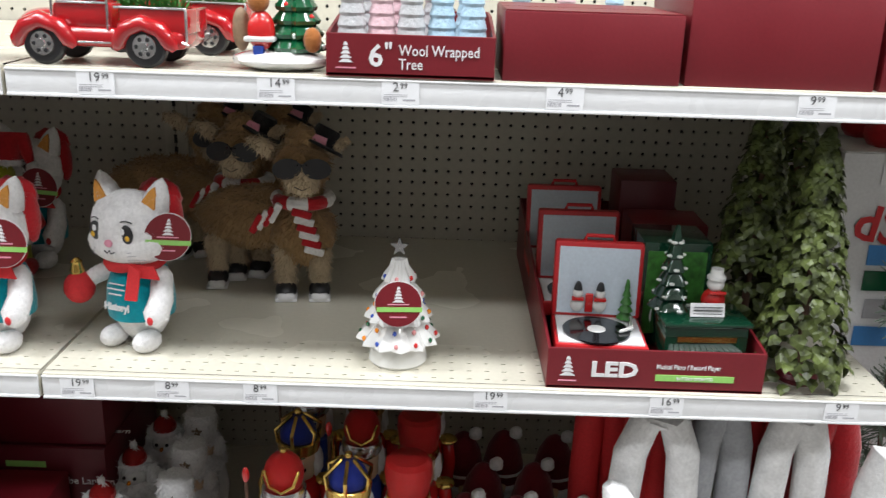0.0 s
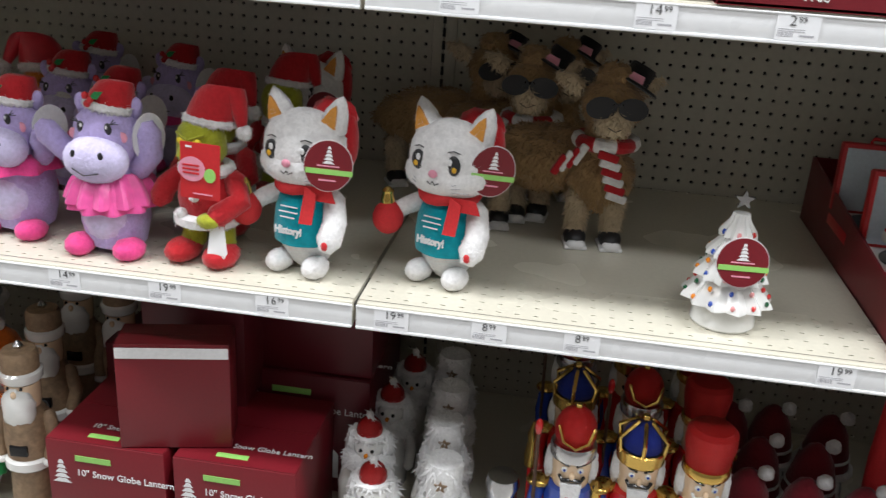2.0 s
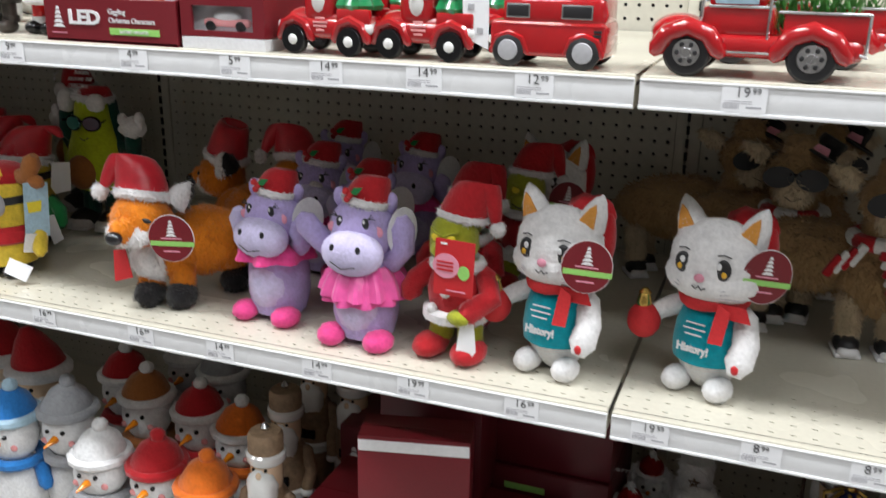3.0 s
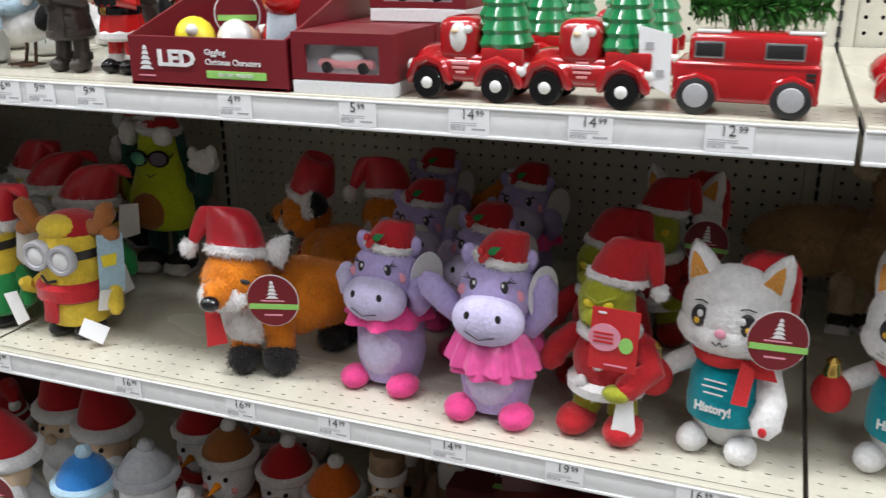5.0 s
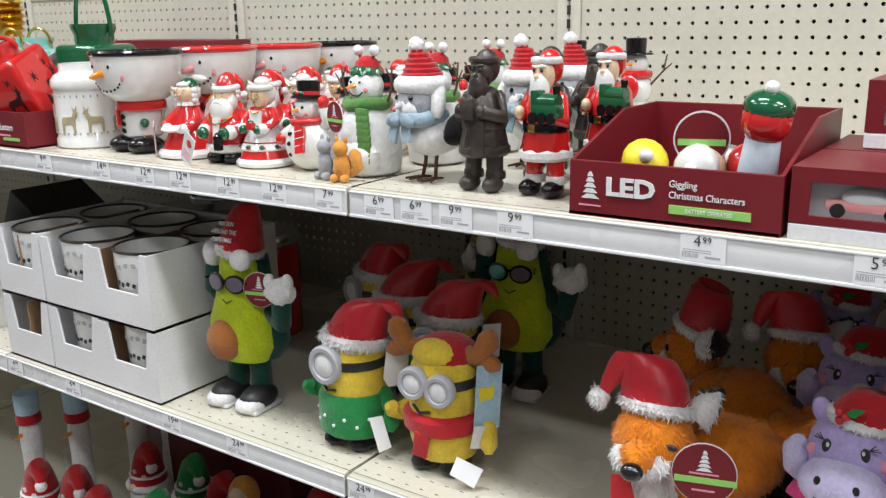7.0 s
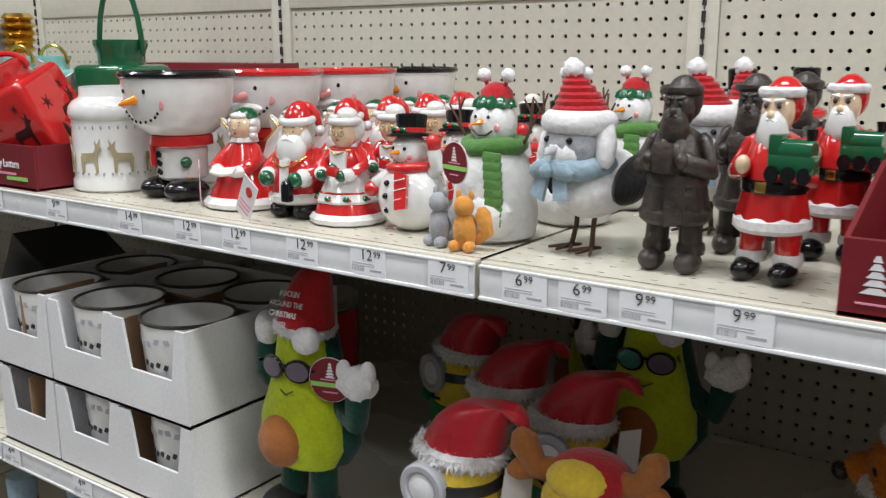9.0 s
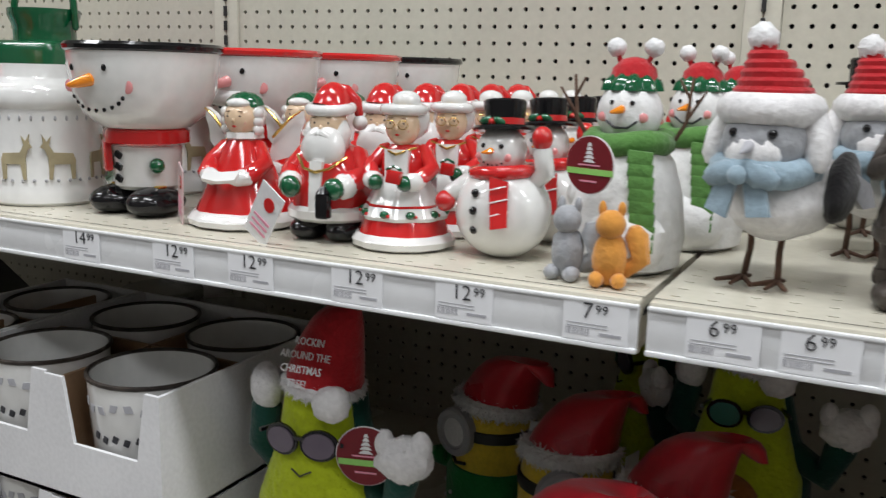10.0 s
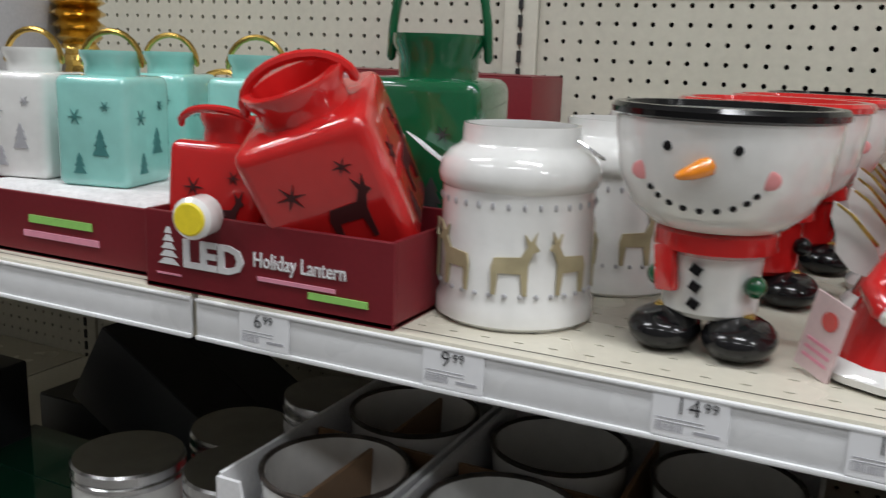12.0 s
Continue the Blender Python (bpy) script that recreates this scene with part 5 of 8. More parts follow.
def toy_camper(at, turn=0.0):
    g = thing("toy_camper", at, "dark red metal camper van with cut-out windows", "toy van", "toy trucks", turn=turn)
    f = Form()
    f.box((0, 0, 0.034), (0.142, 0.074, 0.042), VRED, bevel=0.006, seg=3)
    f.box((0.006, 0, 0.066), (0.126, 0.070, 0.034), VRED, bevel=0.008, seg=3)
    for x in (-0.046, 0.046):
        f.tube([(x - 0.022, -0.036, 0.018), (x - 0.016, -0.037, 0.034), (x, -0.037, 0.040), (x + 0.016, -0.037, 0.034), (x + 0.022, -0.036, 0.018)], 0.004, VRED, 8)
    f.box((0.006, -0.036, 0.050), (0.128, 0.003, 0.002), VRED)
    f.done("body", g)
    for x, w in ((-0.036, 0.026), (0.036, 0.034)):
        f = Form()
        f.box((x, -0.0345, 0.066), (w + 0.004, 0.003, 0.017), SILVER, bevel=0.001)
        f.box((x, -0.0358, 0.066), (w, 0.002, 0.013), BLACKM, bevel=0.0006)
        f.done("window", g, "dark cut-out window")
    f = Form()
    for k in range(4):
        f.box((0.062, -0.0375, 0.030 + 0.005 * k), (0.009, 0.002, 0.003), BLACKM)
    f.done("grille", g, "black vent slots")
    for x in (-0.046, 0.046):
        for s in (-1, 1):
            f = Form()
            f.lathe([(0.017, -0.005), (0.020, -0.003), (0.020, 0.003), (0.017, 0.005)], BLACKM, (x, 0.036 * s, 0.020), (90, 0, 0), seg=20)
            w = f.done("wheel", g, "black tyre")
            f = Form()
            f.lathe([(0.0125, 0.0), (0.0115, 0.002), (0.004, 0.003)], GREYC, (x, 0.041 * s, 0.020), (90 if s < 0 else -90, 0, 0), seg=18)
            f.done("hubcap", w, "grey hubcap")
    for x in (-0.034, 0.054):
        f = Form()
        f.box((x, -0.026, 0.0835), (0.034, 0.012, 0.004), GWHITE, bevel=0.0018)
        f.done("snow", g, "white painted snow")
    needles(g, (0.004, 0.01, 0.106), 0.068, 0.036, 700, 4)
    return g


toy_camper((-0.112, 0.048, UP), -2)


TREEG = mat("tree_glaze", (0.010, 0.235, 0.075), 0.15, coat=0.7)


def santa_truck(at, turn=0.0):
    g = thing("ceramic_truck", at, "red ceramic truck carrying a green tree with a star", "ceramic truck", "ceramic tree trucks", turn=turn)
    f = Form()
    f.box((0, 0, 0.034), (0.128, 0.062, 0.028), VRED, bevel=0.010, seg=3)
    f.ball((-0.046, 0, 0.040), (0.026, 0.030, 0.020), VRED, seg=18, rings=10)
    f.box((-0.010, 0, 0.066), (0.050, 0.058, 0.052), VRED, bevel=0.014, seg=4)
    f.box((0.0, 0, 0.042), (0.118, 0.054, 0.022), VRED, bevel=0.008, seg=3)
    f.box((0.044, -0.026, 0.050), (0.050, 0.008, 0.020), VRED, bevel=0.003)
    f.box((0.044, 0.026, 0.050), (0.050, 0.008, 0.020), VRED, bevel=0.003)
    f.ball((-0.068, -0.020, 0.036), (0.008, 0.008, 0.008), GWHITE, seg=10, rings=8)
    f.ball((0.064, -0.024, 0.036), (0.008, 0.008, 0.008), GWHITE, seg=10, rings=8)
    for k, w in enumerate((0.012, 0.020, 0.022, 0.014)):
        f.box((-0.004, -0.0312, 0.032 + 0.005 * k), (w, 0.002, 0.003), GPINK, bevel=0.0006)
    for x in (-0.044, 0.040):
        f.tube([(x - 0.024, -0.028, 0.022), (x - 0.016, -0.029, 0.040), (x, -0.029, 0.046), (x + 0.016, -0.029, 0.040), (x + 0.024, -0.028, 0.022)], 0.0065, VRED, 8)
    for x in (-0.044, 0.040):
        f.lathe([(0.017, -0.006), (0.019, -0.003), (0.019, 0.003), (0.017, 0.006)], GBLACK, (x, -0.030, 0.019), (90, 0, 0), seg=20)
        f.lathe([(0.017, -0.006), (0.019, -0.003), (0.019, 0.003), (0.017, 0.006)], GBLACK, (x, 0.030, 0.019), (90, 0, 0), seg=20)
        f.ball((x, -0.036, 0.019), (0.007, 0.003, 0.007), GWHITE, seg=12, rings=6)
    f.ball((-0.008, -0.027, 0.070), (0.011, 0.006, 0.017), GWHITE, seg=14, rings=8)
    f.ball((0.004, -0.028, 0.079), (0.005, 0.004, 0.005), GWHITE, seg=10, rings=6)
    f.ball((-0.011, -0.032, 0.077), (0.005, 0.003, 0.003), GSKIN, seg=12, rings=6)
    f.done("truck", g)
    f = Form()
    for k in range(5):
        f.lathe([(0.028 - 0.0026 * k, 0), (0.031 - 0.0026 * k, 0.006), (0.026 - 0.0026 * k, 0.016)], TREEG, (0.036, 0.0, 0.058 + 0.0145 * k), seg=24, wave=0.12, waves=8)
    f.done("tree", g, "glossy green ceramic tree")
    f = Form()
    pts = [((0.016 if j % 2 == 0 else 0.007) * math.sin(math.pi * j / 5), (0.016 if j % 2 == 0 else 0.007) * math.cos(math.pi * j / 5)) for j in range(10)]
    f.plate(pts, 0.008, mat("yellow_glaze", (0.85, 0.62, 0.02), 0.15, coat=0.7), (0.036, 0, 0.144))
    f.done("star", g, "yellow star")
    return g


trk = santa_truck((-0.410, 0.045, UP), -4)
for x, y in ((-0.273, 0.046), (-0.400, 0.19), (-0.265, 0.20), (-0.395, 0.33)):
    copy_thing(trk, pose(x, y, UP, 0, 0, -3))
f = Form()
f.plate([(-0.018, 0.036), (0.016, 0.028), (0.017, -0.034), (-0.015, -0.020)], 0.0015, PAPER)
f.box((-0.006, -0.0012, 0.016), (0.008, 0.001, 0.007), GREYC)
f.box((0.006, -0.0012, -0.012), (0.008, 0.001, 0.007), GREYC)
tagp = tagged(f.done("paper_tag", smooth=False), "white folded paper tag leaning on the truck", "tag")
tagp.matrix_world = pose(-0.203, 0.016, UP + 0.052, 0, 0, 0)


def snow_scene(at):
    g = thing("tree_figurine", at, "ceramic tree with a bear and gifts on snow", "figurine")
    f = Form()
    f.ball((0, 0, 0.012), (0.064, 0.045, 0.014), GWHITE, seg=26, rings=10, lump=0.12)
    f.done("snow_base", g, "white snow base")
    f = Form()
    for k in range(7):
        f.lathe([(0.034 - 0.0036 * k, 0), (0.036 - 0.0036 * k, 0.005), (0.020 - 0.002 * k, 0.022)], GGREEN, (0.020, 0.006, 0.024 + 0.017 * k), seg=22, wave=0.14, waves=8)
    for k in range(16):
        f.ball((0.020 + (0.034 - 0.0018 * k) * math.cos(2.4 * k), 0.006 + (0.034 - 0.0018 * k) * math.sin(2.4 * k), 0.030 + 0.0075 * k), 0.004, GRED if k % 2 else GWHITE, seg=8, rings=6)
    f.done("tree", g, "glossy green tree with red balls")
    f = Form()
    f.ball((-0.022, -0.016, 0.050), (0.018, 0.016, 0.026), GRED, seg=16, rings=10)
    f.box((-0.022, -0.018, 0.040), (0.040, 0.032, 0.007), GWHITE, bevel=0.003)
    f.ball((-0.024, -0.018, 0.086), (0.014, 0.013, 0.014), BROWNP, seg=14, rings=10)
    f.lathe([(0.013, 0), (0.010, 0.008), (0.002, 0.016)], GGREEN, (-0.022, -0.016, 0.096), seg=12)
    f.box((-0.024, -0.024, 0.026), (0.014, 0.012, 0.012), GBLUE, bevel=0.002)
    f.ball((0.044, -0.020, 0.040), (0.012, 0.011, 0.016), BROWNP, seg=12, rings=8)
    f.ball((-0.050, -0.004, 0.050), (0.012, 0.010, 0.028), WOODT, seg=12, rings=8)
    f.done("bear", g, "brown bear in a red coat")
    return g


snow_scene((0.346, 0.045, UP))


def wool_words(f, w, hf):
    f.text("6", hf * 0.72, WHITEC, (0.25 * w, -0.0008, hf * 0.26), bold=0.02)
    f.text('"', hf * 0.55, WHITEC, (0.345 * w, -0.0008, hf * 0.42), bold=0.02)
    f.text("Wool Wrapped", hf * 0.36, WHITEC, (0.43 * w, -0.0008, hf * 0.52), squeeze=0.82)
    f.text("Tree", hf * 0.36, WHITEC, (0.43 * w, -0.0008, hf * 0.20), squeeze=0.82)


printed_tray("display_tray", (0.411, -0.004, UP), 0.212, 0.26, 0.053, 0.07, "burgundy card tray of wool-wrapped trees", wool_words)


def wool_tree(at, m, label):
    f = Form()
    for k in range(9):
        f.lathe([(0.022 - 0.0018 * k, 0), (0.024 - 0.0018 * k, 0.005), (0.020 - 0.0018 * k, 0.018)], m, (0, 0, 0.005 + 0.0155 * k), seg=18, wave=0.05, waves=9)
    f.lathe([(0.015, 0), (0.015, 0.006)], WOODT, seg=14)
    ob = tagged(f.done("wool_tree"), label, "wool tree", "wool-wrapped trees")
    ob.matrix_world = pose(*at)
    return ob


GREYW, PINKW = plush("grey_wool", (0.50, 0.51, 0.52)), plush("pink_wool", (0.72, 0.50, 0.54))
for k, (x, y) in enumerate(((0.440, 0.03), (0.478, 0.035), (0.516, 0.03), (0.555, 0.035), (0.594, 0.03), (0.45, 0.09), (0.50, 0.09), (0.545, 0.095), (0.59, 0.09))):
    m, word = ((GREYW, "grey"), (PINKW, "pink"), (GREYW, "grey"), (PALEB, "pale blue"), (PALEB, "pale blue"))[k % 5]
    wool_tree((x, y, UP + 0.0045), m, "small %s wool-wrapped tree in a card tray" % word)
for x, m, word in ((0.675, PALEB, "pale blue"), (0.745, PINKW, "pink"), (0.82, PALEB, "pale blue")):
    wool_tree((x, 0.30, UP), m, "small %s wool-wrapped tree behind the boxes" % word)
carton((0.745, 0.105, UP), (0.224, 0.21, 0.086), 0, BURG, "plain burgundy carton on the shelf", "burgundy cartons")
carton((0.985, 0.115, UP), (0.240, 0.22, 0.114), 0, BURG, "larger plain burgundy carton on the shelf", "burgundy cartons")
carton((1.24, 0.125, UP), (0.250, 0.23, 0.114), 0, BURG, "larger plain burgundy carton on the shelf", "burgundy cartons")


# lighted character tray and the toy car boxes
def led_small(f, w, hf):
    f.text("LED", hf * 0.44, WHITEC, (0.19 * w, -0.0008, hf * 0.42), squeeze=1.2, thick=0.0009, bold=0.035)
    f.text("Giggling", hf * 0.17, WHITEC, (0.50 * w, -0.0008, hf * 0.66), squeeze=0.9)
    f.text("Christmas Characters", hf * 0.17, WHITEC, (0.50 * w, -0.0008, hf * 0.47), squeeze=0.85)
    f.box((0.69 * w, -0.0008, hf * 0.28), (0.37 * w, 0.0014, hf * 0.15), LIMEC, bevel=0.0004)
    f.text("BATTERY OPERATED", hf * 0.10, WHITEC, (0.69 * w, -0.0018, hf * 0.245), squeeze=0.85, align="CENTER")


printed_tray("display_tray", (-0.862, 0.002, UP), 0.230, 0.25, 0.062, 0.105, "burgundy card tray of lighted toy characters", led_small, slope=0.55)


def lying_doll(at, rot, c1, c2, label, skin=None):
    f = Form()
    f.ball((0, 0, 0), (0.026, 0.024, 0.026), skin or GSKIN, seg=18, rings=12)
    f.ball((0, 0.002, 0.014), (0.027, 0.025, 0.018), c1, seg=16, rings=8)
    f.tube([(0, 0, -0.02), (0, 0, -0.08)], 0.018, c2, 12, 0.022)
    f.ball((0, 0, 0.034), 0.008, GWHITE, seg=10, rings=8)
    ob = tagged(f.done("toy_doll"), label, "toy", "lighted toys")
    ob.matrix_world = pose(*at, *rot)
    return ob


lying_doll((-0.800, 0.060, UP + 0.050), (50, 40, 0), YELC, GGREEN, "plastic toy with a yellow cap lying in a tray")
lying_doll((-0.735, 0.070, UP + 0.052), (84, -50, 0), GWHITE, GWHITE, "white plastic toy lying in a tray")
lying_doll((-0.690, 0.100, UP + 0.050), (70, 20, 0), GRED, GORANGE, "red and yellow plastic toy lying in a tray")
lying_doll((-0.668, 0.060, UP + 0.108), (8, 8, 0), GGREEN, SKYC, "pale blue and red plastic toy standing in a tray", GRED)
f = Form()
f.disc((0, 0, 0), 0.030, 0.0014, WHITEC)
f.disc((0, -0.001, 0), 0.028, 0.0012, BURG)
f.box((0, -0.002, -0.004), (0.05, 0.0008, 0.007), LIMEC)
tg = tagged(f.done("card_tag", smooth=False), "round burgundy card tag lying on the toys", "tag")
tg.matrix_world = pose(-0.735, 0.062, UP + 0.085, 0, 0, 18)


def car_box(at, w, h, d):
    g = thing("toy_car_box", at, "burgundy window box holding a pink toy car", "toy box", "toy car boxes")
    f = Form()
    f.box((w / 2, d / 2, 0.008), (w, d, 0.016), WHITEC, bevel=0.001)
    f.done("white_base", g, "white card base", smooth=False)
    f = Form()
    z0, z1, a, b = 0.017, h, 0.018, w - 0.018
    lo, hi = z0 + 0.008, h - 0.014
    for c, s in (((w / 2, 0.002, (z0 + lo) / 2), (w, 0.004, lo - z0)), ((w / 2, 0.002, (hi + z1) / 2), (w, 0.004, z1 - hi)), ((a / 2, 0.002, (lo + hi) / 2), (a, 0.004, hi - lo)), (((b + w) / 2, 0.002, (lo + hi) / 2), (w - b, 0.004, hi - lo)),
                 ((w / 2, d - 0.002, (z0 + z1) / 2), (w, 0.004, z1 - z0)), ((0.002, d / 2, (z0 + z1) / 2), (0.004, d - 0.008, z1 - z0)), ((w - 0.002, d / 2, (z0 + z1) / 2), (0.004, d - 0.008, z1 - z0)), ((w / 2, d / 2, h - 0.002), (w - 0.008, d - 0.008, 0.004))):
        f.box(c, s, BURG)
    f.done("box", g, smooth=False)
    f = Form()
    f.box((w / 2, 0.005, (lo + hi) / 2), (b - a, 0.0008, hi - lo), CLEAR)
    pane = f.done("window", g, "clear plastic window", smooth=False)
    pane.visible_shadow = False
    f = Form()
    f.box((w / 2, 0.022, (lo + hi) / 2), (w - 0.012, 0.002, hi - lo + 0.02), WHITEC)
    f.done("backing", g, "white card backing", smooth=False)
    f = Form()
    f.box((w / 2, 0.0145, lo + 0.010), (w * 0.56, 0.011, 0.012), GPINK, bevel=0.005)
    f.ball((w / 2, 0.0145, lo + 0.018), (w * 0.17, 0.005, 0.010), GWHITE, seg=16, rings=8)
    for x in (-0.18, 0.18):
        f.lathe([(0.007, -0.003), (0.007, 0.003)], GBLACK, (w / 2 + x * w, 0.010, lo + 0.006), (90, 0, 0), seg=12)
    f.done("toy_car", g, "pink toy car")
    return g


car_box((-0.626, 0.004, UP), 0.132, 0.072, 0.13)
car_box((-0.626, 0.140, UP), 0.132, 0.072, 0.13)
car_box((-0.590, 0.150, UP + 0.073), 0.132, 0.072, 0.12)


# figures: each is one plain mesh
def figure(name, at, turn, label, build, group, category="figurine"):
    f = Form()
    build(f)
    ob = tagged(f.done(name), label, category, group)
    ob.matrix_world = pose(*at, 0, 0, turn)
    return ob


def row(ob, spots, turn=0.0):
    for x, y in spots:
        copy_thing(ob, pose(x, y, UP, 0, 0, turn + random.uniform(-4, 4)))


GBLUSH = glazed("blush_glaze", (0.78, 0.44, 0.34))


def face(f, c, r, skin, eyes=True, smile=True):
    f.ball(c, r, skin, seg=18, rings=12)
    if eyes:
        for s in (-1, 1):
            x = c[0] + 0.38 * r[0] * s
            z = c[2] + 0.12 * r[2]
            f.ball((x, on(c, r, x, z), z), (r[0] * 0.060, r[1] * 0.03, r[2] * 0.052), INK, seg=8, rings=6)
            f.tube([(x - 0.12 * r[0], on(c, r, x, z + 0.26 * r[2]) - 0.0004, z + 0.24 * r[2]), (x + 0.12 * r[0], on(c, r, x, z + 0.26 * r[2]) - 0.0004, z + 0.26 * r[2])], 0.0006, WOODT, 5)
            x = c[0] + 0.55 * r[0] * s
            z = c[2] - 0.22 * r[2]
            f.ball((x, on(c, r, x, z) + 0.0008, z), (r[0] * 0.12, r[1] * 0.02, r[2] * 0.09), GBLUSH, seg=8, rings=6)


def mouth(f, c, r):
    """A small red mouth and a nose."""
    z = c[2] - 0.42 * r[2]
    f.ball((c[0], on(c, r, c[0], z), z), (r[0] * 0.14, r[1] * 0.04, r[2] * 0.06), GRED, seg=8, rings=5)
    z = c[2] - 0.10 * r[2]
    f.ball((c[0], on(c, r, c[0], z), z), (r[0] * 0.11, r[1] * 0.14, r[2] * 0.12), GSKIN, seg=8, rings=6)


def angel(f):
    f.lathe([(0.044, 0), (0.050, 0.003), (0.051, 0.008), (0.047, 0.014), (0.043, 0.016)], GWHITE, seg=60, wave=0.014, waves=12)
    f.lathe([(0.045, 0.011), (0.041, 0.022), (0.034, 0.040), (0.025, 0.060), (0.019, 0.074), (0.013, 0.086)], GRED, seg=48, wave=0.008, waves=5)
    f.lathe([(0.012, 0.082), (0.017, 0.085), (0.016, 0.090), (0.010, 0.092)], GWHITE, seg=30, wave=0.08, waves=8)
    for s in (-1, 1):
        f.tube([(0.016 * s, -0.002, 0.078), (0.026 * s, -0.012, 0.062), (0.020 * s, -0.030, 0.052)], 0.0065, GRED, 10, 0.009)
        f.tube([(0.019 * s, -0.030, 0.051), (0.010 * s, -0.037, 0.049)], 0.0085, GWHITE, 10, 0.0075)
        f.plate([(0, -0.016), (0.008 * s, 0.012), (0.024 * s, 0.030), (0.034 * s, 0.036), (0.035 * s, 0.026), (0.031 * s, 0.014), (0.030 * s, 0.002), (0.020 * s, -0.010)][::s], 0.005, GWHITE, (0.015 * s, 0.014, 0.076), (0, 0, 14 * s))
        f.tube([(0.023 * s, 0.0105, 0.086), (0.038 * s, 0.0135, 0.104), (0.047 * s, 0.0150, 0.111)], 0.0016, GOLD, 6, 0.0010)
    f.plate([(-0.016, -0.006), (0, -0.009), (0.016, -0.006), (0.016, 0.006), (0, 0.003), (-0.016, 0.006)], 0.004, GWHITE, (0, -0.043, 0.052), (-50, 0, 0))
    c, r = (0, -0.004, 0.104), (0.0155, 0.0155, 0.018)
    face(f, c, r, GSKIN)
    mouth(f, c, r)
    f.ball((0, 0.004, 0.106), (0.0185, 0.0155, 0.019), GWHITE, seg=18, rings=12, lump=0.10)
    for s in (-1, 1):
        for k in range(3):
            f.ball((0.0155 * s, -0.003, 0.109 - 0.008 * k), (0.0048, 0.007, 0.006), GWHITE, seg=10, rings=8)
    f.ball((0, -0.010, 0.118), (0.011, 0.008, 0.005), GWHITE, seg=12, rings=8)
    f.lathe([(0.0165, 0), (0.0150, 0.006), (0.009, 0.011), (0.001, 0.013)], GGREEN, (0, 0.003, 0.116), (8, 0, 0), seg=36, wave=0.06, waves=9)
    bmesh.ops.transform(f.bm, matrix=Matrix.Diagonal((1.10, 1.06, 1, 1)), verts=f.bm.verts[:])


def santa_ceramic(f):
    for s in (-1, 1):
        f.ball((0.017 * s, -0.012, 0.010), (0.017, 0.024, 0.012), GBLACK, seg=16, rings=8)
        f.tube([(0.016 * s, -0.002, 0.010), (0.016 * s, 0, 0.026)], 0.014, GBLACK, 12)
        f.tube([(0.026 * s, 0, 0.076), (0.036 * s, -0.010, 0.060), (0.026 * s, -0.030, 0.052)], 0.010, GRED, 12, 0.011)
        f.tube([(0.028 * s, -0.028, 0.052), (0.024 * s, -0.034, 0.051)], 0.0115, GWHITE, 12)
        f.ball((0.021 * s, -0.042, 0.050), (0.010, 0.009, 0.010), GGREEN, seg=14, rings=8)
    f.lathe([(0.030, 0.020), (0.037, 0.024), (0.037, 0.044), (0.033, 0.064), (0.026, 0.080), (0.013, 0.088)], GRED, seg=30, wave=0.015, waves=5)
    f.lathe([(0.036, 0.018), (0.040, 0.021), (0.0405, 0.028), (0.037, 0.032)], GWHITE, seg=48, wave=0.02, waves=12)
    f.plate([(-0.005, -0.026), (0.005, -0.026), (0.006, 0.020), (-0.006, 0.020)], 0.006, GWHITE, (0.0, -0.034, 0.052), (-6, 0, 0))
    f.box((0.015, -0.050, 0.036), (0.012, 0.011, 0.022), GBLACK, bevel=0.002)
    f.lathe([(0.007, 0), (0.002, 0.006)], GBLACK, (0.015, -0.050, 0.047), seg=10)
    c, r = (0, -0.008, 0.103), (0.0175, 0.0165, 0.019)
    face(f, c, r, GSKIN)
    mouth(f, c, r)
    f.ball((0, -0.019, 0.082), (0.021, 0.013, 0.022), GWHITE, seg=20, rings=12, lump=0.10)
    for s in (-1, 1):
        f.ball((0.015 * s, -0.010, 0.094), (0.007, 0.010, 0.014), GWHITE, seg=12, rings=8, lump=0.1)
        f.tube([(0.001 * s, -0.0265, 0.096), (0.008 * s, -0.0265, 0.093), (0.015 * s, -0.020, 0.096)], 0.0035, GWHITE, 8, 0.0018)
        f.tube([(0.004 * s, -0.0235, 0.113), (0.011 * s, -0.020, 0.114)], 0.0018, GWHITE, 6)
    f.tube([(0.0185 * math.cos(a * math.pi / 8), -0.004 + 0.0175 * math.sin(a * math.pi / 8), 0.1175 + 0.002 * math.sin(a * math.pi / 8)) for a in range(17)], 0.0052, GWHITE, 10)
    f.lathe([(0.0185, 0), (0.0165, 0.008), (0.0125, 0.016), (0.006, 0.021), (0.001, 0.022)], GRED, (0, -0.001, 0.119), (-8, 6, 0), seg=22)
    f.tube([(0.010, 0.004, 0.134), (0.020, 0.008, 0.124), (0.022, 0.009, 0.112)], 0.006, GRED, 10, 0.004)
    f.ball((0.023, 0.009, 0.105), 0.007, GWHITE, seg=12, rings=8)
    f.tube([(-0.024, -0.022, 0.076), (-0.012, -0.034, 0.066), (0, -0.037, 0.063), (0.012, -0.034, 0.066), (0.024, -0.022, 0.076)], 0.0013, GOLD, 6)


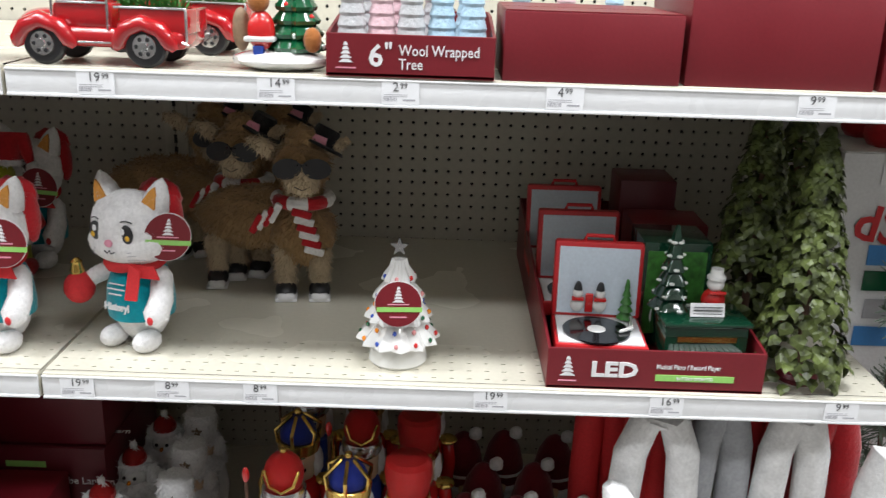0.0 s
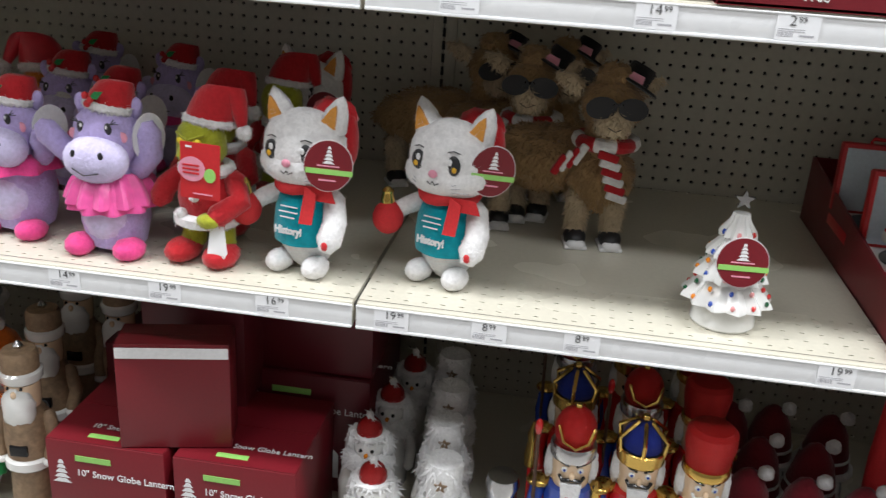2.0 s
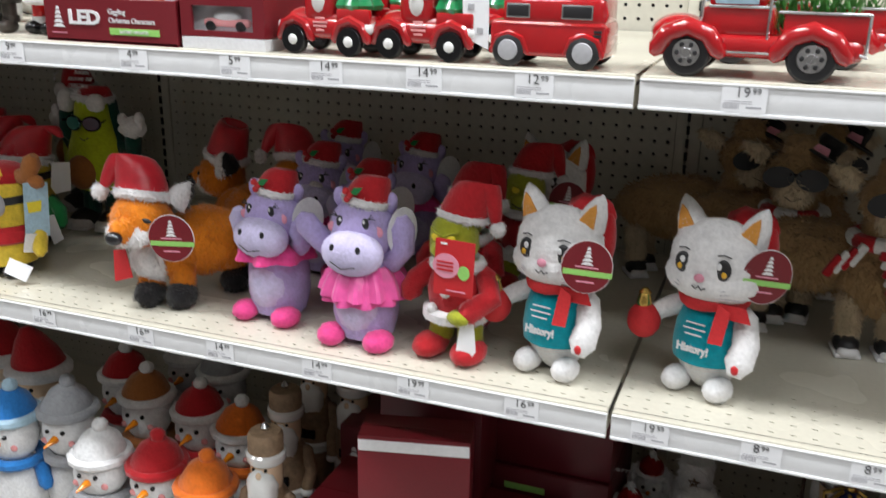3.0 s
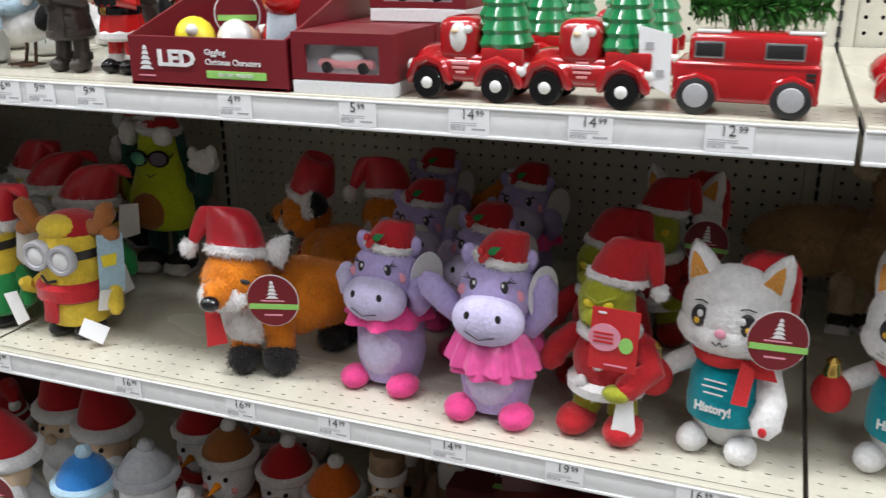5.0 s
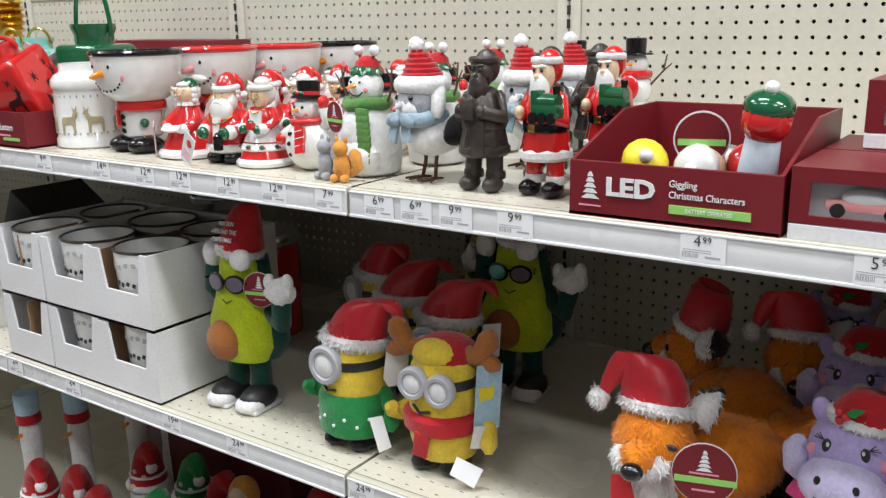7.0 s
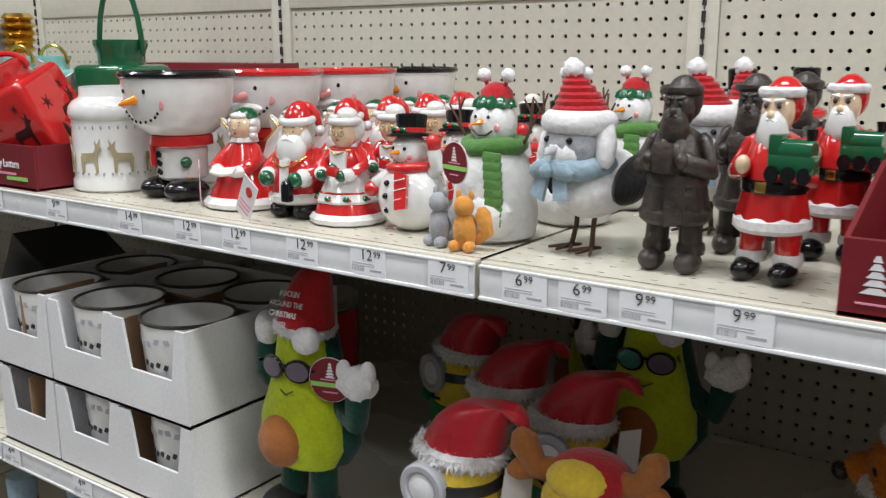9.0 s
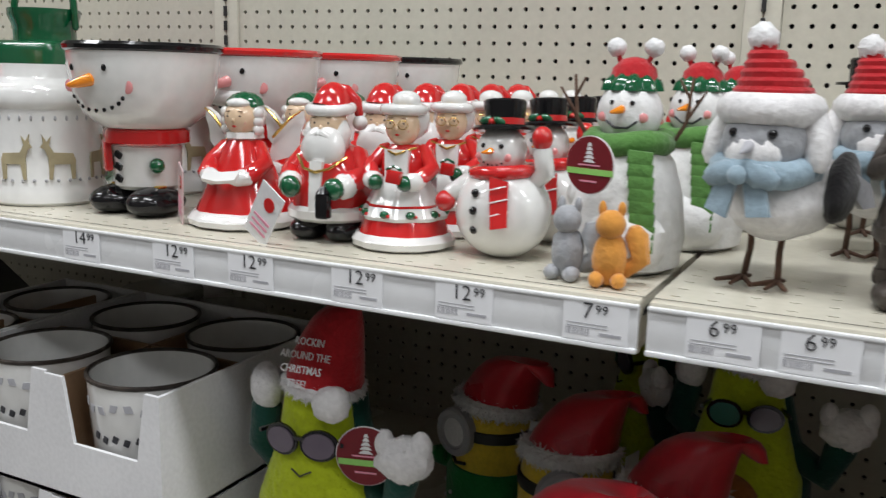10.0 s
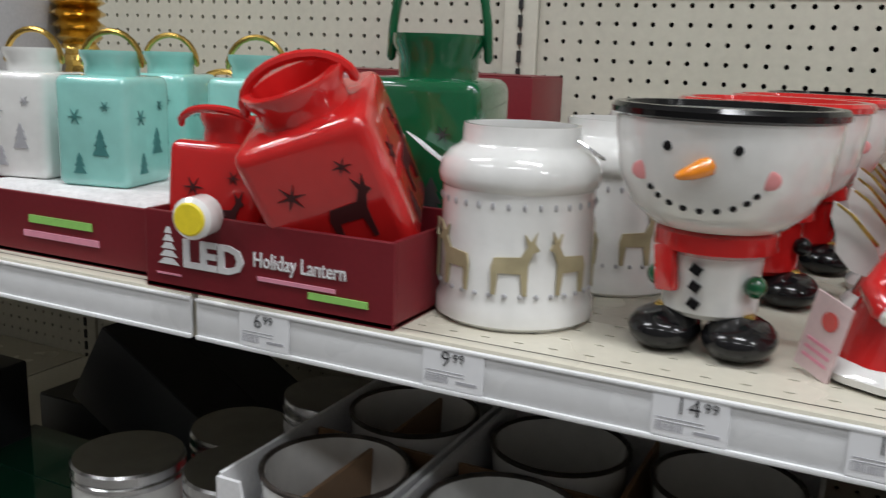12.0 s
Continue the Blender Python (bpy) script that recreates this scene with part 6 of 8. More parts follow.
def lady_ceramic(f):
    f.lathe([(0.040, 0), (0.045, 0.003), (0.046, 0.008), (0.042, 0.013), (0.038, 0.014)], GWHITE, seg=60, wave=0.014, waves=12)
    f.lathe([(0.041, 0.010), (0.037, 0.022), (0.033, 0.032), (0.028, 0.042)], GRED, seg=48, wave=0.008, waves=5)
    f.lathe([(0.037, 0.026), (0.038, 0.029), (0.033, 0.038), (0.026, 0.052), (0.018, 0.064)], GWHITE, seg=48, wave=0.035, waves=8)
    f.lathe([(0.0335, 0.0365), (0.0335, 0.0385), (0.0320, 0.0395)], GRED, seg=48, wave=0.035, waves=8, cap=False)
    for k in range(10):
        a = 2 * math.pi * k / 10 + 0.2
        f.ball((0.0365 * math.cos(a), 0.0365 * math.sin(a), 0.032), (0.0045, 0.0045, 0.0035), GGREEN, seg=8, rings=6)
        f.ball((0.0385 * math.cos(a + 0.12), 0.0385 * math.sin(a + 0.12), 0.031), 0.0016, GRED, seg=6, rings=5)
    f.lathe([(0.019, 0.060), (0.021, 0.070), (0.020, 0.080), (0.012, 0.090)], GRED, seg=24)
    f.plate([(-0.010, -0.014), (0.010, -0.014), (0.011, 0.012), (-0.011, 0.012)], 0.006, GWHITE, (0, -0.018, 0.074), (-4, 0, 0))
    for s in (-1, 1):
        f.tube([(0.018 * s, 0, 0.084), (0.028 * s, -0.008, 0.070), (0.020 * s, -0.026, 0.060)], 0.0072, GRED, 10)
        f.tube([(0.021 * s, -0.025, 0.060), (0.016 * s, -0.030, 0.060)], 0.0082, GWHITE, 10)
        f.ball((0.013 * s, -0.034, 0.059), (0.007, 0.007, 0.007), GGREEN, seg=12, rings=8)
    f.box((0.006, -0.040, 0.065), (0.013, 0.009, 0.011), GRED, (0, 8, 0), 0.0015)
    f.tube([(0.0, -0.041, 0.0712), (0.006, -0.041, 0.074), (0.012, -0.041, 0.0712)], 0.0014, GGREEN, 6)
    c, r = (0, -0.006, 0.106), (0.0155, 0.0155, 0.018)
    face(f, c, r, GSKIN)
    mouth(f, c, r)
    for s in (-1, 1):
        f.tube([(0.006 * s + 0.0046 * math.cos(a), -0.0222, 0.107 + 0.004 * math.sin(a)) for a in (0, 1.05, 2.1, 3.14, 4.2, 5.2, 6.28)], 0.0005, GOLD, 5)
    f.ball((0, 0.005, 0.110), (0.0200, 0.0165, 0.0185), GWHITE, seg=20, rings=12, lump=0.06)
    f.tube([(0.0165 * math.cos(a * math.pi / 8), -0.004 + 0.0150 * math.sin(a * math.pi / 8), 0.1195) for a in range(17)], 0.0048, GWHITE, 10)
    f.ball((0, 0.002, 0.127), (0.0125, 0.0125, 0.0085), GWHITE, seg=16, rings=10)
    f.tube([(-0.016, -0.016, 0.088), (0, -0.023, 0.082), (0.016, -0.016, 0.088)], 0.0011, GOLD, 6)


def snowman_ceramic(f):
    c, r = (0, 0, 0.040), (0.041, 0.038, 0.041)
    f.ball(c, r, GWHITE, seg=30, rings=18, squash=0.06)
    hc, hr = (-0.002, -0.003, 0.089), (0.0215, 0.021, 0.021)
    f.ball(hc, hr, GWHITE, seg=22, rings=14)
    for s in (-1, 1):
        f.ball((-0.002 + 0.008 * s, on(hc, hr, -0.002 + 0.008 * s, 0.094), 0.094), 0.0021, GBLACK, seg=8, rings=6)
        f.ball((-0.002 + 0.012 * s, on(hc, hr, -0.002 + 0.012 * s, 0.085) + 0.001, 0.085), (0.004, 0.002, 0.0035), GPINK, seg=8, rings=6)
    f.tube([(-0.002, -0.022, 0.090), (-0.006, -0.032, 0.089)], 0.0032, GORANGE, 8, 0.001)
    for k in range(5):
        x = -0.010 + 0.004 * k
        z = 0.080 - 0.002 * math.sin(math.pi * k / 4)
        f.ball((x, on(hc, hr, x, z), z), 0.0010, GBLACK, seg=6, rings=5)
    for z in (0.026, 0.042, 0.056):
        f.ball((-0.010, on(c, r, -0.010, z), z), 0.0036, GBLACK, seg=10, rings=6)
    f.tube([(0.024 * math.cos(a * math.pi / 8), -0.002 + 0.023 * math.sin(a * math.pi / 8), 0.072 + 0.002 * math.cos(a * math.pi / 8)) for a in range(17)], 0.0062, GRED, 10)
    f.plate([(-0.008, 0.016), (0.008, 0.014), (0.013, -0.022), (0.000, -0.026)], 0.006, GRED, (0.010, -0.037, 0.054), (-12, 6, 14))
    for k in range(3):
        f.tube([(0.004 + 0.002 * k, -0.0420 - 0.0010 * k, 0.060 - 0.010 * k), (0.018 + 0.002 * k, -0.038, 0.064 - 0.010 * k)], 0.0006, GWHITE, 5)
    f.lathe([(0.026, 0), (0.027, 0.002), (0.025, 0.004), (0.0165, 0.005)], GBLACK, (-0.001, -0.001, 0.105), (-6, -4, 0), seg=26)
    f.lathe([(0.0168, 0.004), (0.0168, 0.010)], GRED, (-0.001, -0.001, 0.105), (-6, -4, 0), seg=26)
    f.lathe([(0.0165, 0.009), (0.0180, 0.024), (0.0165, 0.0255), (0.001, 0.0258)], GBLACK, (-0.001, -0.001, 0.105), (-6, -4, 0), seg=26)
    for s in (-1, 1):
        f.ball((-0.004 + 0.006 * s, -0.019, 0.114), (0.006, 0.003, 0.0035), GGREEN, (0, 20 * s, 0), seg=8, rings=6)
    f.ball((-0.004, -0.021, 0.1135), 0.0026, GRED, seg=8, rings=6)
    f.tube([(0.026, 0, 0.064), (0.038, -0.004, 0.074), (0.036, -0.008, 0.092)], 0.0082, GWHITE, 12)
    f.ball((0.036, -0.009, 0.101), (0.0088, 0.0085, 0.0105), GRED, seg=12, rings=8)
    f.tube([(-0.030, -0.004, 0.062), (-0.044, -0.014, 0.050)], 0.0080, GWHITE, 12)
    f.ball((-0.046, -0.018, 0.045), 0.0092, GRED, seg=12, rings=8)


ROWS_Y = [0.180, 0.268, 0.355, 0.442, 0.530]
A = figure("angel_figurine", (-1.608, 0.094, UP), 10, "glossy red and white ceramic angel figurine", angel, "ceramic angels")
row(A, [(-1.600, y) for y in ROWS_Y], 14)
A = figure("santa_figurine", (-1.499, 0.084, UP), 8, "glossy ceramic santa figurine holding a lantern", santa_ceramic, "ceramic santas")
row(A, [(-1.496, y - 0.01) for y in ROWS_Y], 12)
A = figure("lady_figurine", (-1.424, 0.084, UP), 8, "glossy ceramic lady in red with a white apron", lady_ceramic, "ceramic ladies")
row(A, [(-1.420, y - 0.01) for y in ROWS_Y], 14)
A = figure("snowman_figurine", (-1.332, 0.090, UP), -2, "glossy ceramic snowman in a black top hat", snowman_ceramic, "ceramic snowmen")
row(A, [(-1.326, y) for y in ROWS_Y], 4)


def leaflet(at, rot, m, label, w=0.030, h=0.055):
    g = thing("leaflet", at, label, "card", "cards tied to the figurines")
    g.matrix_world = pose(*at, *rot)
    f = Form()
    f.box((0, 0, h / 2), (w, 0.0012, h), m)
    f.done("sheet", g, smooth=False)
    f = Form()
    f.disc((0.002, -0.001, h * 0.72), w * 0.22, 0.0006, GRED, seg=14)
    for k in range(3):
        f.box((0, -0.001, h * (0.18 + 0.11 * k)), (w * 0.7, 0.0006, h * 0.04), PINKC)
    f.done("printing", g, "red printing", smooth=False)
    return g


PALEPINK = card("pale_pink_card", (0.72, 0.55, 0.56))
leaflet((-1.540, 0.022, UP + 0.004), (6, 34, -8), WHITEC, "white card leaning on a ceramic santa")
leaflet((-1.664, 0.064, UP + 0.003), (0, 14, -40), PALEPINK, "pale pink card leaning on a ceramic angel")
for k, x in enumerate((-1.436, -1.358)):
    leaflet((x, 0.13, UP + 0.002), (0, 4, 40), PALEPINK, "pale pink card between the figurines")


def planter(at, turn, rim_m, rim_word, santa=False):
    g = thing("bowl_planter", at, "white ceramic %s bowl with a %s rim and standing legs" % ("santa" if santa else "snowman", rim_word), "planter", "ceramic bowl planters", turn=turn)
    f = Form()
    c, r0 = (0, 0, 0.122), 0.075
    f.lathe([(0.030, 0.086), (0.046, 0.090), (0.062, 0.104), (0.071, 0.124), (0.075, 0.150), (0.076, 0.168), (0.071, 0.168), (0.068, 0.150), (0.060, 0.115), (0.030, 0.100), (0.002, 0.098)], GWHITE, seg=40)
    f.lathe([(0.030, 0.026), (0.034, 0.030), (0.034, 0.060), (0.036, 0.086)], GRED if santa else GWHITE, seg=26)
    f.done("bowl", g)
    f = Form()
    f.lathe([(0.0755, 0.164), (0.079, 0.166), (0.0795, 0.170), (0.077, 0.173), (0.070, 0.173), (0.069, 0.168)], rim_m, seg=40, cap=False)
    f.done("rim", g, "glossy %s rim" % rim_word)
    f = Form()
    f.lathe([(0.035, 0.070), (0.043, 0.074), (0.043, 0.086), (0.036, 0.092)], GRED, seg=26)
    f.box((-0.026, -0.030, 0.060), (0.018, 0.008, 0.034), GRED, (0, -8, -30), 0.003)
    f.done("scarf", g, "red glazed scarf")
    for s in (-1, 1):
        f = Form()
        f.ball((0.026 * s, -0.016, 0.014), (0.026, 0.034, 0.016), GBLACK, seg=20, rings=10)
        f.box((0.026 * s, -0.014, 0.028), (0.018, 0.012, 0.006), GOLD, (0, 0, 0), 0.002)
        f.done("shoe", g, "black glazed shoe with a gold buckle")
    f = Form()
    def surf(x, z, k=1.0):
        r = float(np.interp(z, (0.090, 0.104, 0.124, 0.150, 0.168), (0.046, 0.062, 0.071, 0.075, 0.076)))
        return -math.sqrt(max(1e-6, r * r - x * x)) * k
    for s in (-1, 1):
        f.ball((0.022 * s, surf(0.022, 0.148), 0.148), (0.0034, 0.0012, 0.0034), GBLACK, seg=10, rings=6)
        f.ball((0.040 * s, surf(0.040, 0.130), 0.130), (0.0075, 0.0009, 0.0065), GPINK, seg=12, rings=6)
        f.ball((0.0335 * s, -0.02, 0.052), (0.008, 0.008, 0.008), GGREEN if not santa else GBLACK, seg=10, rings=8)
    for k in range(9):
        a = math.pi * (0.12 + 0.76 * k / 8)
        x, z = -0.036 * math.cos(a), 0.127 - 0.020 * math.sin(a)
        f.ball((x, surf(x, z), z), (0.0026, 0.0014, 0.0024), GBLACK, seg=8, rings=6)
    f.tube([(0.004, surf(0, 0.134) + 0.002, 0.137), (-0.004, surf(0.0, 0.132) - 0.008, 0.133), (-0.010, surf(0.0, 0.130) - 0.013, 0.131)], 0.0068, GORANGE if not santa else GPINK, 10, 0.003)
    for k in range(3):
        f.box((-0.004, -0.0355, 0.038 + 0.012 * k), (0.008, 0.003, 0.006), GBLACK, (0, 30, 0))
    if santa:
        f.ball((0, surf(0, 0.118) + 0.002, 0.118), (0.030, 0.010, 0.010), GWHITE, seg=14, rings=8)
    f.done("painted_face", g, "painted face with an orange nose")
    return g


planter((-1.738, 0.098, UP), -2, GBLACK, "black")
planter((-1.726, 0.262, UP), 10, GRED, "red", True)
planter((-1.706, 0.418, UP), 10, GRED, "red", True)
planter((-1.690, 0.572, UP), 10, GBLACK, "black")


def deer(f, c, s, flip, m, ang):
    """A flat leaping stag, set on a round wall."""
    outline = [(-0.012, -0.018), (-0.009, -0.018), (-0.008, -0.004), (0.006, -0.004), (0.008, -0.018), (0.011, -0.018), (0.011, 0.002), (0.014, 0.010), (0.018, 0.012), (0.015, 0.016), (0.016, 0.024), (0.012, 0.017), (0.008, 0.022), (0.010, 0.014), (0.006, 0.007), (-0.011, 0.006), (-0.013, 0.0)]
    f.plate([(x * s * flip, z * s) for x, z in outline][:: flip], 0.0016, m, c, (0, 0, ang))


STAG = mat("pale_gold_paint", (0.42, 0.36, 0.22), 0.45, vary=0.15)


def lantern_jar(at, turn=0.0):
    g = thing("lantern_jar", at, "white metal lantern jar with cut-out gold stags", "lantern", "white lantern jars", turn=turn)
    f = Form()
    r = 0.0615
    f.lathe([(r * 0.94, 0), (r * 1.02, 0.004), (r * 1.02, 0.016), (r * 0.97, 0.022), (r * 0.97, 0.103), (r * 1.01, 0.106), (r * 1.03, 0.112), (r * 1.0, 0.122), (r * 0.90, 0.130), (r * 0.78, 0.134), (r * 0.75, 0.137), (r * 0.74, 0.150), (r * 0.69, 0.150), (r * 0.69, 0.134), (r * 0.9, 0.11), (r * 0.9, 0.02), (0.002, 0.016)], GWHITE, seg=44)
    f.done("body", g)
    for k in range(8):
        a = -math.pi / 2 - 1.9 + 0.785 * k
        f = Form()
        deer(f, (r * 0.975 * math.cos(a), r * 0.975 * math.sin(a), 0.050), 1.15, 1 if k % 2 else -1, STAG, math.degrees(a) + 90)
        f.done("stag", g, "tan cut-out stag", smooth=False)
    f = Form()
    for k in range(32):
        a = 2 * math.pi * k / 32
        f.ball((r * 0.966 * math.cos(a), r * 0.966 * math.sin(a), 0.094), (0.0016, 0.0016, 0.003), GREYC, seg=6, rings=5)
        f.ball((r * 0.975 * math.cos(a), r * 0.975 * math.sin(a), 0.028), (0.002, 0.002, 0.002), GREYC, seg=6, rings=5)
    tagged(f.done("pierced_band", g, "band of small pierced dots"), kind="stuff")
    f = Form()
    f.tube([(r * 0.78, 0, 0.140), (r * 0.98, 0.004, 0.132), (r * 1.05, 0.01, 0.128)], 0.0016, SILVER, 6)
    f.done("wire_handle", g, "thin wire handle")
    return g


j = lantern_jar((-1.889, 0.098, UP), -8)
copy_thing(j, pose(-1.852, 0.240, UP, 0, 0, 10))
copy_thing(j, pose(-1.855, 0.385, UP, 0, 0, 20))


def square_lantern(at, rot, m, w, h, label, group, handle_m=None, handle_h=0.0, cut=True, handle_side=False):
    g = thing("square_lantern", at, label, "lantern", group)
    g.matrix_world = pose(*at, *rot)
    f = Form()
    f.box((0, 0, h * 0.41), (w, w, h * 0.82), m, bevel=w * 0.11, seg=4)
    f.lathe([(w * 0.36, h * 0.74), (w * 0.33, h * 0.82), (w * 0.33, h * 0.90), (w * 0.38, h * 0.96), (w * 0.38, h), (w * 0.31, h), (w * 0.29, h * 0.9), (w * 0.29, h * 0.8), (0.002, h * 0.8)], m, seg=32)
    f.done("body", g)
    if cut:
        for rz in (0, 90):
            # the walls are not cut: dark plates paint the inner shade
            dark = {GTEAL: DTEAL, GWHITE: GREYC, GRED: DRED}.get(m, HOLE_SHADE)
            fir = [(-0.7, -1), (0.7, -1), (0.3, -0.3), (0.55, -0.3), (0.2, 0.3), (0.35, 0.3), (0, 1), (-0.35, 0.3), (-0.2, 0.3), (-0.55, -0.3), (-0.3, -0.3)]
            flake = [((1.0 if j % 2 == 0 else 0.22) * math.cos(math.pi * j / 6), (1.0 if j % 2 == 0 else 0.22) * math.sin(math.pi * j / 6)) for j in range(12)]
            stag = [(-0.9, -1.3), (-0.7, -1.3), (-0.6, -0.3), (0.45, -0.3), (0.6, -1.3), (0.8, -1.3), (0.8, 0.1), (1.0, 0.7), (1.3, 0.9), (1.1, 1.1), (1.15, 1.7), (0.9, 1.2), (0.6, 1.6), (0.75, 1.0), (0.45, 0.5), (-0.8, 0.45), (-1.0, 0.0)]
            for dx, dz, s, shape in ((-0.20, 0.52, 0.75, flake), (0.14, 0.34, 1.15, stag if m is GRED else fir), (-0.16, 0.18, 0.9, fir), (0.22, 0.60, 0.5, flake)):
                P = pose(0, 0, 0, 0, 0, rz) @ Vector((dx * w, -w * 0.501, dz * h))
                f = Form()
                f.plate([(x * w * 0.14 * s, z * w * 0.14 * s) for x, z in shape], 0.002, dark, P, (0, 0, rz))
                f.done("cut_out_shade", g, "dark plate painted as the shade in a cut-out", smooth=False)
    if handle_m:
        f = Form()
        R = w * 0.42
        pts = [(R * math.cos(a * math.pi / 12), 0, h * 0.90 + handle_h * math.sin(a * math.pi / 12)) for a in range(13)]
        if handle_side:
            pts = [(x, -w * 0.1 - z * 0.2, h * 0.92 + (z - h * 0.9) * 0.3) for x, y, z in pts]
        f.tube(pts, w * 0.04, handle_m, 8)
        f.done("handle", g)
    return g


# green lantern with a hoop, red and mint lanterns in their trays
def holiday_words(f, w, hf):
    f.text("LED", hf * 0.48, WHITEC, (0.17 * w, -0.0008, hf * 0.34), squeeze=1.15, thick=0.0009, bold=0.035)
    f.text("Holiday Lantern", hf * 0.26, WHITEC, (0.47 * w, -0.0008, hf * 0.48), squeeze=0.78)
    f.box((0.64 * w, -0.0007, hf * 0.34), (0.30 * w, 0.0012, hf * 0.05), PINKC)
    f.box((0.80 * w, -0.0008, hf * 0.24), (0.22 * w, 0.0014, hf * 0.08), LIMEC)


printed_tray("display_tray", (-2.184, 0.000, UP), 0.240, 0.155, 0.066, 0.066, "burgundy card tray of red lanterns", holiday_words, slope=0.9)
square_lantern((-2.152, 0.070, UP + 0.012), (-4, 2, 14), GRED, 0.086, 0.130, "glossy red ceramic lantern with cut-outs in a tray", "red lanterns", GRED, 0.05, handle_side=True)
square_lantern((-2.020, 0.085, UP + 0.046), (20, -20, 18), GRED, 0.110, 0.150, "glossy red ceramic lantern tipped over in a tray", "red lanterns", GRED, 0.03)
square_lantern((-2.022, 0.215, UP), (0, 0, 8), GGREEN, 0.114, 0.218, "glossy green ceramic lantern with a tall hoop", "green lanterns", GGREEN, 0.115)
f = Form()
f.lathe([(0.014, 0), (0.017, 0.003), (0.017, 0.022), (0.013, 0.026)], GWHITE, rot=(90, 0, 0), seg=22)
f.lathe([(0.0135, 0.026), (0.012, 0.0275)], YELC, rot=(90, 0, 0), seg=22)
knob = tagged(f.done("battery_knob"), "white round knob with a yellow end hanging from a lantern", "knob")
knob.matrix_world = pose(-2.118, 0.0, UP + 0.068, 0, 0, 12)
for k, (x, y, z, r) in enumerate(((-2.05, 0.10, 0.165, (20, 30, 20)), (-2.085, 0.16, 0.150, (40, -30, 60)), (-1.985, 0.13, 0.120, (60, 20, -30)))):
    f = Form()
    f.plate([(-0.030, -0.012), (0.010, -0.018), (0.034, 0.002), (0.016, 0.016), (-0.022, 0.014)], 0.0012, PAPER)
    t_ = tagged(f.done("paper_tag", smooth=False), "crumpled white paper tag on a red lantern", "tag", "lantern tags")
    t_.matrix_world = pose(x, y, UP + z, *r)

printed_tray("display_tray", (-2.470, 0.020, UP), 0.270, 0.34, 0.060, 0.065, "burgundy card tray of mint lanterns", lambda f, w, hf: (f.box((0.6 * w, -0.0008, hf * 0.6), (0.3 * w, 0.0014, hf * 0.12), LIMEC), f.box((0.6 * w, -0.0008, hf * 0.36), (0.36 * w, 0.0014, hf * 0.10), PINKC)), slope=0.9)
f = Form()
f.box((0, 0, 0), (0.255, 0.30, 0.056), WHITEP, bevel=0.02, seg=3)
pad = tagged(f.done("snow_padding"), "white wadding under the lanterns in a tray", "padding")
pad.matrix_world = pose(-2.335, 0.19, UP + 0.0325)
for x, y, m, word in ((-2.335, 0.115, GTEAL, "mint"), (-2.250, 0.235, GTEAL, "mint"), (-2.440, 0.110, GWHITE, "white"), (-2.385, 0.250, GTEAL, "mint")):
    square_lantern((x, y, UP + 0.060), (0, 0, 12), m, 0.080, 0.132, "glossy %s ceramic lantern with a gold handle" % word, "mint and white lanterns", GOLD, 0.032)
for x, y, m, word in ((-2.200, 0.42, GTEAL, "mint"), (-2.33, 0.43, GTEAL, "mint"), (-2.46, 0.43, GWHITE, "white")):
    square_lantern((x, y, UP), (0, 0, 4), m, 0.105, 0.150, "glossy %s ceramic lantern with a gold handle" % word, "mint and white lanterns", GOLD, 0.032)
carton((-2.25, 0.60, UP), (0.40, 0.12, 0.175), 0, BURG, "long burgundy carton behind the lanterns", "burgundy cartons")
carton((-2.93, 0.40, UP), (0.16, 0.24, 0.26), 0, GREYC, "tall grey carton on the shelf")
f = Form()
for k in range(16):
    f.lathe([(0.026 + 0.004 * math.sin(k * 0.6), 0), (0.034 + 0.010 * math.sin(k * 0.6), 0.008), (0.026 + 0.004 * math.sin(k * 0.6), 0.018)], GOLD, (0, 0, 0.018 * k), seg=24)
vase = tagged(f.done("gold_vase"), "ribbed gold metal ornament on the shelf", "ornament")
vase.matrix_world = pose(-2.81, 0.50, UP + 0.001)


# resin figures to the right of the joint
SCARFG = plush("leaf_green_scarf", (0.10, 0.24, 0.06))
BIRDB = plush("grey_blue_wool", (0.30, 0.40, 0.47))
FURW = plush("white_pompom", (0.80, 0.80, 0.80))


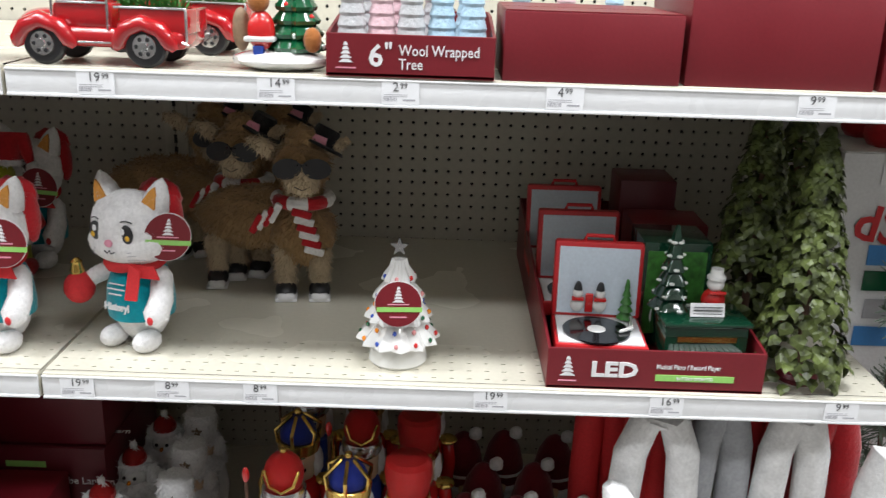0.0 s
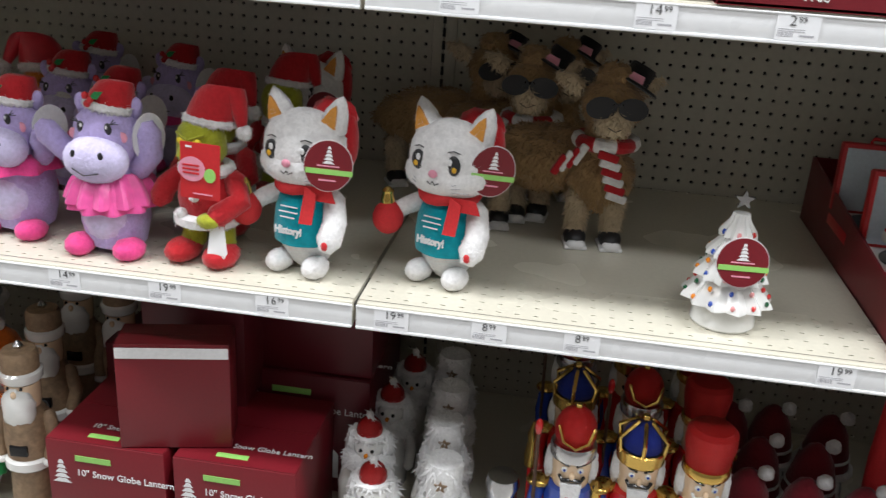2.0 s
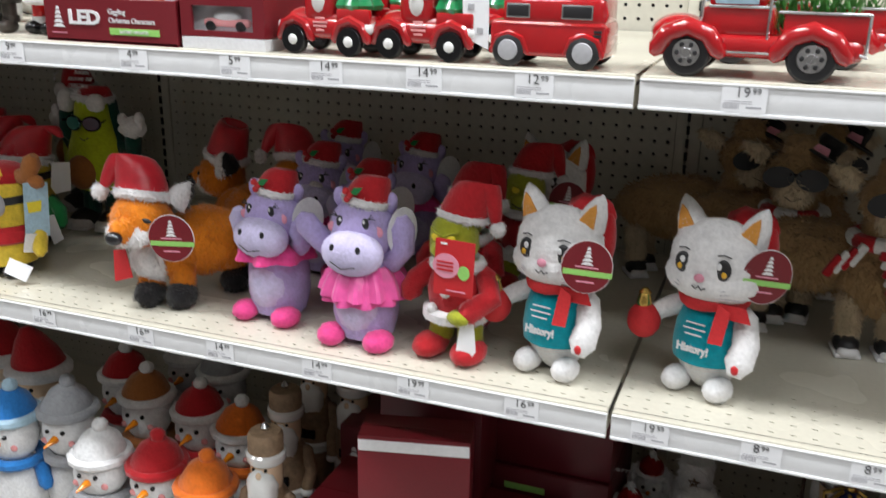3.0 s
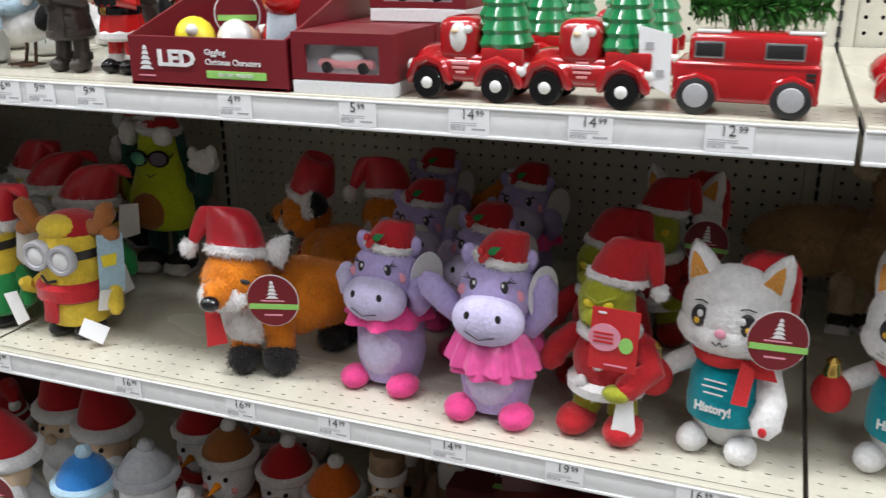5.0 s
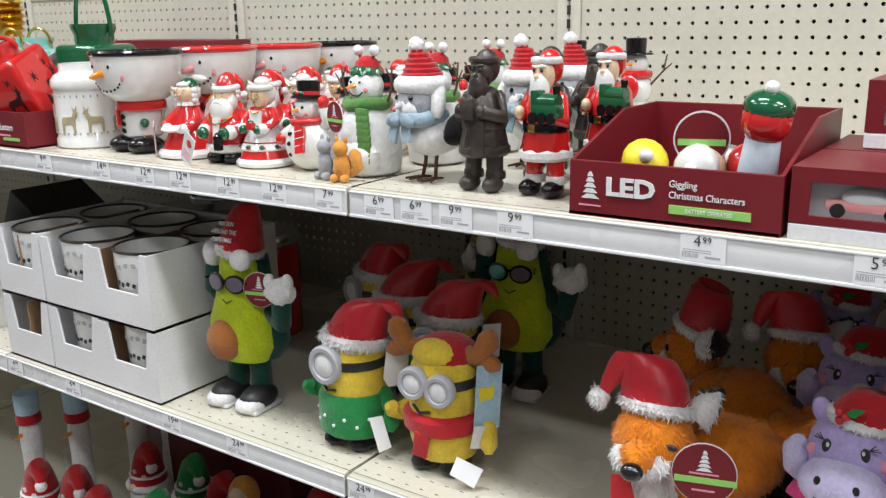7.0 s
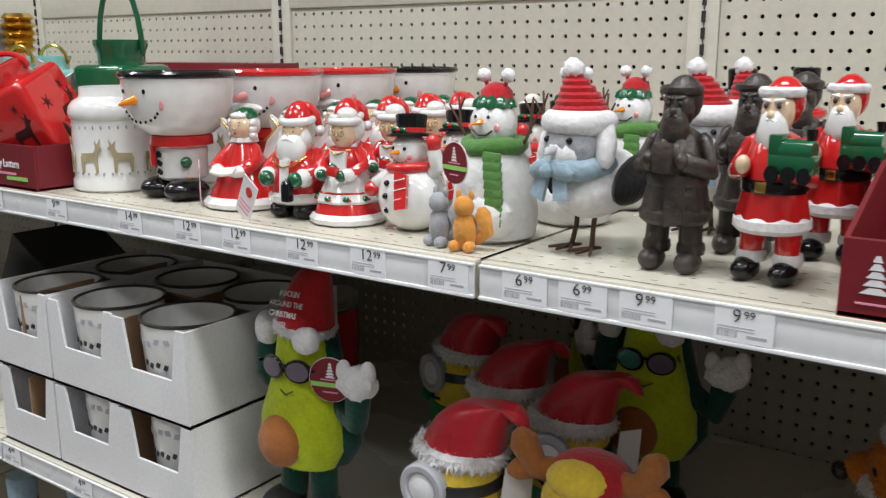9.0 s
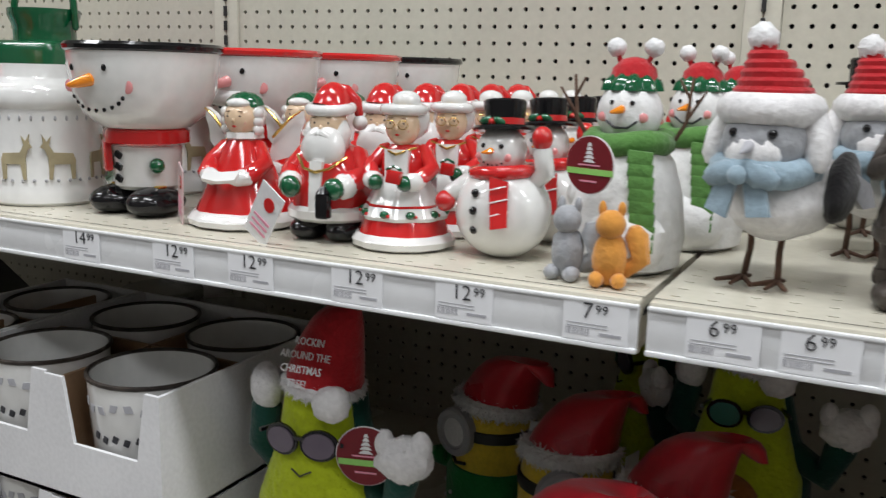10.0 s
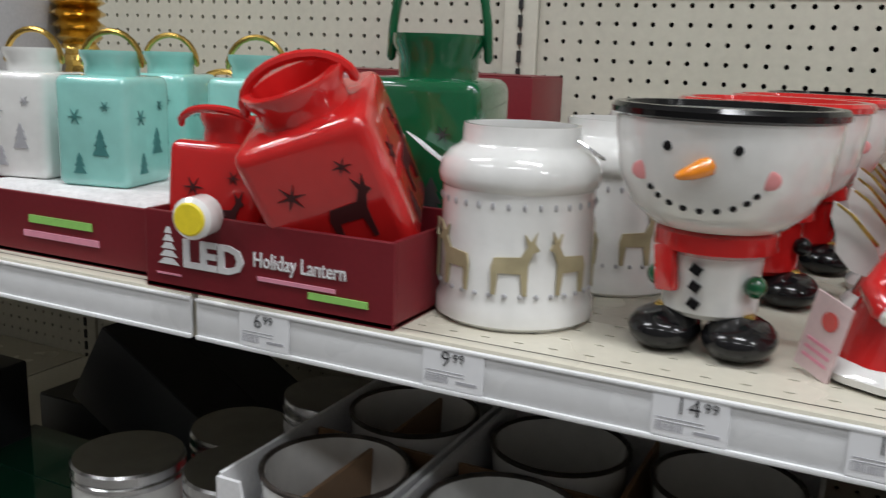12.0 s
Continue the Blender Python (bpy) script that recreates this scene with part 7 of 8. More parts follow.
def scarf_snowman(f):
    f.lathe([(0.034, 0), (0.044, 0.005), (0.047, 0.030), (0.043, 0.062), (0.035, 0.088), (0.024, 0.102)], RESIN, seg=30, wave=0.02, waves=5)
    f.ball((0.008, -0.030, 0.028), (0.034, 0.022, 0.028), RESIN, seg=18, rings=10, lump=0.16)
    f.ball((-0.030, -0.014, 0.060), (0.014, 0.016, 0.018), RESIN, seg=14, rings=8, lump=0.2)
    c, r = (0, -0.004, 0.124), (0.0255, 0.0245, 0.0265)
    f.ball(c, r, RESIN, seg=22, rings=14, lump=0.05)
    for s in (-1, 1):
        f.ball((0.008 * s, on(c, r, 0.008 * s, 0.132), 0.132), 0.0020, GBLACK, seg=8, rings=6)
        f.ball((0.015 * s, on(c, r, 0.015 * s, 0.121) + 0.001, 0.121), (0.005, 0.002, 0.004), GPINK, seg=8, rings=6)
    f.tube([(0, -0.027, 0.127), (-0.004, -0.040, 0.125)], 0.0036, GORANGE, 8, 0.0012)
    f.tube([(-0.012, on(c, r, -0.012, 0.118) - 0.0005, 0.118), (-0.005, on(c, r, -0.005, 0.113) - 0.0005, 0.113), (0.005, on(c, r, 0.005, 0.113) - 0.0005, 0.113), (0.012, on(c, r, 0.012, 0.118) - 0.0005, 0.118)], 0.0010, INK, 6)
    f.tube([(0.028 * math.cos(a * math.pi / 8), -0.002 + 0.027 * math.sin(a * math.pi / 8), 0.101 + 0.002 * math.sin(a)) for a in range(17)], 0.0095, SCARFG, 10)
    for k in range(7):
        f.box((0.020 + 0.0010 * k, -0.037 - 0.0006 * k, 0.092 - 0.0092 * k), (0.019, 0.007, 0.0104), SCARFG, (-6, 4, 12), 0.0012)
    for k in range(5):
        f.tube([(0.019 + 0.0038 * k, -0.041, 0.032), (0.018 + 0.0042 * k, -0.043, 0.022)], 0.0009, SCARFG, 5)
    for s in (-1, 1):
        f.tube([(0.028 * s, 0.002, 0.092), (0.044 * s, -0.002, 0.118), (0.047 * s, -0.002, 0.152)], 0.0021, TWIG, 6, 0.0013)
        f.tube([(0.044 * s, -0.002, 0.120), (0.058 * s, -0.004, 0.142)], 0.0016, TWIG, 6, 0.001)
        f.tube([(0.0455 * s, -0.002, 0.136), (0.038 * s, -0.004, 0.150)], 0.0014, TWIG, 6, 0.001)
    f.lathe([(0.0225, 0), (0.021, 0.007), (0.014, 0.013), (0.004, 0.015)], GGREEN, (0, -0.002, 0.141), seg=48, wave=0.10, waves=9)
    f.lathe([(0.019, 0), (0.017, 0.010), (0.010, 0.017), (0.002, 0.019)], REDP, (0, 0.001, 0.148), seg=18)
    for s in (-1, 1):
        f.tube([(0.010 * s, 0, 0.160), (0.014 * s, 0, 0.170)], 0.0022, REDP, 6)
        f.ball((0.015 * s, 0, 0.174), 0.0075, FURW, seg=10, rings=8, lump=0.2)


def black_hat_snowman(f):
    f.ball((0, 0, 0.038), (0.038, 0.034, 0.040), GWHITE, seg=20, rings=12)
    f.ball((0, 0, 0.092), (0.030, 0.028, 0.029), GWHITE, seg=20, rings=12)
    f.ball((0, 0, 0.134), (0.022, 0.021, 0.022), GWHITE, seg=18, rings=10)
    f.tube([(0.024 * math.cos(a * math.pi / 6), 0.023 * math.sin(a * math.pi / 6), 0.117) for a in range(13)], 0.007, GRED, 8)
    f.lathe([(0.030, 0), (0.029, 0.003), (0.017, 0.004), (0.018, 0.026), (0.016, 0.028), (0.001, 0.028)], GBLACK, (0, 0, 0.150), seg=20)
    f.ball((0, -0.028, 0.096), (0.018, 0.006, 0.022), GRED, seg=12, rings=8)
    f.tube([(0, -0.020, 0.135), (-0.003, -0.033, 0.134)], 0.003, GORANGE, 8, 0.001)
    for s in (-1, 1):
        f.ball((0.008 * s, -0.0195, 0.140), 0.002, GBLACK, seg=8, rings=6)
        f.tube([(0.028 * s, 0, 0.100), (0.050 * s, 0, 0.124), (0.055 * s, 0, 0.150)], 0.0022, TWIG, 6, 0.0012)
        f.tube([(0.050 * s, 0, 0.124), (0.064 * s, 0, 0.136)], 0.0016, TWIG, 6, 0.001)


def felt_bird(f):
    for s in (-1, 1):
        f.tube([(0.012 * s, 0.006, 0.046), (0.011 * s, 0.004, 0.026), (0.013 * s, 0.0, 0.006)], 0.0026, TWIG, 8)
        for a in (-0.6, 0.0, 0.6, math.pi):
            L = 0.024 if a < 3 else 0.014
            f.tube([(0.013 * s, 0.0, 0.0045), (0.013 * s + L * math.sin(a), -L * math.cos(a), 0.003)], 0.0024, TWIG, 6, 0.0015)
    f.ball((0.006, 0.014, 0.070), (0.042, 0.050, 0.033), WHITEP, (16, 0, 0), seg=24, rings=14, lump=0.08)
    for s in (-1, 1):
        f.ball((0.006 + 0.037 * s, 0.026, 0.076), (0.012, 0.042, 0.023), BLACKP, (18, 0, 8 * s), seg=18, rings=10, lump=0.06)
        f.plate([(-0.012, 0.006), (0.020, 0.004), (0.040, -0.010), (0.014, -0.016), (-0.010, -0.010)], 0.004, GREYP, (0.006 + 0.046 * s, 0.036, 0.078), (0, 14, 86 * s))
    f.tube([(0.006, 0.050, 0.076), (0.008, 0.084, 0.070)], 0.014, BLACKP, 10, 0.008)
    hc, hr = (0, -0.014, 0.108), (0.031, 0.031, 0.030)
    f.ball(hc, hr, GREYP, seg=24, rings=14, lump=0.06)
    f.ball((0, -0.034, 0.100), (0.020, 0.014, 0.016), WHITEP, seg=16, rings=10, lump=0.12)
    f.tube([(0.030 * math.cos(a * math.pi / 8), -0.010 + 0.031 * math.sin(a * math.pi / 8), 0.088 + 0.002 * math.sin(a * 1.7)) for a in range(17)], 0.0105, BIRDB, 10)
    for s in (-1, 1):
        f.ball((-0.004 + 0.014 * s, -0.046, 0.086), (0.014, 0.007, 0.009), BIRDB, (0, 18 * s, 0), seg=14, rings=8, lump=0.2)
        f.plate([(-0.007, 0.010), (0.007, 0.010), (0.009, -0.016), (-0.008, -0.014)], 0.004, BIRDB, (-0.004 + 0.012 * s, -0.046, 0.072), (-8, -14 * s, 0))
    f.ball((-0.004, -0.052, 0.086), 0.007, BIRDB, seg=10, rings=8)
    f.tube([(0, -0.045, 0.106), (0, -0.060, 0.102)], 0.0044, INKGREY, 10, 0.001)
    for s in (-1, 1):
        f.ball((0.014 * s, on(hc, hr, 0.014 * s, 0.115), 0.115), 0.0034, GBLACK, seg=10, rings=8)
        f.tube([(0.026 * s, -0.006, 0.128), (0.036 * s, -0.012, 0.112), (0.038 * s, -0.016, 0.096)], 0.0115, WHITEP, 10, 0.009)
    f.tube([(0.026 * math.cos(a * math.pi / 8), -0.010 + 0.025 * math.sin(a * math.pi / 8), 0.131) for a in range(17)], 0.0125, WHITEP, 10)
    for k in range(7):
        t = k / 6
        q = 0.0225 * (1 - t) ** 0.8 + 0.005
        f.tube([(-0.010 * t * t + q * math.cos(a * math.pi / 7), -0.008 + q * math.sin(a * math.pi / 7), 0.137 + 0.038 * t) for a in range(15)], 0.0042, REDP, 7)
    f.lathe([(0.022, 0), (0.017, 0.016), (0.010, 0.030), (0.003, 0.040)], REDP, (0, -0.008, 0.136), (0, -10, 0), seg=20)
    f.ball((-0.011, -0.008, 0.181), 0.0110, FURW, seg=14, rings=10, lump=0.25)


def standing_figure(coat, skin, trimm, boots, beard, hatm, extra):
    def build(f):
        for s in (-1, 1):
            f.tube([(0.018 * s, 0, 0.060), (0.020 * s, -0.002, 0.020)], 0.014, coat, 10, 0.013)
            f.ball((0.021 * s, -0.010, 0.010), (0.014, 0.023, 0.011), boots, seg=14, rings=8)
            f.lathe([(0.015, 0.016), (0.016, 0.020), (0.015, 0.026)], trimm, (0.020 * s, 0, 0), seg=14)
        f.lathe([(0.036, 0.048), (0.037, 0.056), (0.031, 0.080), (0.031, 0.104), (0.023, 0.122), (0.012, 0.128)], coat, seg=44, wave=0.045, waves=9)
        f.lathe([(0.035, 0.044), (0.040, 0.048), (0.040, 0.055), (0.035, 0.058)], trimm, seg=22)
        f.lathe([(0.0335, 0.078), (0.0345, 0.080), (0.0345, 0.087), (0.0335, 0.089)], boots, seg=22)
        f.box((0, -0.034, 0.0835), (0.012, 0.004, 0.009), GOLD if extra else boots, bevel=0.001)
        for s in (-1, 1):
            f.tube([(0.028 * s, 0, 0.116), (0.040 * s, -0.008, 0.092), (0.020 * s, -0.034, 0.100)], 0.0092, coat, 10)
            f.ball((0.018 * s, -0.040, 0.102), (0.008, 0.008, 0.008), skin, seg=10, rings=8)
        f.ball((0, -0.006, 0.144), (0.017, 0.016, 0.020), skin, seg=16, rings=10)
        f.ball((0, -0.016, 0.128), (0.016, 0.012, 0.020), beard, seg=16, rings=10, lump=0.2)
        for s in (-1, 1):
            f.ball((0.007 * s, -0.021, 0.149), (0.0026, 0.002, 0.0024), INK, seg=8, rings=6)
            f.tube([(0.003 * s, -0.022, 0.153), (0.011 * s, -0.019, 0.154)], 0.0016, beard, 6)
            f.tube([(0.001 * s, -0.024, 0.138), (0.010 * s, -0.022, 0.135)], 0.003, beard, 6, 0.0015)
        f.ball((0, -0.024, 0.142), (0.004, 0.004, 0.004), skin, seg=8, rings=6)
        f.ball((0, 0.008, 0.152), (0.021, 0.018, 0.021), hatm, seg=16, rings=10)
        f.tube([(0.020 * math.cos(a * math.pi / 6), 0.017 * math.sin(a * math.pi / 6), 0.160) for a in range(13)], 0.0045, trimm, 8)
        if extra:
            f.box((0.036, -0.046, 0.106), (0.046, 0.020, 0.016), GGREEN, bevel=0.003)
            f.lathe([(0.010, -0.016), (0.010, 0.016)], GGREEN, (0.040, -0.046, 0.116), (0, 90, 0), seg=14)
            f.box((0.020, -0.046, 0.120), (0.014, 0.018, 0.018), GGREEN, bevel=0.002)
            f.lathe([(0.004, 0), (0.006, 0.012)], GBLACK, (0.052, -0.046, 0.122), seg=10)
            for k in range(3):
                f.lathe([(0.007, -0.002), (0.007, 0.002)], GBLACK, (0.020 + 0.016 * k, -0.058, 0.098), (90, 0, 0), seg=12)
        else:
            f.box((0.0, -0.046, 0.104), (0.022, 0.010, 0.026), coat, bevel=0.003)
            f.plate([(-0.010, 0.01), (0.012, 0.010), (0.014, -0.030), (-0.006, -0.034)], 0.004, coat, (0.010, -0.038, 0.078), (-6, 0, 10))
        bmesh.ops.transform(f.bm, matrix=Matrix.Diagonal((0.82, 0.86, 1.03, 1)), verts=f.bm.verts[:])
    return build


A = figure("snowman_statue", (-1.232, 0.104, UP), -2, "white resin snowman with a green scarf and twig arms", scarf_snowman, "scarf snowmen")
row(A, [(-1.204, 0.235), (-1.192, 0.38)], -8)
A = figure("snowman_statue", (-1.075, 0.44, UP), -10, "white resin snowman with a tall black hat and twig arms", black_hat_snowman, "black-hatted snowmen")
row(A, [(-1.03, 0.58)], 0)
A = figure("felt_bird", (-1.124, 0.098, UP), -14, "grey felt bird with a red and white hat", felt_bird, "felt birds", "bird ornament")
row(A, [(-1.060, 0.265), (-1.05, 0.40)], 8)
A = figure("carved_statue", (-1.020, 0.076, UP), 0, "dark bronze-brown carved figure in a fur-trimmed coat", standing_figure(WOODB, WOODB, WOODB, WOODB, WOODB, WOODB, False), "dark carved figures", "statue")
row(A, [(-0.985, 0.18), (-0.965, 0.29)], 0)
A = figure("santa_statue", (-0.935, 0.082, UP), -8, "resin santa in red holding a green toy train", standing_figure(GRED, GSKIN, WHITEP, GBLACK, GWHITE, GRED, True), "train santas", "statue")
row(A, [(-0.905, 0.20)], -4)


def critter(m):
    def build(f):
        f.ball((0, 0, 0.020), (0.013, 0.012, 0.020), m, seg=14, rings=10, lump=0.15)
        f.ball((0, -0.003, 0.046), (0.011, 0.010, 0.011), m, seg=14, rings=10)
        for s in (-1, 1):
            f.ball((0.007 * s, 0, 0.057), (0.003, 0.003, 0.006), m, seg=8, rings=6)
            f.ball((0.008 * s, -0.008, 0.006), (0.006, 0.009, 0.006), m, seg=8, rings=6)
        f.tube([(0.010, 0.006, 0.010), (0.022, 0.006, 0.020), (0.018, 0.004, 0.038)], 0.006, m, 8, 0.009)
    return build


figure("small_critter", (-1.256, 0.036, UP), -10, "small grey resin critter beside a snowman", critter(GREYP), "resin critters")
figure("small_critter", (-1.222, 0.030, UP), 10, "small tan resin squirrel beside a snowman", critter(EARO), "resin critters")
g = thing("round_tag", (-1.246, 0.048, UP), "round burgundy tag hanging on a snowman", "tag")
hang_tag(g, (0, 0, 0.086), 0.022, (0, 0, -20))


# ---- things on the lower shelf: each figure is one plain mesh ----
def low(name, x, y, turn, label, build, group, category="figurine", z=None, hair=0):
    f = Form()
    build(f)
    tufts = f.fur(None, hair, 0.014, (FUR,), label="wispy white fur") if hair else None
    ob = tagged(f.done(name), label, category, group)
    if tufts:
        tufts.parent = ob
    ob.matrix_world = pose(x, y, LOW if z is None else z, 0, 0, turn)
    return ob


def again(ob, spots, turn=0.0):
    for x, y in spots:
        copy_thing(ob, pose(x, y, LOW, 0, 0, turn + random.uniform(-6, 6)))


FUR = plush("white_fur", (0.78, 0.78, 0.78))
GLITR = mat("red_glitter", (0.50, 0.01, 0.01), 0.3, metal=0.3, bump=0.8, scale=700, vary=0.3)
GLITB = mat("blue_glitter", (0.01, 0.03, 0.30), 0.3, metal=0.3, bump=0.8, scale=700, vary=0.3)


def nutcracker(coat, hat, kind):
    def build(f):
        for s in (-1, 1):
            f.lathe([(0.018, 0.012), (0.015, 0.03), (0.018, 0.10), (0.020, 0.135)], GBLACK if kind == 0 else coat, (0.021 * s, 0, 0), seg=16)
            f.ball((0.022 * s, -0.012, 0.012), (0.018, 0.028, 0.013), GBLACK, seg=14, rings=8)
            f.tube([(0.046 * s, 0, 0.215), (0.052 * s, -0.004, 0.175), (0.048 * s, -0.012, 0.145)], 0.012, coat, 10)
            f.ball((0.046 * s, 0, 0.218), (0.020, 0.018, 0.009), GOLD, seg=14, rings=8)
            f.ball((0.047 * s, -0.014, 0.138), 0.010, GSKIN, seg=10, rings=8)
            for k in range(3):
                f.ball((0.015 * s, -0.034, 0.165 + 0.018 * k), 0.0035, GOLD, seg=8, rings=6)
        f.lathe([(0.036, 0.125), (0.034, 0.150), (0.038, 0.200), (0.034, 0.222), (0.016, 0.228)], coat, seg=24)
        f.lathe([(0.0365, 0.142), (0.0375, 0.146), (0.0365, 0.152)], GBLACK, seg=24)
        f.box((0, -0.035, 0.192), (0.014, 0.006, 0.05), GWHITE if kind else GRED, bevel=0.002)
        f.lathe([(0.026, 0.222), (0.030, 0.232), (0.031, 0.268), (0.030, 0.276)], GSKIN, seg=24)
        f.plate([(-0.016, 0.0), (0.016, 0.0), (0.012, -0.038), (0, -0.048), (-0.012, -0.038)], 0.012, FUR, (0, -0.030, 0.240))
        for s in (-1, 1):
            f.ball((0.012 * s, -0.0295, 0.262), (0.005, 0.003, 0.005), GWHITE, seg=10, rings=6)
            f.ball((0.012 * s, -0.0318, 0.262), 0.0024, GBLUE, seg=8, rings=6)
            f.tube([(0.006 * s, -0.032, 0.270), (0.018 * s, -0.028, 0.273)], 0.0014, GBLACK, 6)
            f.tube([(0.001 * s, -0.033, 0.247), (0.014 * s, -0.031, 0.244), (0.018 * s, -0.028, 0.250)], 0.003, GBLACK if kind < 2 else GWHITE, 6)
            f.ball((0.030 * s, 0.006, 0.250), (0.012, 0.016, 0.028), FUR, seg=12, rings=8, lump=0.35)
        f.ball((0, -0.034, 0.254), (0.005, 0.006, 0.006), GSKIN, seg=10, rings=6)
        if kind == 0:
            f.lathe([(0.033, 0.272), (0.035, 0.276), (0.035, 0.292), (0.033, 0.296)], SILVER, seg=26)
            f.ball((0, 0, 0.316), (0.032, 0.032, 0.038), hat, seg=22, rings=14)
            f.ball((0, 0, 0.356), 0.006, GOLD, seg=10, rings=8)
            f.tube([(-0.026, -0.020, 0.330), (-0.018, -0.030, 0.310), (0, -0.035, 0.302), (0.018, -0.030, 0.310), (0.026, -0.020, 0.330)], 0.003, GOLD, 6)
            f.tube([(-0.052, -0.016, 0.150), (-0.056, -0.020, 0.31)], 0.003, TWIG, 6)
            f.ball((-0.056, -0.020, 0.325), (0.006, 0.006, 0.014), GRED, seg=8, rings=6)
        elif kind == 1:
            f.lathe([(0.032, 0.272), (0.036, 0.276), (0.038, 0.296), (0.036, 0.298)], GOLD, seg=26)
            for k in range(6):
                a = 2 * math.pi * k / 6 + 0.5
                f.tube([(0.036 * math.cos(a), 0.036 * math.sin(a), 0.294), (0.040 * math.cos(a), 0.040 * math.sin(a), 0.318), (0.012 * math.cos(a), 0.012 * math.sin(a), 0.340)], 0.0034, GOLD, 6)
            f.ball((0, 0, 0.304), (0.032, 0.032, 0.034), hat, seg=20, rings=12)
            f.ball((0, 0, 0.346), 0.007, GOLD, seg=10, rings=8)
            f.lathe([(0.010, 0), (0.012, 0.02), (0.008, 0.05), (0.010, 0.06), (0.002, 0.085)], GOLD, (-0.060, -0.018, 0.150), seg=14)
            f.tube([(-0.058, -0.018, 0.02), (-0.060, -0.018, 0.16)], 0.004, GRED, 8)
        else:
            f.lathe([(0.034, 0.274), (0.036, 0.278), (0.036, 0.286), (0.034, 0.290)], GOLD, seg=24)
            f.lathe([(0.032, 0.286), (0.038, 0.325), (0.037, 0.345), (0.030, 0.352), (0.002, 0.354)], hat, seg=24)
            ring = [(0.026 * math.cos(a * math.pi / 8), -0.046, 0.165 + 0.026 * math.sin(a * math.pi / 8)) for a in range(17)]
            f.tube(ring, 0.008, PINE, 8)
            f.ball((0, -0.054, 0.142), (0.008, 0.005, 0.006), GRED, seg=10, rings=6)
    return build


n0 = low("nutcracker", 0.326, 0.085, 2, "painted nutcracker soldier in a blue coat and red helmet", nutcracker(GBLUE, GLITR, 0), "nutcrackers", "nutcracker")
again(n0, [(0.435, 0.235), (0.325, 0.37)])
n1 = low("nutcracker", 0.427, 0.095, 0, "painted nutcracker king with a blue and gold crown", nutcracker(GRED, GLITB, 1), "nutcrackers", "nutcracker")
again(n1, [(0.325, 0.23), (0.43, 0.38)])
n2 = low("nutcracker", 0.523, 0.085, 0, "painted nutcracker in red holding a green wreath", nutcracker(GRED, GLITR, 2), "nutcrackers", "nutcracker")
again(n2, [(0.535, 0.225), (0.54, 0.37)])


def fur_figure(hat_red):
    def build(f):
        f.lathe([(0.030, 0), (0.034, 0.006), (0.036, 0.06), (0.030, 0.11), (0.022, 0.13)], GWHITE, seg=20)
        for s in (-1, 1):
            f.tube([(0.032 * s, 0, 0.12), (0.042 * s, -0.006, 0.08), (0.040 * s, -0.012, 0.05)], 0.011, GWHITE, 10)
        f.ball((0, 0, 0.128), (0.046, 0.040, 0.026), FUR, seg=18, rings=10, lump=0.3)
        f.ball((0, -0.004, 0.156), (0.026, 0.024, 0.026), GWHITE if hat_red else GSKIN, seg=18, rings=12)
        for s in (-1, 1):
            f.ball((0.010 * s, -0.027, 0.160), 0.0035, GBLACK, seg=8, rings=6)
            f.ball((0.026 * s, 0.006, 0.158), (0.016, 0.016, 0.028), FUR, seg=12, rings=8, lump=0.4)
        f.ball((0, -0.030, 0.152), (0.004, 0.006, 0.004), GORANGE if hat_red else GSKIN, seg=8, rings=6)
        if hat_red:
            f.tube([(0.024 * math.cos(a * math.pi / 6), 0.024 * math.sin(a * math.pi / 6), 0.178) for a in range(13)], 0.006, FUR, 8)
            f.ball((0, 0, 0.186), (0.023, 0.023, 0.026), GLITR, seg=18, rings=10)
            f.ball((0, 0, 0.216), 0.007, FUR, seg=10, rings=8)
        else:
            f.lathe([(0.025, 0.172), (0.029, 0.185), (0.031, 0.225), (0.028, 0.236), (0.002, 0.239)], FUR, seg=20)
            pts = [((0.011 if j % 2 == 0 else 0.005) * math.sin(math.pi * j / 5), (0.011 if j % 2 == 0 else 0.005) * math.cos(math.pi * j / 5)) for j in range(10)]
            f.plate(pts, 0.003, WOODT, (0, -0.0305, 0.205))
    return build


w0 = low("snowman_nutcracker", 0.020, 0.075, 0, "white furry snowman figure with a red glitter hat", fur_figure(True), "white furry figures", hair=900)
again(w0, [(-0.015, 0.20), (0.0, 0.32), (0.02, 0.44)])
w1 = low("white_nutcracker", 0.132, 0.075, 0, "white furry nutcracker with a tall white hat", fur_figure(False), "white furry figures", hair=900)
again(w1, [(0.118, 0.19), (0.112, 0.30), (0.10, 0.42)])
f = Form()
f.lathe([(0.032, 0), (0.034, 0.1), (0.028, 0.15), (0.024, 0.165), (0.024, 0.19), (0.027, 0.2), (0.024, 0.215), (0.002, 0.218)], SILVER, seg=22)
sv = tagged(f.done("silver_ornament"), "silver glitter ornament on the shelf", "ornament")
sv.matrix_world = pose(0.225, 0.085, LOW)

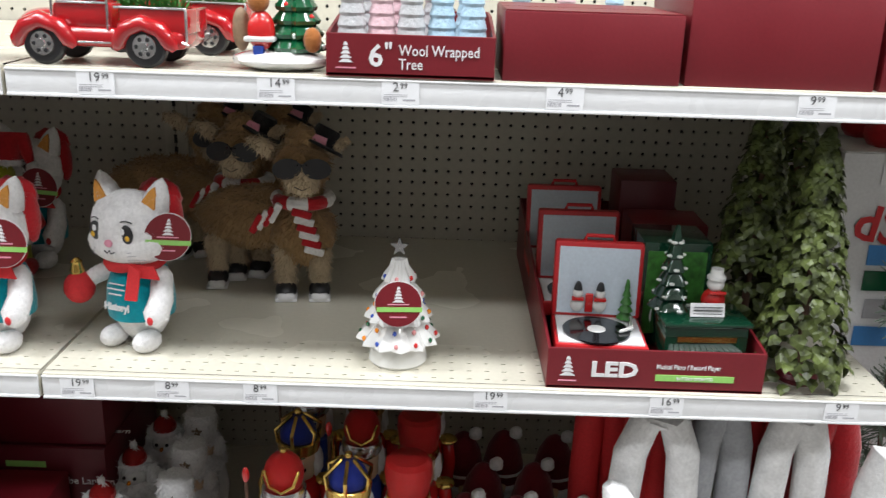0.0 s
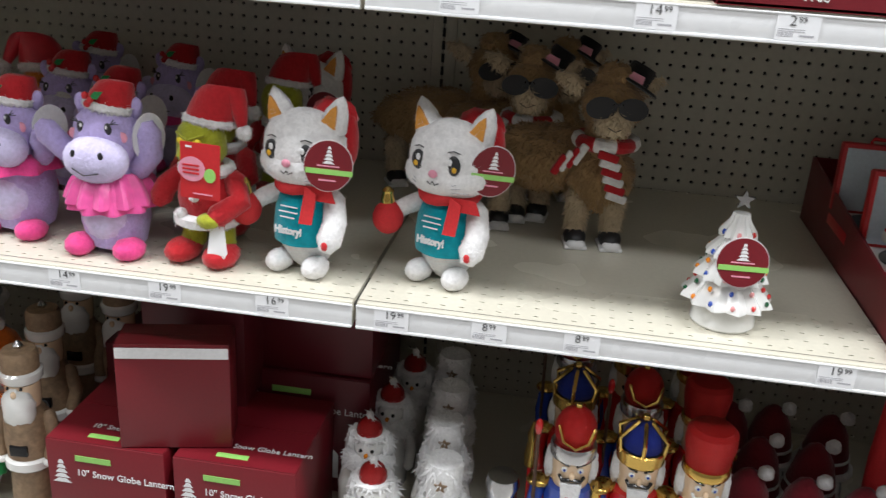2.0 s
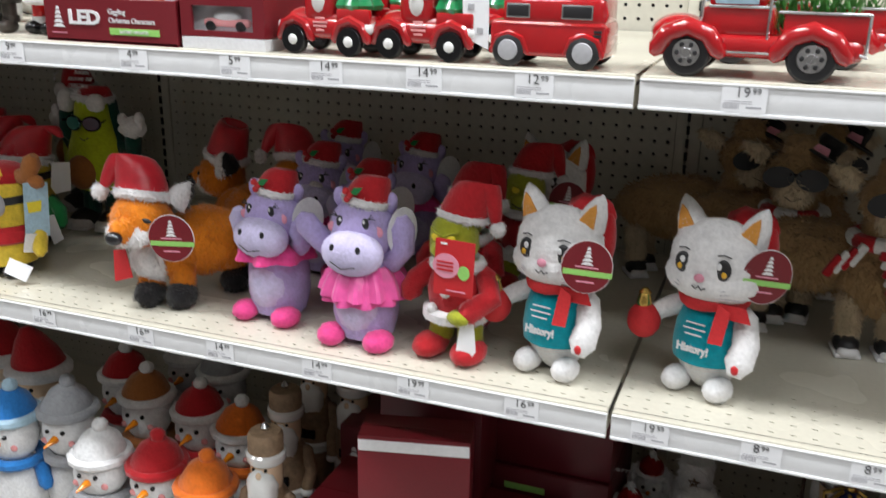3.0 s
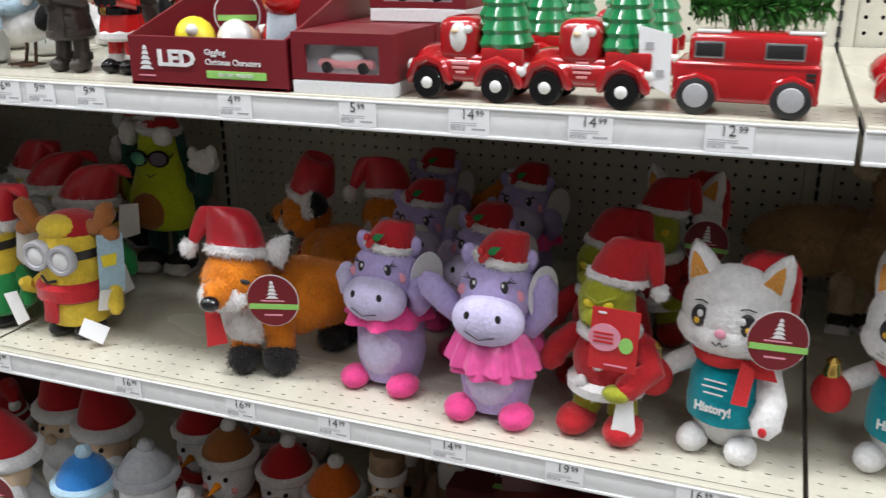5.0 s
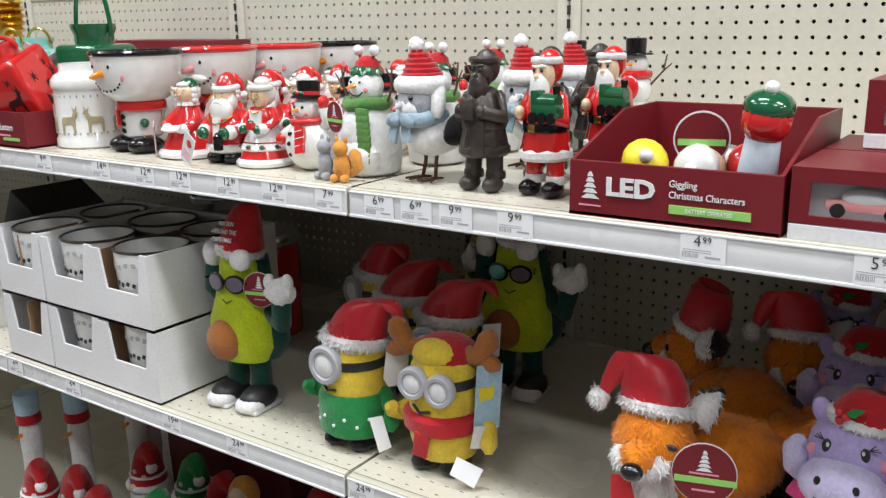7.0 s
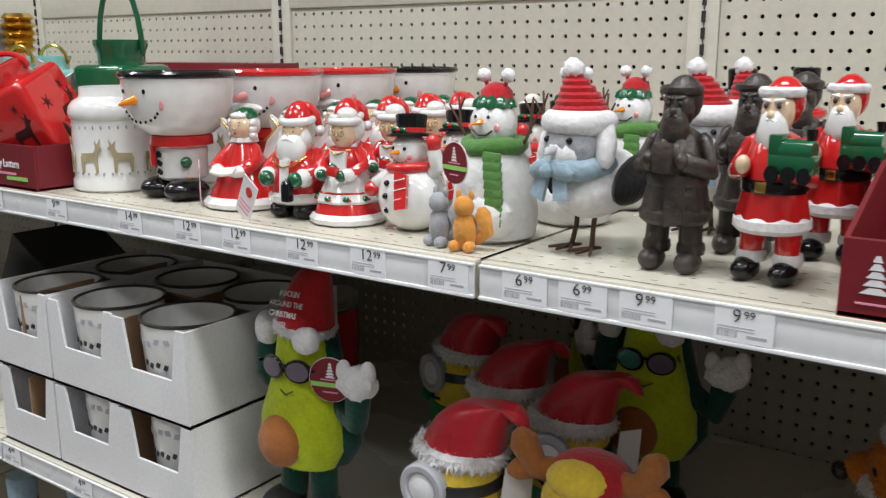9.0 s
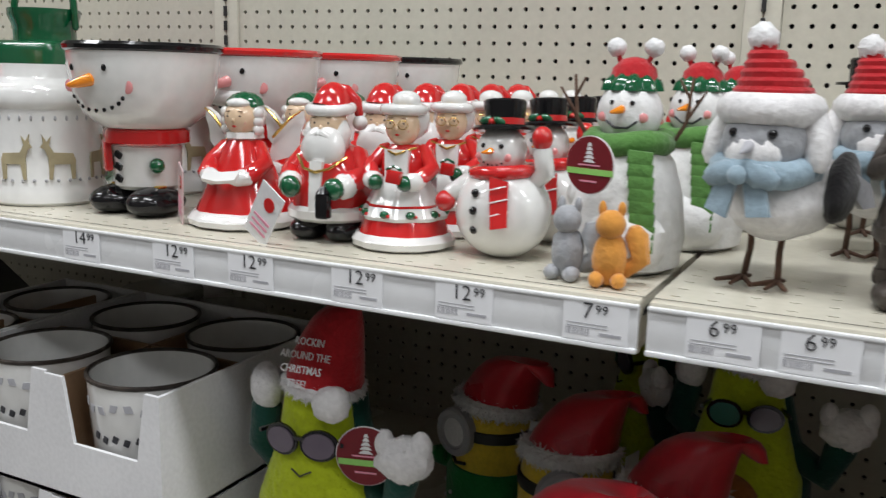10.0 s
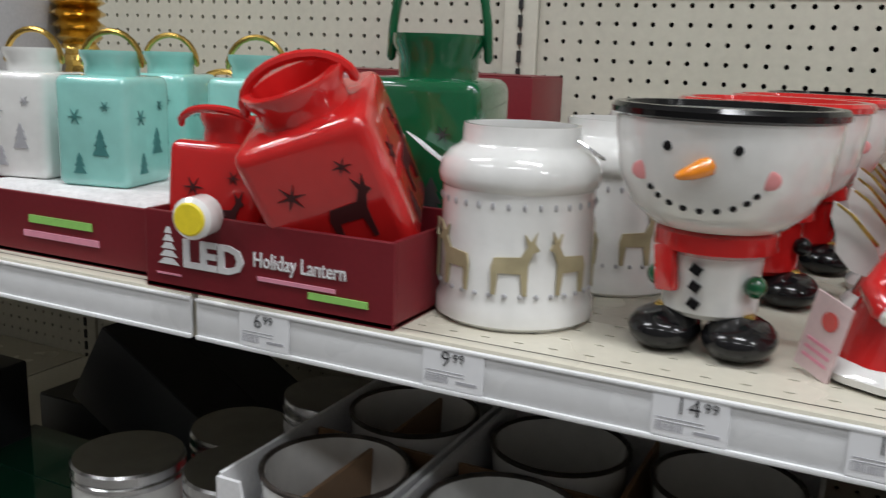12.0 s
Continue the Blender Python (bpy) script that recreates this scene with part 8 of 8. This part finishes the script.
# lantern cartons
for x, y, z, w in ((-0.190, 0.13, LOW, 0.20), (-0.405, 0.13, LOW, 0.20), (-0.15, 0.40, LOW, 0.24), (-0.42, 0.42, LOW, 0.24)):
    carton((x, y, z), (w, 0.22 if y < 0.3 else 0.28, 0.205 if y < 0.3 else 0.24), 0, BURG if y < 0.3 else BURGD, "burgundy snow globe lantern carton", "lantern cartons", word="10\" Snow Globe Lantern" if y < 0.3 else "12\" Snow Globe Lantern")
carton((-0.300, 0.075, LOW + 0.2085), (0.172, 0.07, 0.182), 14, BURG, "plain burgundy carton with a white top strip", "lantern cartons", stripe=True)
carton((-0.150, 0.40, LOW + 0.2435), (0.24, 0.26, 0.16), 0, BURGD, "dark burgundy snow globe lantern carton", "lantern cartons")
carton((-0.32, 0.24, LOW + 0.2085), (0.18, 0.12, 0.20), 0, BURGD, "dark burgundy carton behind the others", "lantern cartons")


def gnome(hat, stripes, beard=None, droop=True):
    def build(f):
        f.ball((0, 0, 0.055), (0.044, 0.040, 0.056), GREYP, seg=18, rings=12, lump=0.08)
        f.ball((0, -0.024, 0.075), (0.032, 0.022, 0.048), beard or FUR, seg=16, rings=10, lump=0.15)
        f.ball((0, -0.044, 0.112), (0.011, 0.011, 0.010), GSKIN, seg=12, rings=8)
        if droop:
            f.tube([(0, 0, 0.104), (0, 0, 0.130), (0.002, 0, 0.158), (0.010, -0.004, 0.184), (0.024, -0.010, 0.200), (0.042, -0.018, 0.198), (0.052, -0.024, 0.184)], 0.047, hat, 16, 0.012)
        else:
            f.lathe([(0.048, 0.105), (0.046, 0.115), (0.040, 0.145), (0.032, 0.18), (0.018, 0.205), (0.004, 0.215)], hat, seg=20)
        for a, h in ((3.9, 0.138), (4.7, 0.150), (5.4, 0.140)) if droop else ():
            q = 0.041 - 0.25 * (h - 0.130)
            for d in (0, 60, 120):
                f.box((q * math.cos(a), q * math.sin(a), h), (0.013, 0.0024, 0.0028), FUR, (0, d, math.degrees(a) + 90))
        f.tube([(0.047 * math.cos(a * math.pi / 7), 0.046 * math.sin(a * math.pi / 7), 0.110) for a in range(15)], 0.008, stripes, 8)
        f.tube([(0.041 * math.cos(a * math.pi / 7), 0.041 * math.sin(a * math.pi / 7), 0.136) for a in range(15)], 0.0035, stripes, 6)
        f.ball((0.055, -0.027, 0.172) if droop else (0.022, -0.006, 0.215), 0.013, FUR, seg=12, rings=8, lump=0.15)
        for s in (-1, 1):
            f.ball((0.024 * s, -0.030, 0.012), (0.018, 0.026, 0.013), hat, seg=12, rings=8)
    return build


BURGK = plush("burgundy_knit", (0.16, 0.012, 0.02))
gn = low("plush_gnome", 0.655, 0.095, 0, "burgundy knitted gnome with a white-striped hat", gnome(BURGK, FUR, None, False), "burgundy gnomes", "gnome")
again(gn, [(0.745, 0.085), (0.62, 0.20), (0.71, 0.195), (0.80, 0.19), (0.655, 0.30), (0.75, 0.305), (0.62, 0.41), (0.70, 0.42), (0.80, 0.41), (0.835, 0.09)])


def long_legs(m, w, top, front):
    def build(f):
        pts = [(-w, -0.02, 0.06), (-w * 1.02, 0, top * 0.55), (-w * 0.85, 0.0, top * 0.86), (-w * 0.4, 0.0, top), (w * 0.4, 0.0, top), (w * 0.85, 0.0, top * 0.86), (w * 1.02, 0, top * 0.55), (w, -0.02, 0.06)]
        f.tube(pts, 0.026, m, 12)
        if front:
            f.tube([(-w * 1.1, -0.05, 0.16), (-w * 0.8, -0.07, 0.30), (w * 1.1, -0.09, 0.12)], 0.022, FUR, 10)
    return build


for x, y, m, w, top, word, fr in ((0.905, 0.07, FUR, 0.048, 0.445, "white", False), (0.915, 0.16, FELTR, 0.02, 0.44, "red", False), (1.010, 0.10, GREYP, 0.030, 0.45, "grey", False), (1.085, 0.14, FELTR, 0.025, 0.45, "red", False), (1.120, 0.08, FUR, 0.034, 0.45, "white", False), (1.19, 0.12, REDP, 0.030, 0.44, "red", False), (1.26, 0.05, FUR, 0.03, 0.40, "white", False), (0.85, 0.22, FELTR, 0.025, 0.46, "red", False)):
    low("tall_gnome", x, y, 0, "long dangling %s plush gnome legs" % word, long_legs(m, w, top, fr), "long-legged gnomes", "plush toy")
low("padded_cane", 0.895, 0.025, 0, "white padded plush leg sticking out from the shelf", lambda f: f.tube([(-0.06, 0, 0.34), (-0.02, -0.01, 0.29), (0.06, -0.03, 0.20)], 0.021, FUR, 12, 0.019), "long-legged gnomes", "plush toy")


def snow_plush(hat, brim, extra, h=0.26):
    def build(f):
        f.ball((0, 0, h * 0.24), (0.056, 0.048, h * 0.25), FUR, seg=20, rings=12, lump=0.06)
        c, r = (0, -0.004, h * 0.62), (0.050, 0.044, h * 0.18)
        f.ball(c, r, FUR, seg=20, rings=12)
        for s in (-1, 1):
            f.ball((0.016 * s, on(c, r, 0.016 * s, h * 0.65), h * 0.65), 0.0045, GBLACK, seg=10, rings=8)
            f.ball((0.028 * s, on(c, r, 0.028 * s, h * 0.58), h * 0.58), (0.008, 0.003, 0.007), GPINK, seg=10, rings=6)
            f.tube([(0.050 * s, 0, h * 0.42), (0.068 * s, -0.014, h * 0.33)], 0.014, extra, 10)
        f.tube([(0, on(c, r, 0, h * 0.61) + 0.002, h * 0.61), (-0.004, on(c, r, 0, h * 0.61) - 0.026, h * 0.60)], 0.008, GORANGE, 10, 0.002)
        f.tube([(0.046 * math.cos(a * math.pi / 7), 0.042 * math.sin(a * math.pi / 7), h * 0.46) for a in range(15)], 0.011, extra, 8)
        f.lathe([(0.050, 0), (0.046, 0.016), (0.034, 0.040), (0.014, 0.056)], hat, (0, 0, h * 0.72), (0, 6, 0), seg=20)
        f.tube([(0.050 * math.cos(a * math.pi / 7), 0.047 * math.sin(a * math.pi / 7), h * 0.73) for a in range(15)], 0.010, brim, 8)
        f.ball((0.006, 0, h * 0.72 + 0.062), 0.014, brim, seg=12, rings=8, lump=0.2)
    return build


ORK = plush("orange_knit", (0.75, 0.17, 0.02))
low("plush_snowman", -0.705, 0.085, 6, "plush snowman with an orange hat and green mittens", snow_plush(ORK, ORK, GREENK, 0.255), "plush snowmen", "plush toy")
low("plush_snowman", -0.815, 0.095, 6, "plush snowman with a red knitted hat", snow_plush(REDP, REDP, FUR, 0.27), "plush snowmen", "plush toy")
low("plush_snowman", -0.925, 0.075, 8, "plush snowman with a white hat and orange nose", snow_plush(FUR, FUR, GREYP, 0.28), "plush snowmen", "plush toy")
low("plush_snowman", -1.035, 0.12, 8, "plush snowman with a grey hat and scarf", snow_plush(GREYP, GREYP, GREYP, 0.345), "plush snowmen", "plush toy")
low("plush_snowman", -1.130, 0.075, 8, "plush snowman with a blue striped knitted hat", snow_plush(BLUEK, PALEB, BLUEK, 0.335), "plush snowmen", "plush toy")
for x, y, hh, m in ((-0.95, 0.24, 0.33, BROWNP), (-0.84, 0.26, 0.30, REDP), (-0.74, 0.25, 0.28, ORK), (-0.88, 0.40, 0.32, GREYP), (-1.05, 0.30, 0.33, REDP), (-1.0, 0.45, 0.31, FUR)):
    low("plush_snowman", x, y, 6, "plush snowman standing behind the front row", snow_plush(m, FUR, m, hh), "plush snowmen", "plush toy")


def wood_santa(f):
    f.lathe([(0.040, 0), (0.042, 0.006), (0.042, 0.018), (0.038, 0.022)], GWHITE, seg=22)
    f.lathe([(0.038, 0.020), (0.034, 0.10), (0.038, 0.16), (0.036, 0.20), (0.022, 0.225)], WOODT, seg=22)
    f.lathe([(0.037, 0.105), (0.042, 0.110), (0.042, 0.124), (0.038, 0.128)], GWHITE, seg=22)
    f.box((0, -0.036, 0.150), (0.030, 0.008, 0.020), GBLACK, bevel=0.002)
    for s in (-1, 1):
        f.tube([(0.038 * s, 0, 0.20), (0.048 * s, -0.006, 0.16), (0.042 * s, -0.016, 0.13)], 0.012, WOODT, 10)
        f.ball((0.042 * s, -0.018, 0.122), (0.013, 0.013, 0.009), GWHITE, seg=12, rings=8)
    f.lathe([(0.026, 0.22), (0.028, 0.235), (0.028, 0.265)], GSKIN, seg=20)
    f.ball((0, -0.020, 0.222), (0.028, 0.020, 0.042), GWHITE, seg=18, rings=12, lump=0.15)
    f.ball((0, -0.030, 0.252), (0.006, 0.006, 0.007), GSKIN, seg=10, rings=6)
    for s in (-1, 1):
        f.ball((0.011 * s, -0.027, 0.262), 0.003, GBLACK, seg=8, rings=6)
        f.tube([(0.005 * s, -0.028, 0.270), (0.018 * s, -0.024, 0.274)], 0.003, GWHITE, 6)
    f.lathe([(0.031, 0.268), (0.034, 0.272), (0.034, 0.284), (0.030, 0.288)], GWHITE, seg=22)
    f.lathe([(0.030, 0.284), (0.030, 0.315), (0.026, 0.322), (0.002, 0.324)], WOODT, seg=20)
    f.lathe([(0.006, 0), (0.008, 0.006), (0.002, 0.014)], SILVER, (0, 0, 0.323), seg=12)


ws = low("santa_nutcracker", -0.578, 0.085, 6, "tan wooden santa nutcracker with a white beard", wood_santa, "wooden santas", "nutcracker")
again(ws, [(-0.625, 0.23), (-0.55, 0.36), (-0.66, 0.40)], 4)


def robed(robe, hood, skin_beard, h):
    def build(f):
        f.lathe([(0.046, 0), (0.050, 0.008), (0.044, h * 0.3), (0.040, h * 0.55), (0.026, h * 0.70), (0.014, h * 0.73)], robe, seg=22, wave=0.05, waves=7)
        for s in (-1, 1):
            f.tube([(0.034 * s, 0, h * 0.62), (0.046 * s, -0.014, h * 0.48), (0.012 * s, -0.044, h * 0.46)], 0.014, robe, 10)
        f.ball((0, -0.046, h * 0.46), 0.012, GSKIN, seg=10, rings=8)
        f.ball((0, -0.010, h * 0.84), (0.026, 0.025, 0.030), GSKIN, seg=18, rings=12)
        for s in (-1, 1):
            f.ball((0.009 * s, -0.034, h * 0.86), 0.0028, INK, seg=8, rings=6)
        f.ball((0, 0.006, h * 0.86), (0.034, 0.030, 0.038), hood, seg=18, rings=12)
        if skin_beard:
            f.ball((0, -0.022, h * 0.77), (0.022, 0.016, 0.020), BROWNP, seg=14, rings=8, lump=0.2)
    return build


low("nativity_man", -1.655, 0.105, 10, "nativity man figure in an orange-brown robe", robed(EARO, WHITEP, True, 0.245), "nativity figures")
low("nativity_lady", -1.530, 0.135, 10, "nativity lady figure in a blue robe", robed(BLUEK, WHITEP, False, 0.275), "nativity figures")
low("nativity_child", -1.555, 0.050, 10, "small nativity child figure in white", robed(WHITEP, EARO, False, 0.185), "nativity figures")
low("nativity_shepherd", -1.72, 0.235, 10, "nativity shepherd figure in a brown robe", robed(BROWNP, EARO, True, 0.25), "nativity figures")


def plush_santa_head(f):
    f.ball((0, 0, 0.10), (0.070, 0.056, 0.100), FUR, seg=22, rings=14, lump=0.12)
    f.ball((0, -0.020, 0.215), (0.052, 0.044, 0.046), GSKIN, seg=20, rings=12)
    f.ball((0, -0.036, 0.175), (0.058, 0.036, 0.050), FUR, seg=18, rings=12, lump=0.15)
    f.ball((0, -0.064, 0.208), 0.012, GSKIN, seg=12, rings=8)
    for s in (-1, 1):
        f.ball((0.020 * s, -0.058, 0.226), 0.005, GBLACK, seg=8, rings=6)
    f.tube([(0.056 * math.cos(a * math.pi / 8), -0.004 + 0.050 * math.sin(a * math.pi / 8), 0.250) for a in range(17)], 0.015, FUR, 10)
    f.lathe([(0.056, 0), (0.048, 0.030), (0.028, 0.068), (0.010, 0.090)], REDP, (0, -0.002, 0.252), (0, -14, 0), seg=20)


ps = low("plush_santa", -1.325, 0.095, 8, "plush santa with a white beard and red hat", plush_santa_head, "plush santas", "plush toy")
again(ps, [(-1.345, 0.27), (-1.22, 0.24)], 6)
g = thing("round_tag", (-1.285, 0.022, LOW), "round burgundy tag hanging on a plush santa", "tag")
hang_tag(g, (0, 0, 0.215), 0.040, (0, 0, 6))

for x, y, m, word, t in ((-1.80, 0.10, REDP, "red", 20), (-1.90, 0.15, GREENK, "dark green", 10), (-2.02, 0.09, REDP, "red", 10), (-1.71, 0.08, REDP, "red", 4), (-2.14, 0.12, REDP, "red", 0), (-2.24, 0.09, REDP, "red", 0), (-1.84, 0.28, REDP, "red", 8), (-1.62, 0.36, REDP, "red", 0), (-1.96, 0.30, GREENK, "dark green", 0), (-2.10, 0.28, REDP, "red", 0)):
    low("plush_gnome", x, y, t, "%s felt gnome with white pompoms" % word, gnome(m, FUR), "felt gnomes", "gnome")
for x, y in ((-2.16, 0.40), (-2.27, 0.22), (-2.36, 0.15), (-2.20, 0.33)):
    low("stick_snowman", x, y, 10, "slim snowman figure with a blue and red hat", lambda f: (f.lathe([(0.026, 0), (0.028, 0.02), (0.024, 0.16), (0.026, 0.22), (0.022, 0.26)], FUR, seg=18), f.lathe([(0.028, 0.25), (0.030, 0.255), (0.028, 0.275)], REDP, seg=18), f.lathe([(0.027, 0.275), (0.029, 0.32), (0.026, 0.326), (0.002, 0.328)], PALEB, seg=18), f.tube([(0, -0.024, 0.225), (0, -0.046, 0.222)], 0.005, GORANGE, 8, 0.002)), "slim snowmen")
carton((-1.98, 0.50, LOW), (0.50, 0.24, 0.24), 0, BURGD, "dark burgundy tray carton at the back", "lantern cartons")

# ---- the bay past the end of the middle shelf ----
carton((1.385, 0.42, MID - 0.30), (0.36, 0.30, 0.60), 0, WHITEC, "white printed shipping box with red lettering")
f = Form()
for k, (w, z, m) in enumerate(((0.26, 0.30, WHITEC), (0.26, 0.150, BLUEC), (0.26, 0.105, GGREEN), (0.24, 0.055, GREYC), (0.26, 0.005, BLUEC))):
    f.box((0, 0, z), (w, 0.001, 0.035 if k else 0.06), m)
f.text("dS", 0.085, REDC, (-0.165, -0.001, 0.180), (0, 8, 0), thick=0.0006, bold=0.02)
pb = tagged(f.done("printed_panel", smooth=False), "printed coloured bars on the white box", "print")
pb.matrix_world = pose(1.40, 0.268, MID - 0.02)
for k in range(8):
    f = Form()
    f.ball((0, 0, 0), (0.032, 0.028, 0.026), (REDP, FUR)[k % 2], seg=14, rings=8, lump=0.2)
    sw = tagged(f.done("wrapped_candy"), "red and white wrapped candy on the box", "candy", "wrapped candies")
    sw.matrix_world = pose(1.29 + 0.055 * (k % 4), 0.33 + 0.09 * (k // 4), MID + 0.322)


def pine_spray(x, y, z, seed):
    g = thing("pine_spray", (x, y, z), "grey-green frosted pine spray past the shelf end", "pine spray", "pine sprays")
    f = Form()
    f.tube([(0, 0, 0), (0.01, 0, 0.14), (0.0, 0, 0.27)], 0.004, TWIG, 6)
    f.done("stem", g)
    for k in range(4):
        needles(g, (0, 0, 0.05 + 0.065 * k), 0.06, 0.05, 140, seed + k, FROST, (math.cos(2.1 * k), 0.3 * math.sin(2.1 * k), 0.5), "branch")
    return g


FROST = mat("frosted_pine", (0.16, 0.22, 0.16), 0.6, vary=0.3)
pine_spray(1.285, 0.16, MID - 0.30, 31)
pine_spray(1.33, 0.20, MID - 0.10, 41)
carton((1.42, 0.30, LOW), (0.40, 0.40, 0.22), 0, BURG, "burgundy carton under the white box", "burgundy cartons")


# ---- price labels on the strips ----
def price_label(x, z, price):
    g = thing("price_label", (x, -0.0032, z - 0.0195), "white paper price label in the shelf strip", "price label", "price labels")
    f = Form()
    f.box((0, 0, 0), (0.048, 0.0006, 0.029), PAPER)
    f.done("card", g, smooth=False)
    f = Form()
    big, small = price.split(".")
    w = 0.0086 * len(big)
    f.text(big, 0.0168, INK, (-0.010, -0.0005, 0.0022), bold=-0.012)
    f.text(small, 0.0098, INK, (-0.010 + w + 0.0008, -0.0005, 0.0060), bold=-0.012)
    f.done("price", g, "black printed price", smooth=False)
    f = Form()
    rnd = random.Random(int(x * 1000))
    k = -0.021
    while k < -0.004:
        w = rnd.uniform(0.0004, 0.0012)
        f.box((k, -0.0004, -0.0080), (w, 0.0003, 0.0052), INKGREY)
        k += w + rnd.uniform(0.0005, 0.0010)
    for q in range(2):
        f.box((-0.006, -0.0004, -0.0020 - 0.0024 * q), (0.030, 0.0003, 0.0007), INKGREY)
    f.box((0.011, -0.0004, -0.0085), (0.016, 0.0003, 0.0022), INKGREY)
    tagged(f.done("barcode", g, "grey barcode and small print", smooth=False), kind="stuff")
    return g


for z, rows_ in ((MID, ((0.053, "19.99"), (0.188, "8.99"), (0.313, "8.99"), (0.640, "19.99"), (0.890, "16.99"), (1.139, "9.99"), (-0.117, "16.99"), (-0.275, "19.99"), (-0.427, "14.99"), (-0.593, "14.99"), (-0.740, "16.99"), (-0.935, "16.99"), (-1.185, "24.99"), (-1.446, "24.99"), (-1.607, "19.99"), (-1.895, "4.99"), (-2.09, "4.99"))),
                 (UP, ((0.118, "19.99"), (0.347, "14.99"), (0.505, "2.99"), (0.714, "4.99"), (1.034, "9.99"), (-0.121, "12.99"), (-0.263, "14.99"), (-0.400, "14.99"), (-0.538, "5.99"), (-0.706, "4.99"), (-0.929, "9.99"), (-1.013, "9.99"), (-1.073, "6.99"), (-1.133, "6.99"), (-1.220, "7.99"), (-1.323, "12.99"), (-1.418, "12.99"), (-1.525, "12.99"), (-1.612, "12.99"), (-1.727, "14.99"), (-1.893, "9.99"), (-2.059, "6.99")))):
    for x, price in rows_:
        price_label(x, z, price)
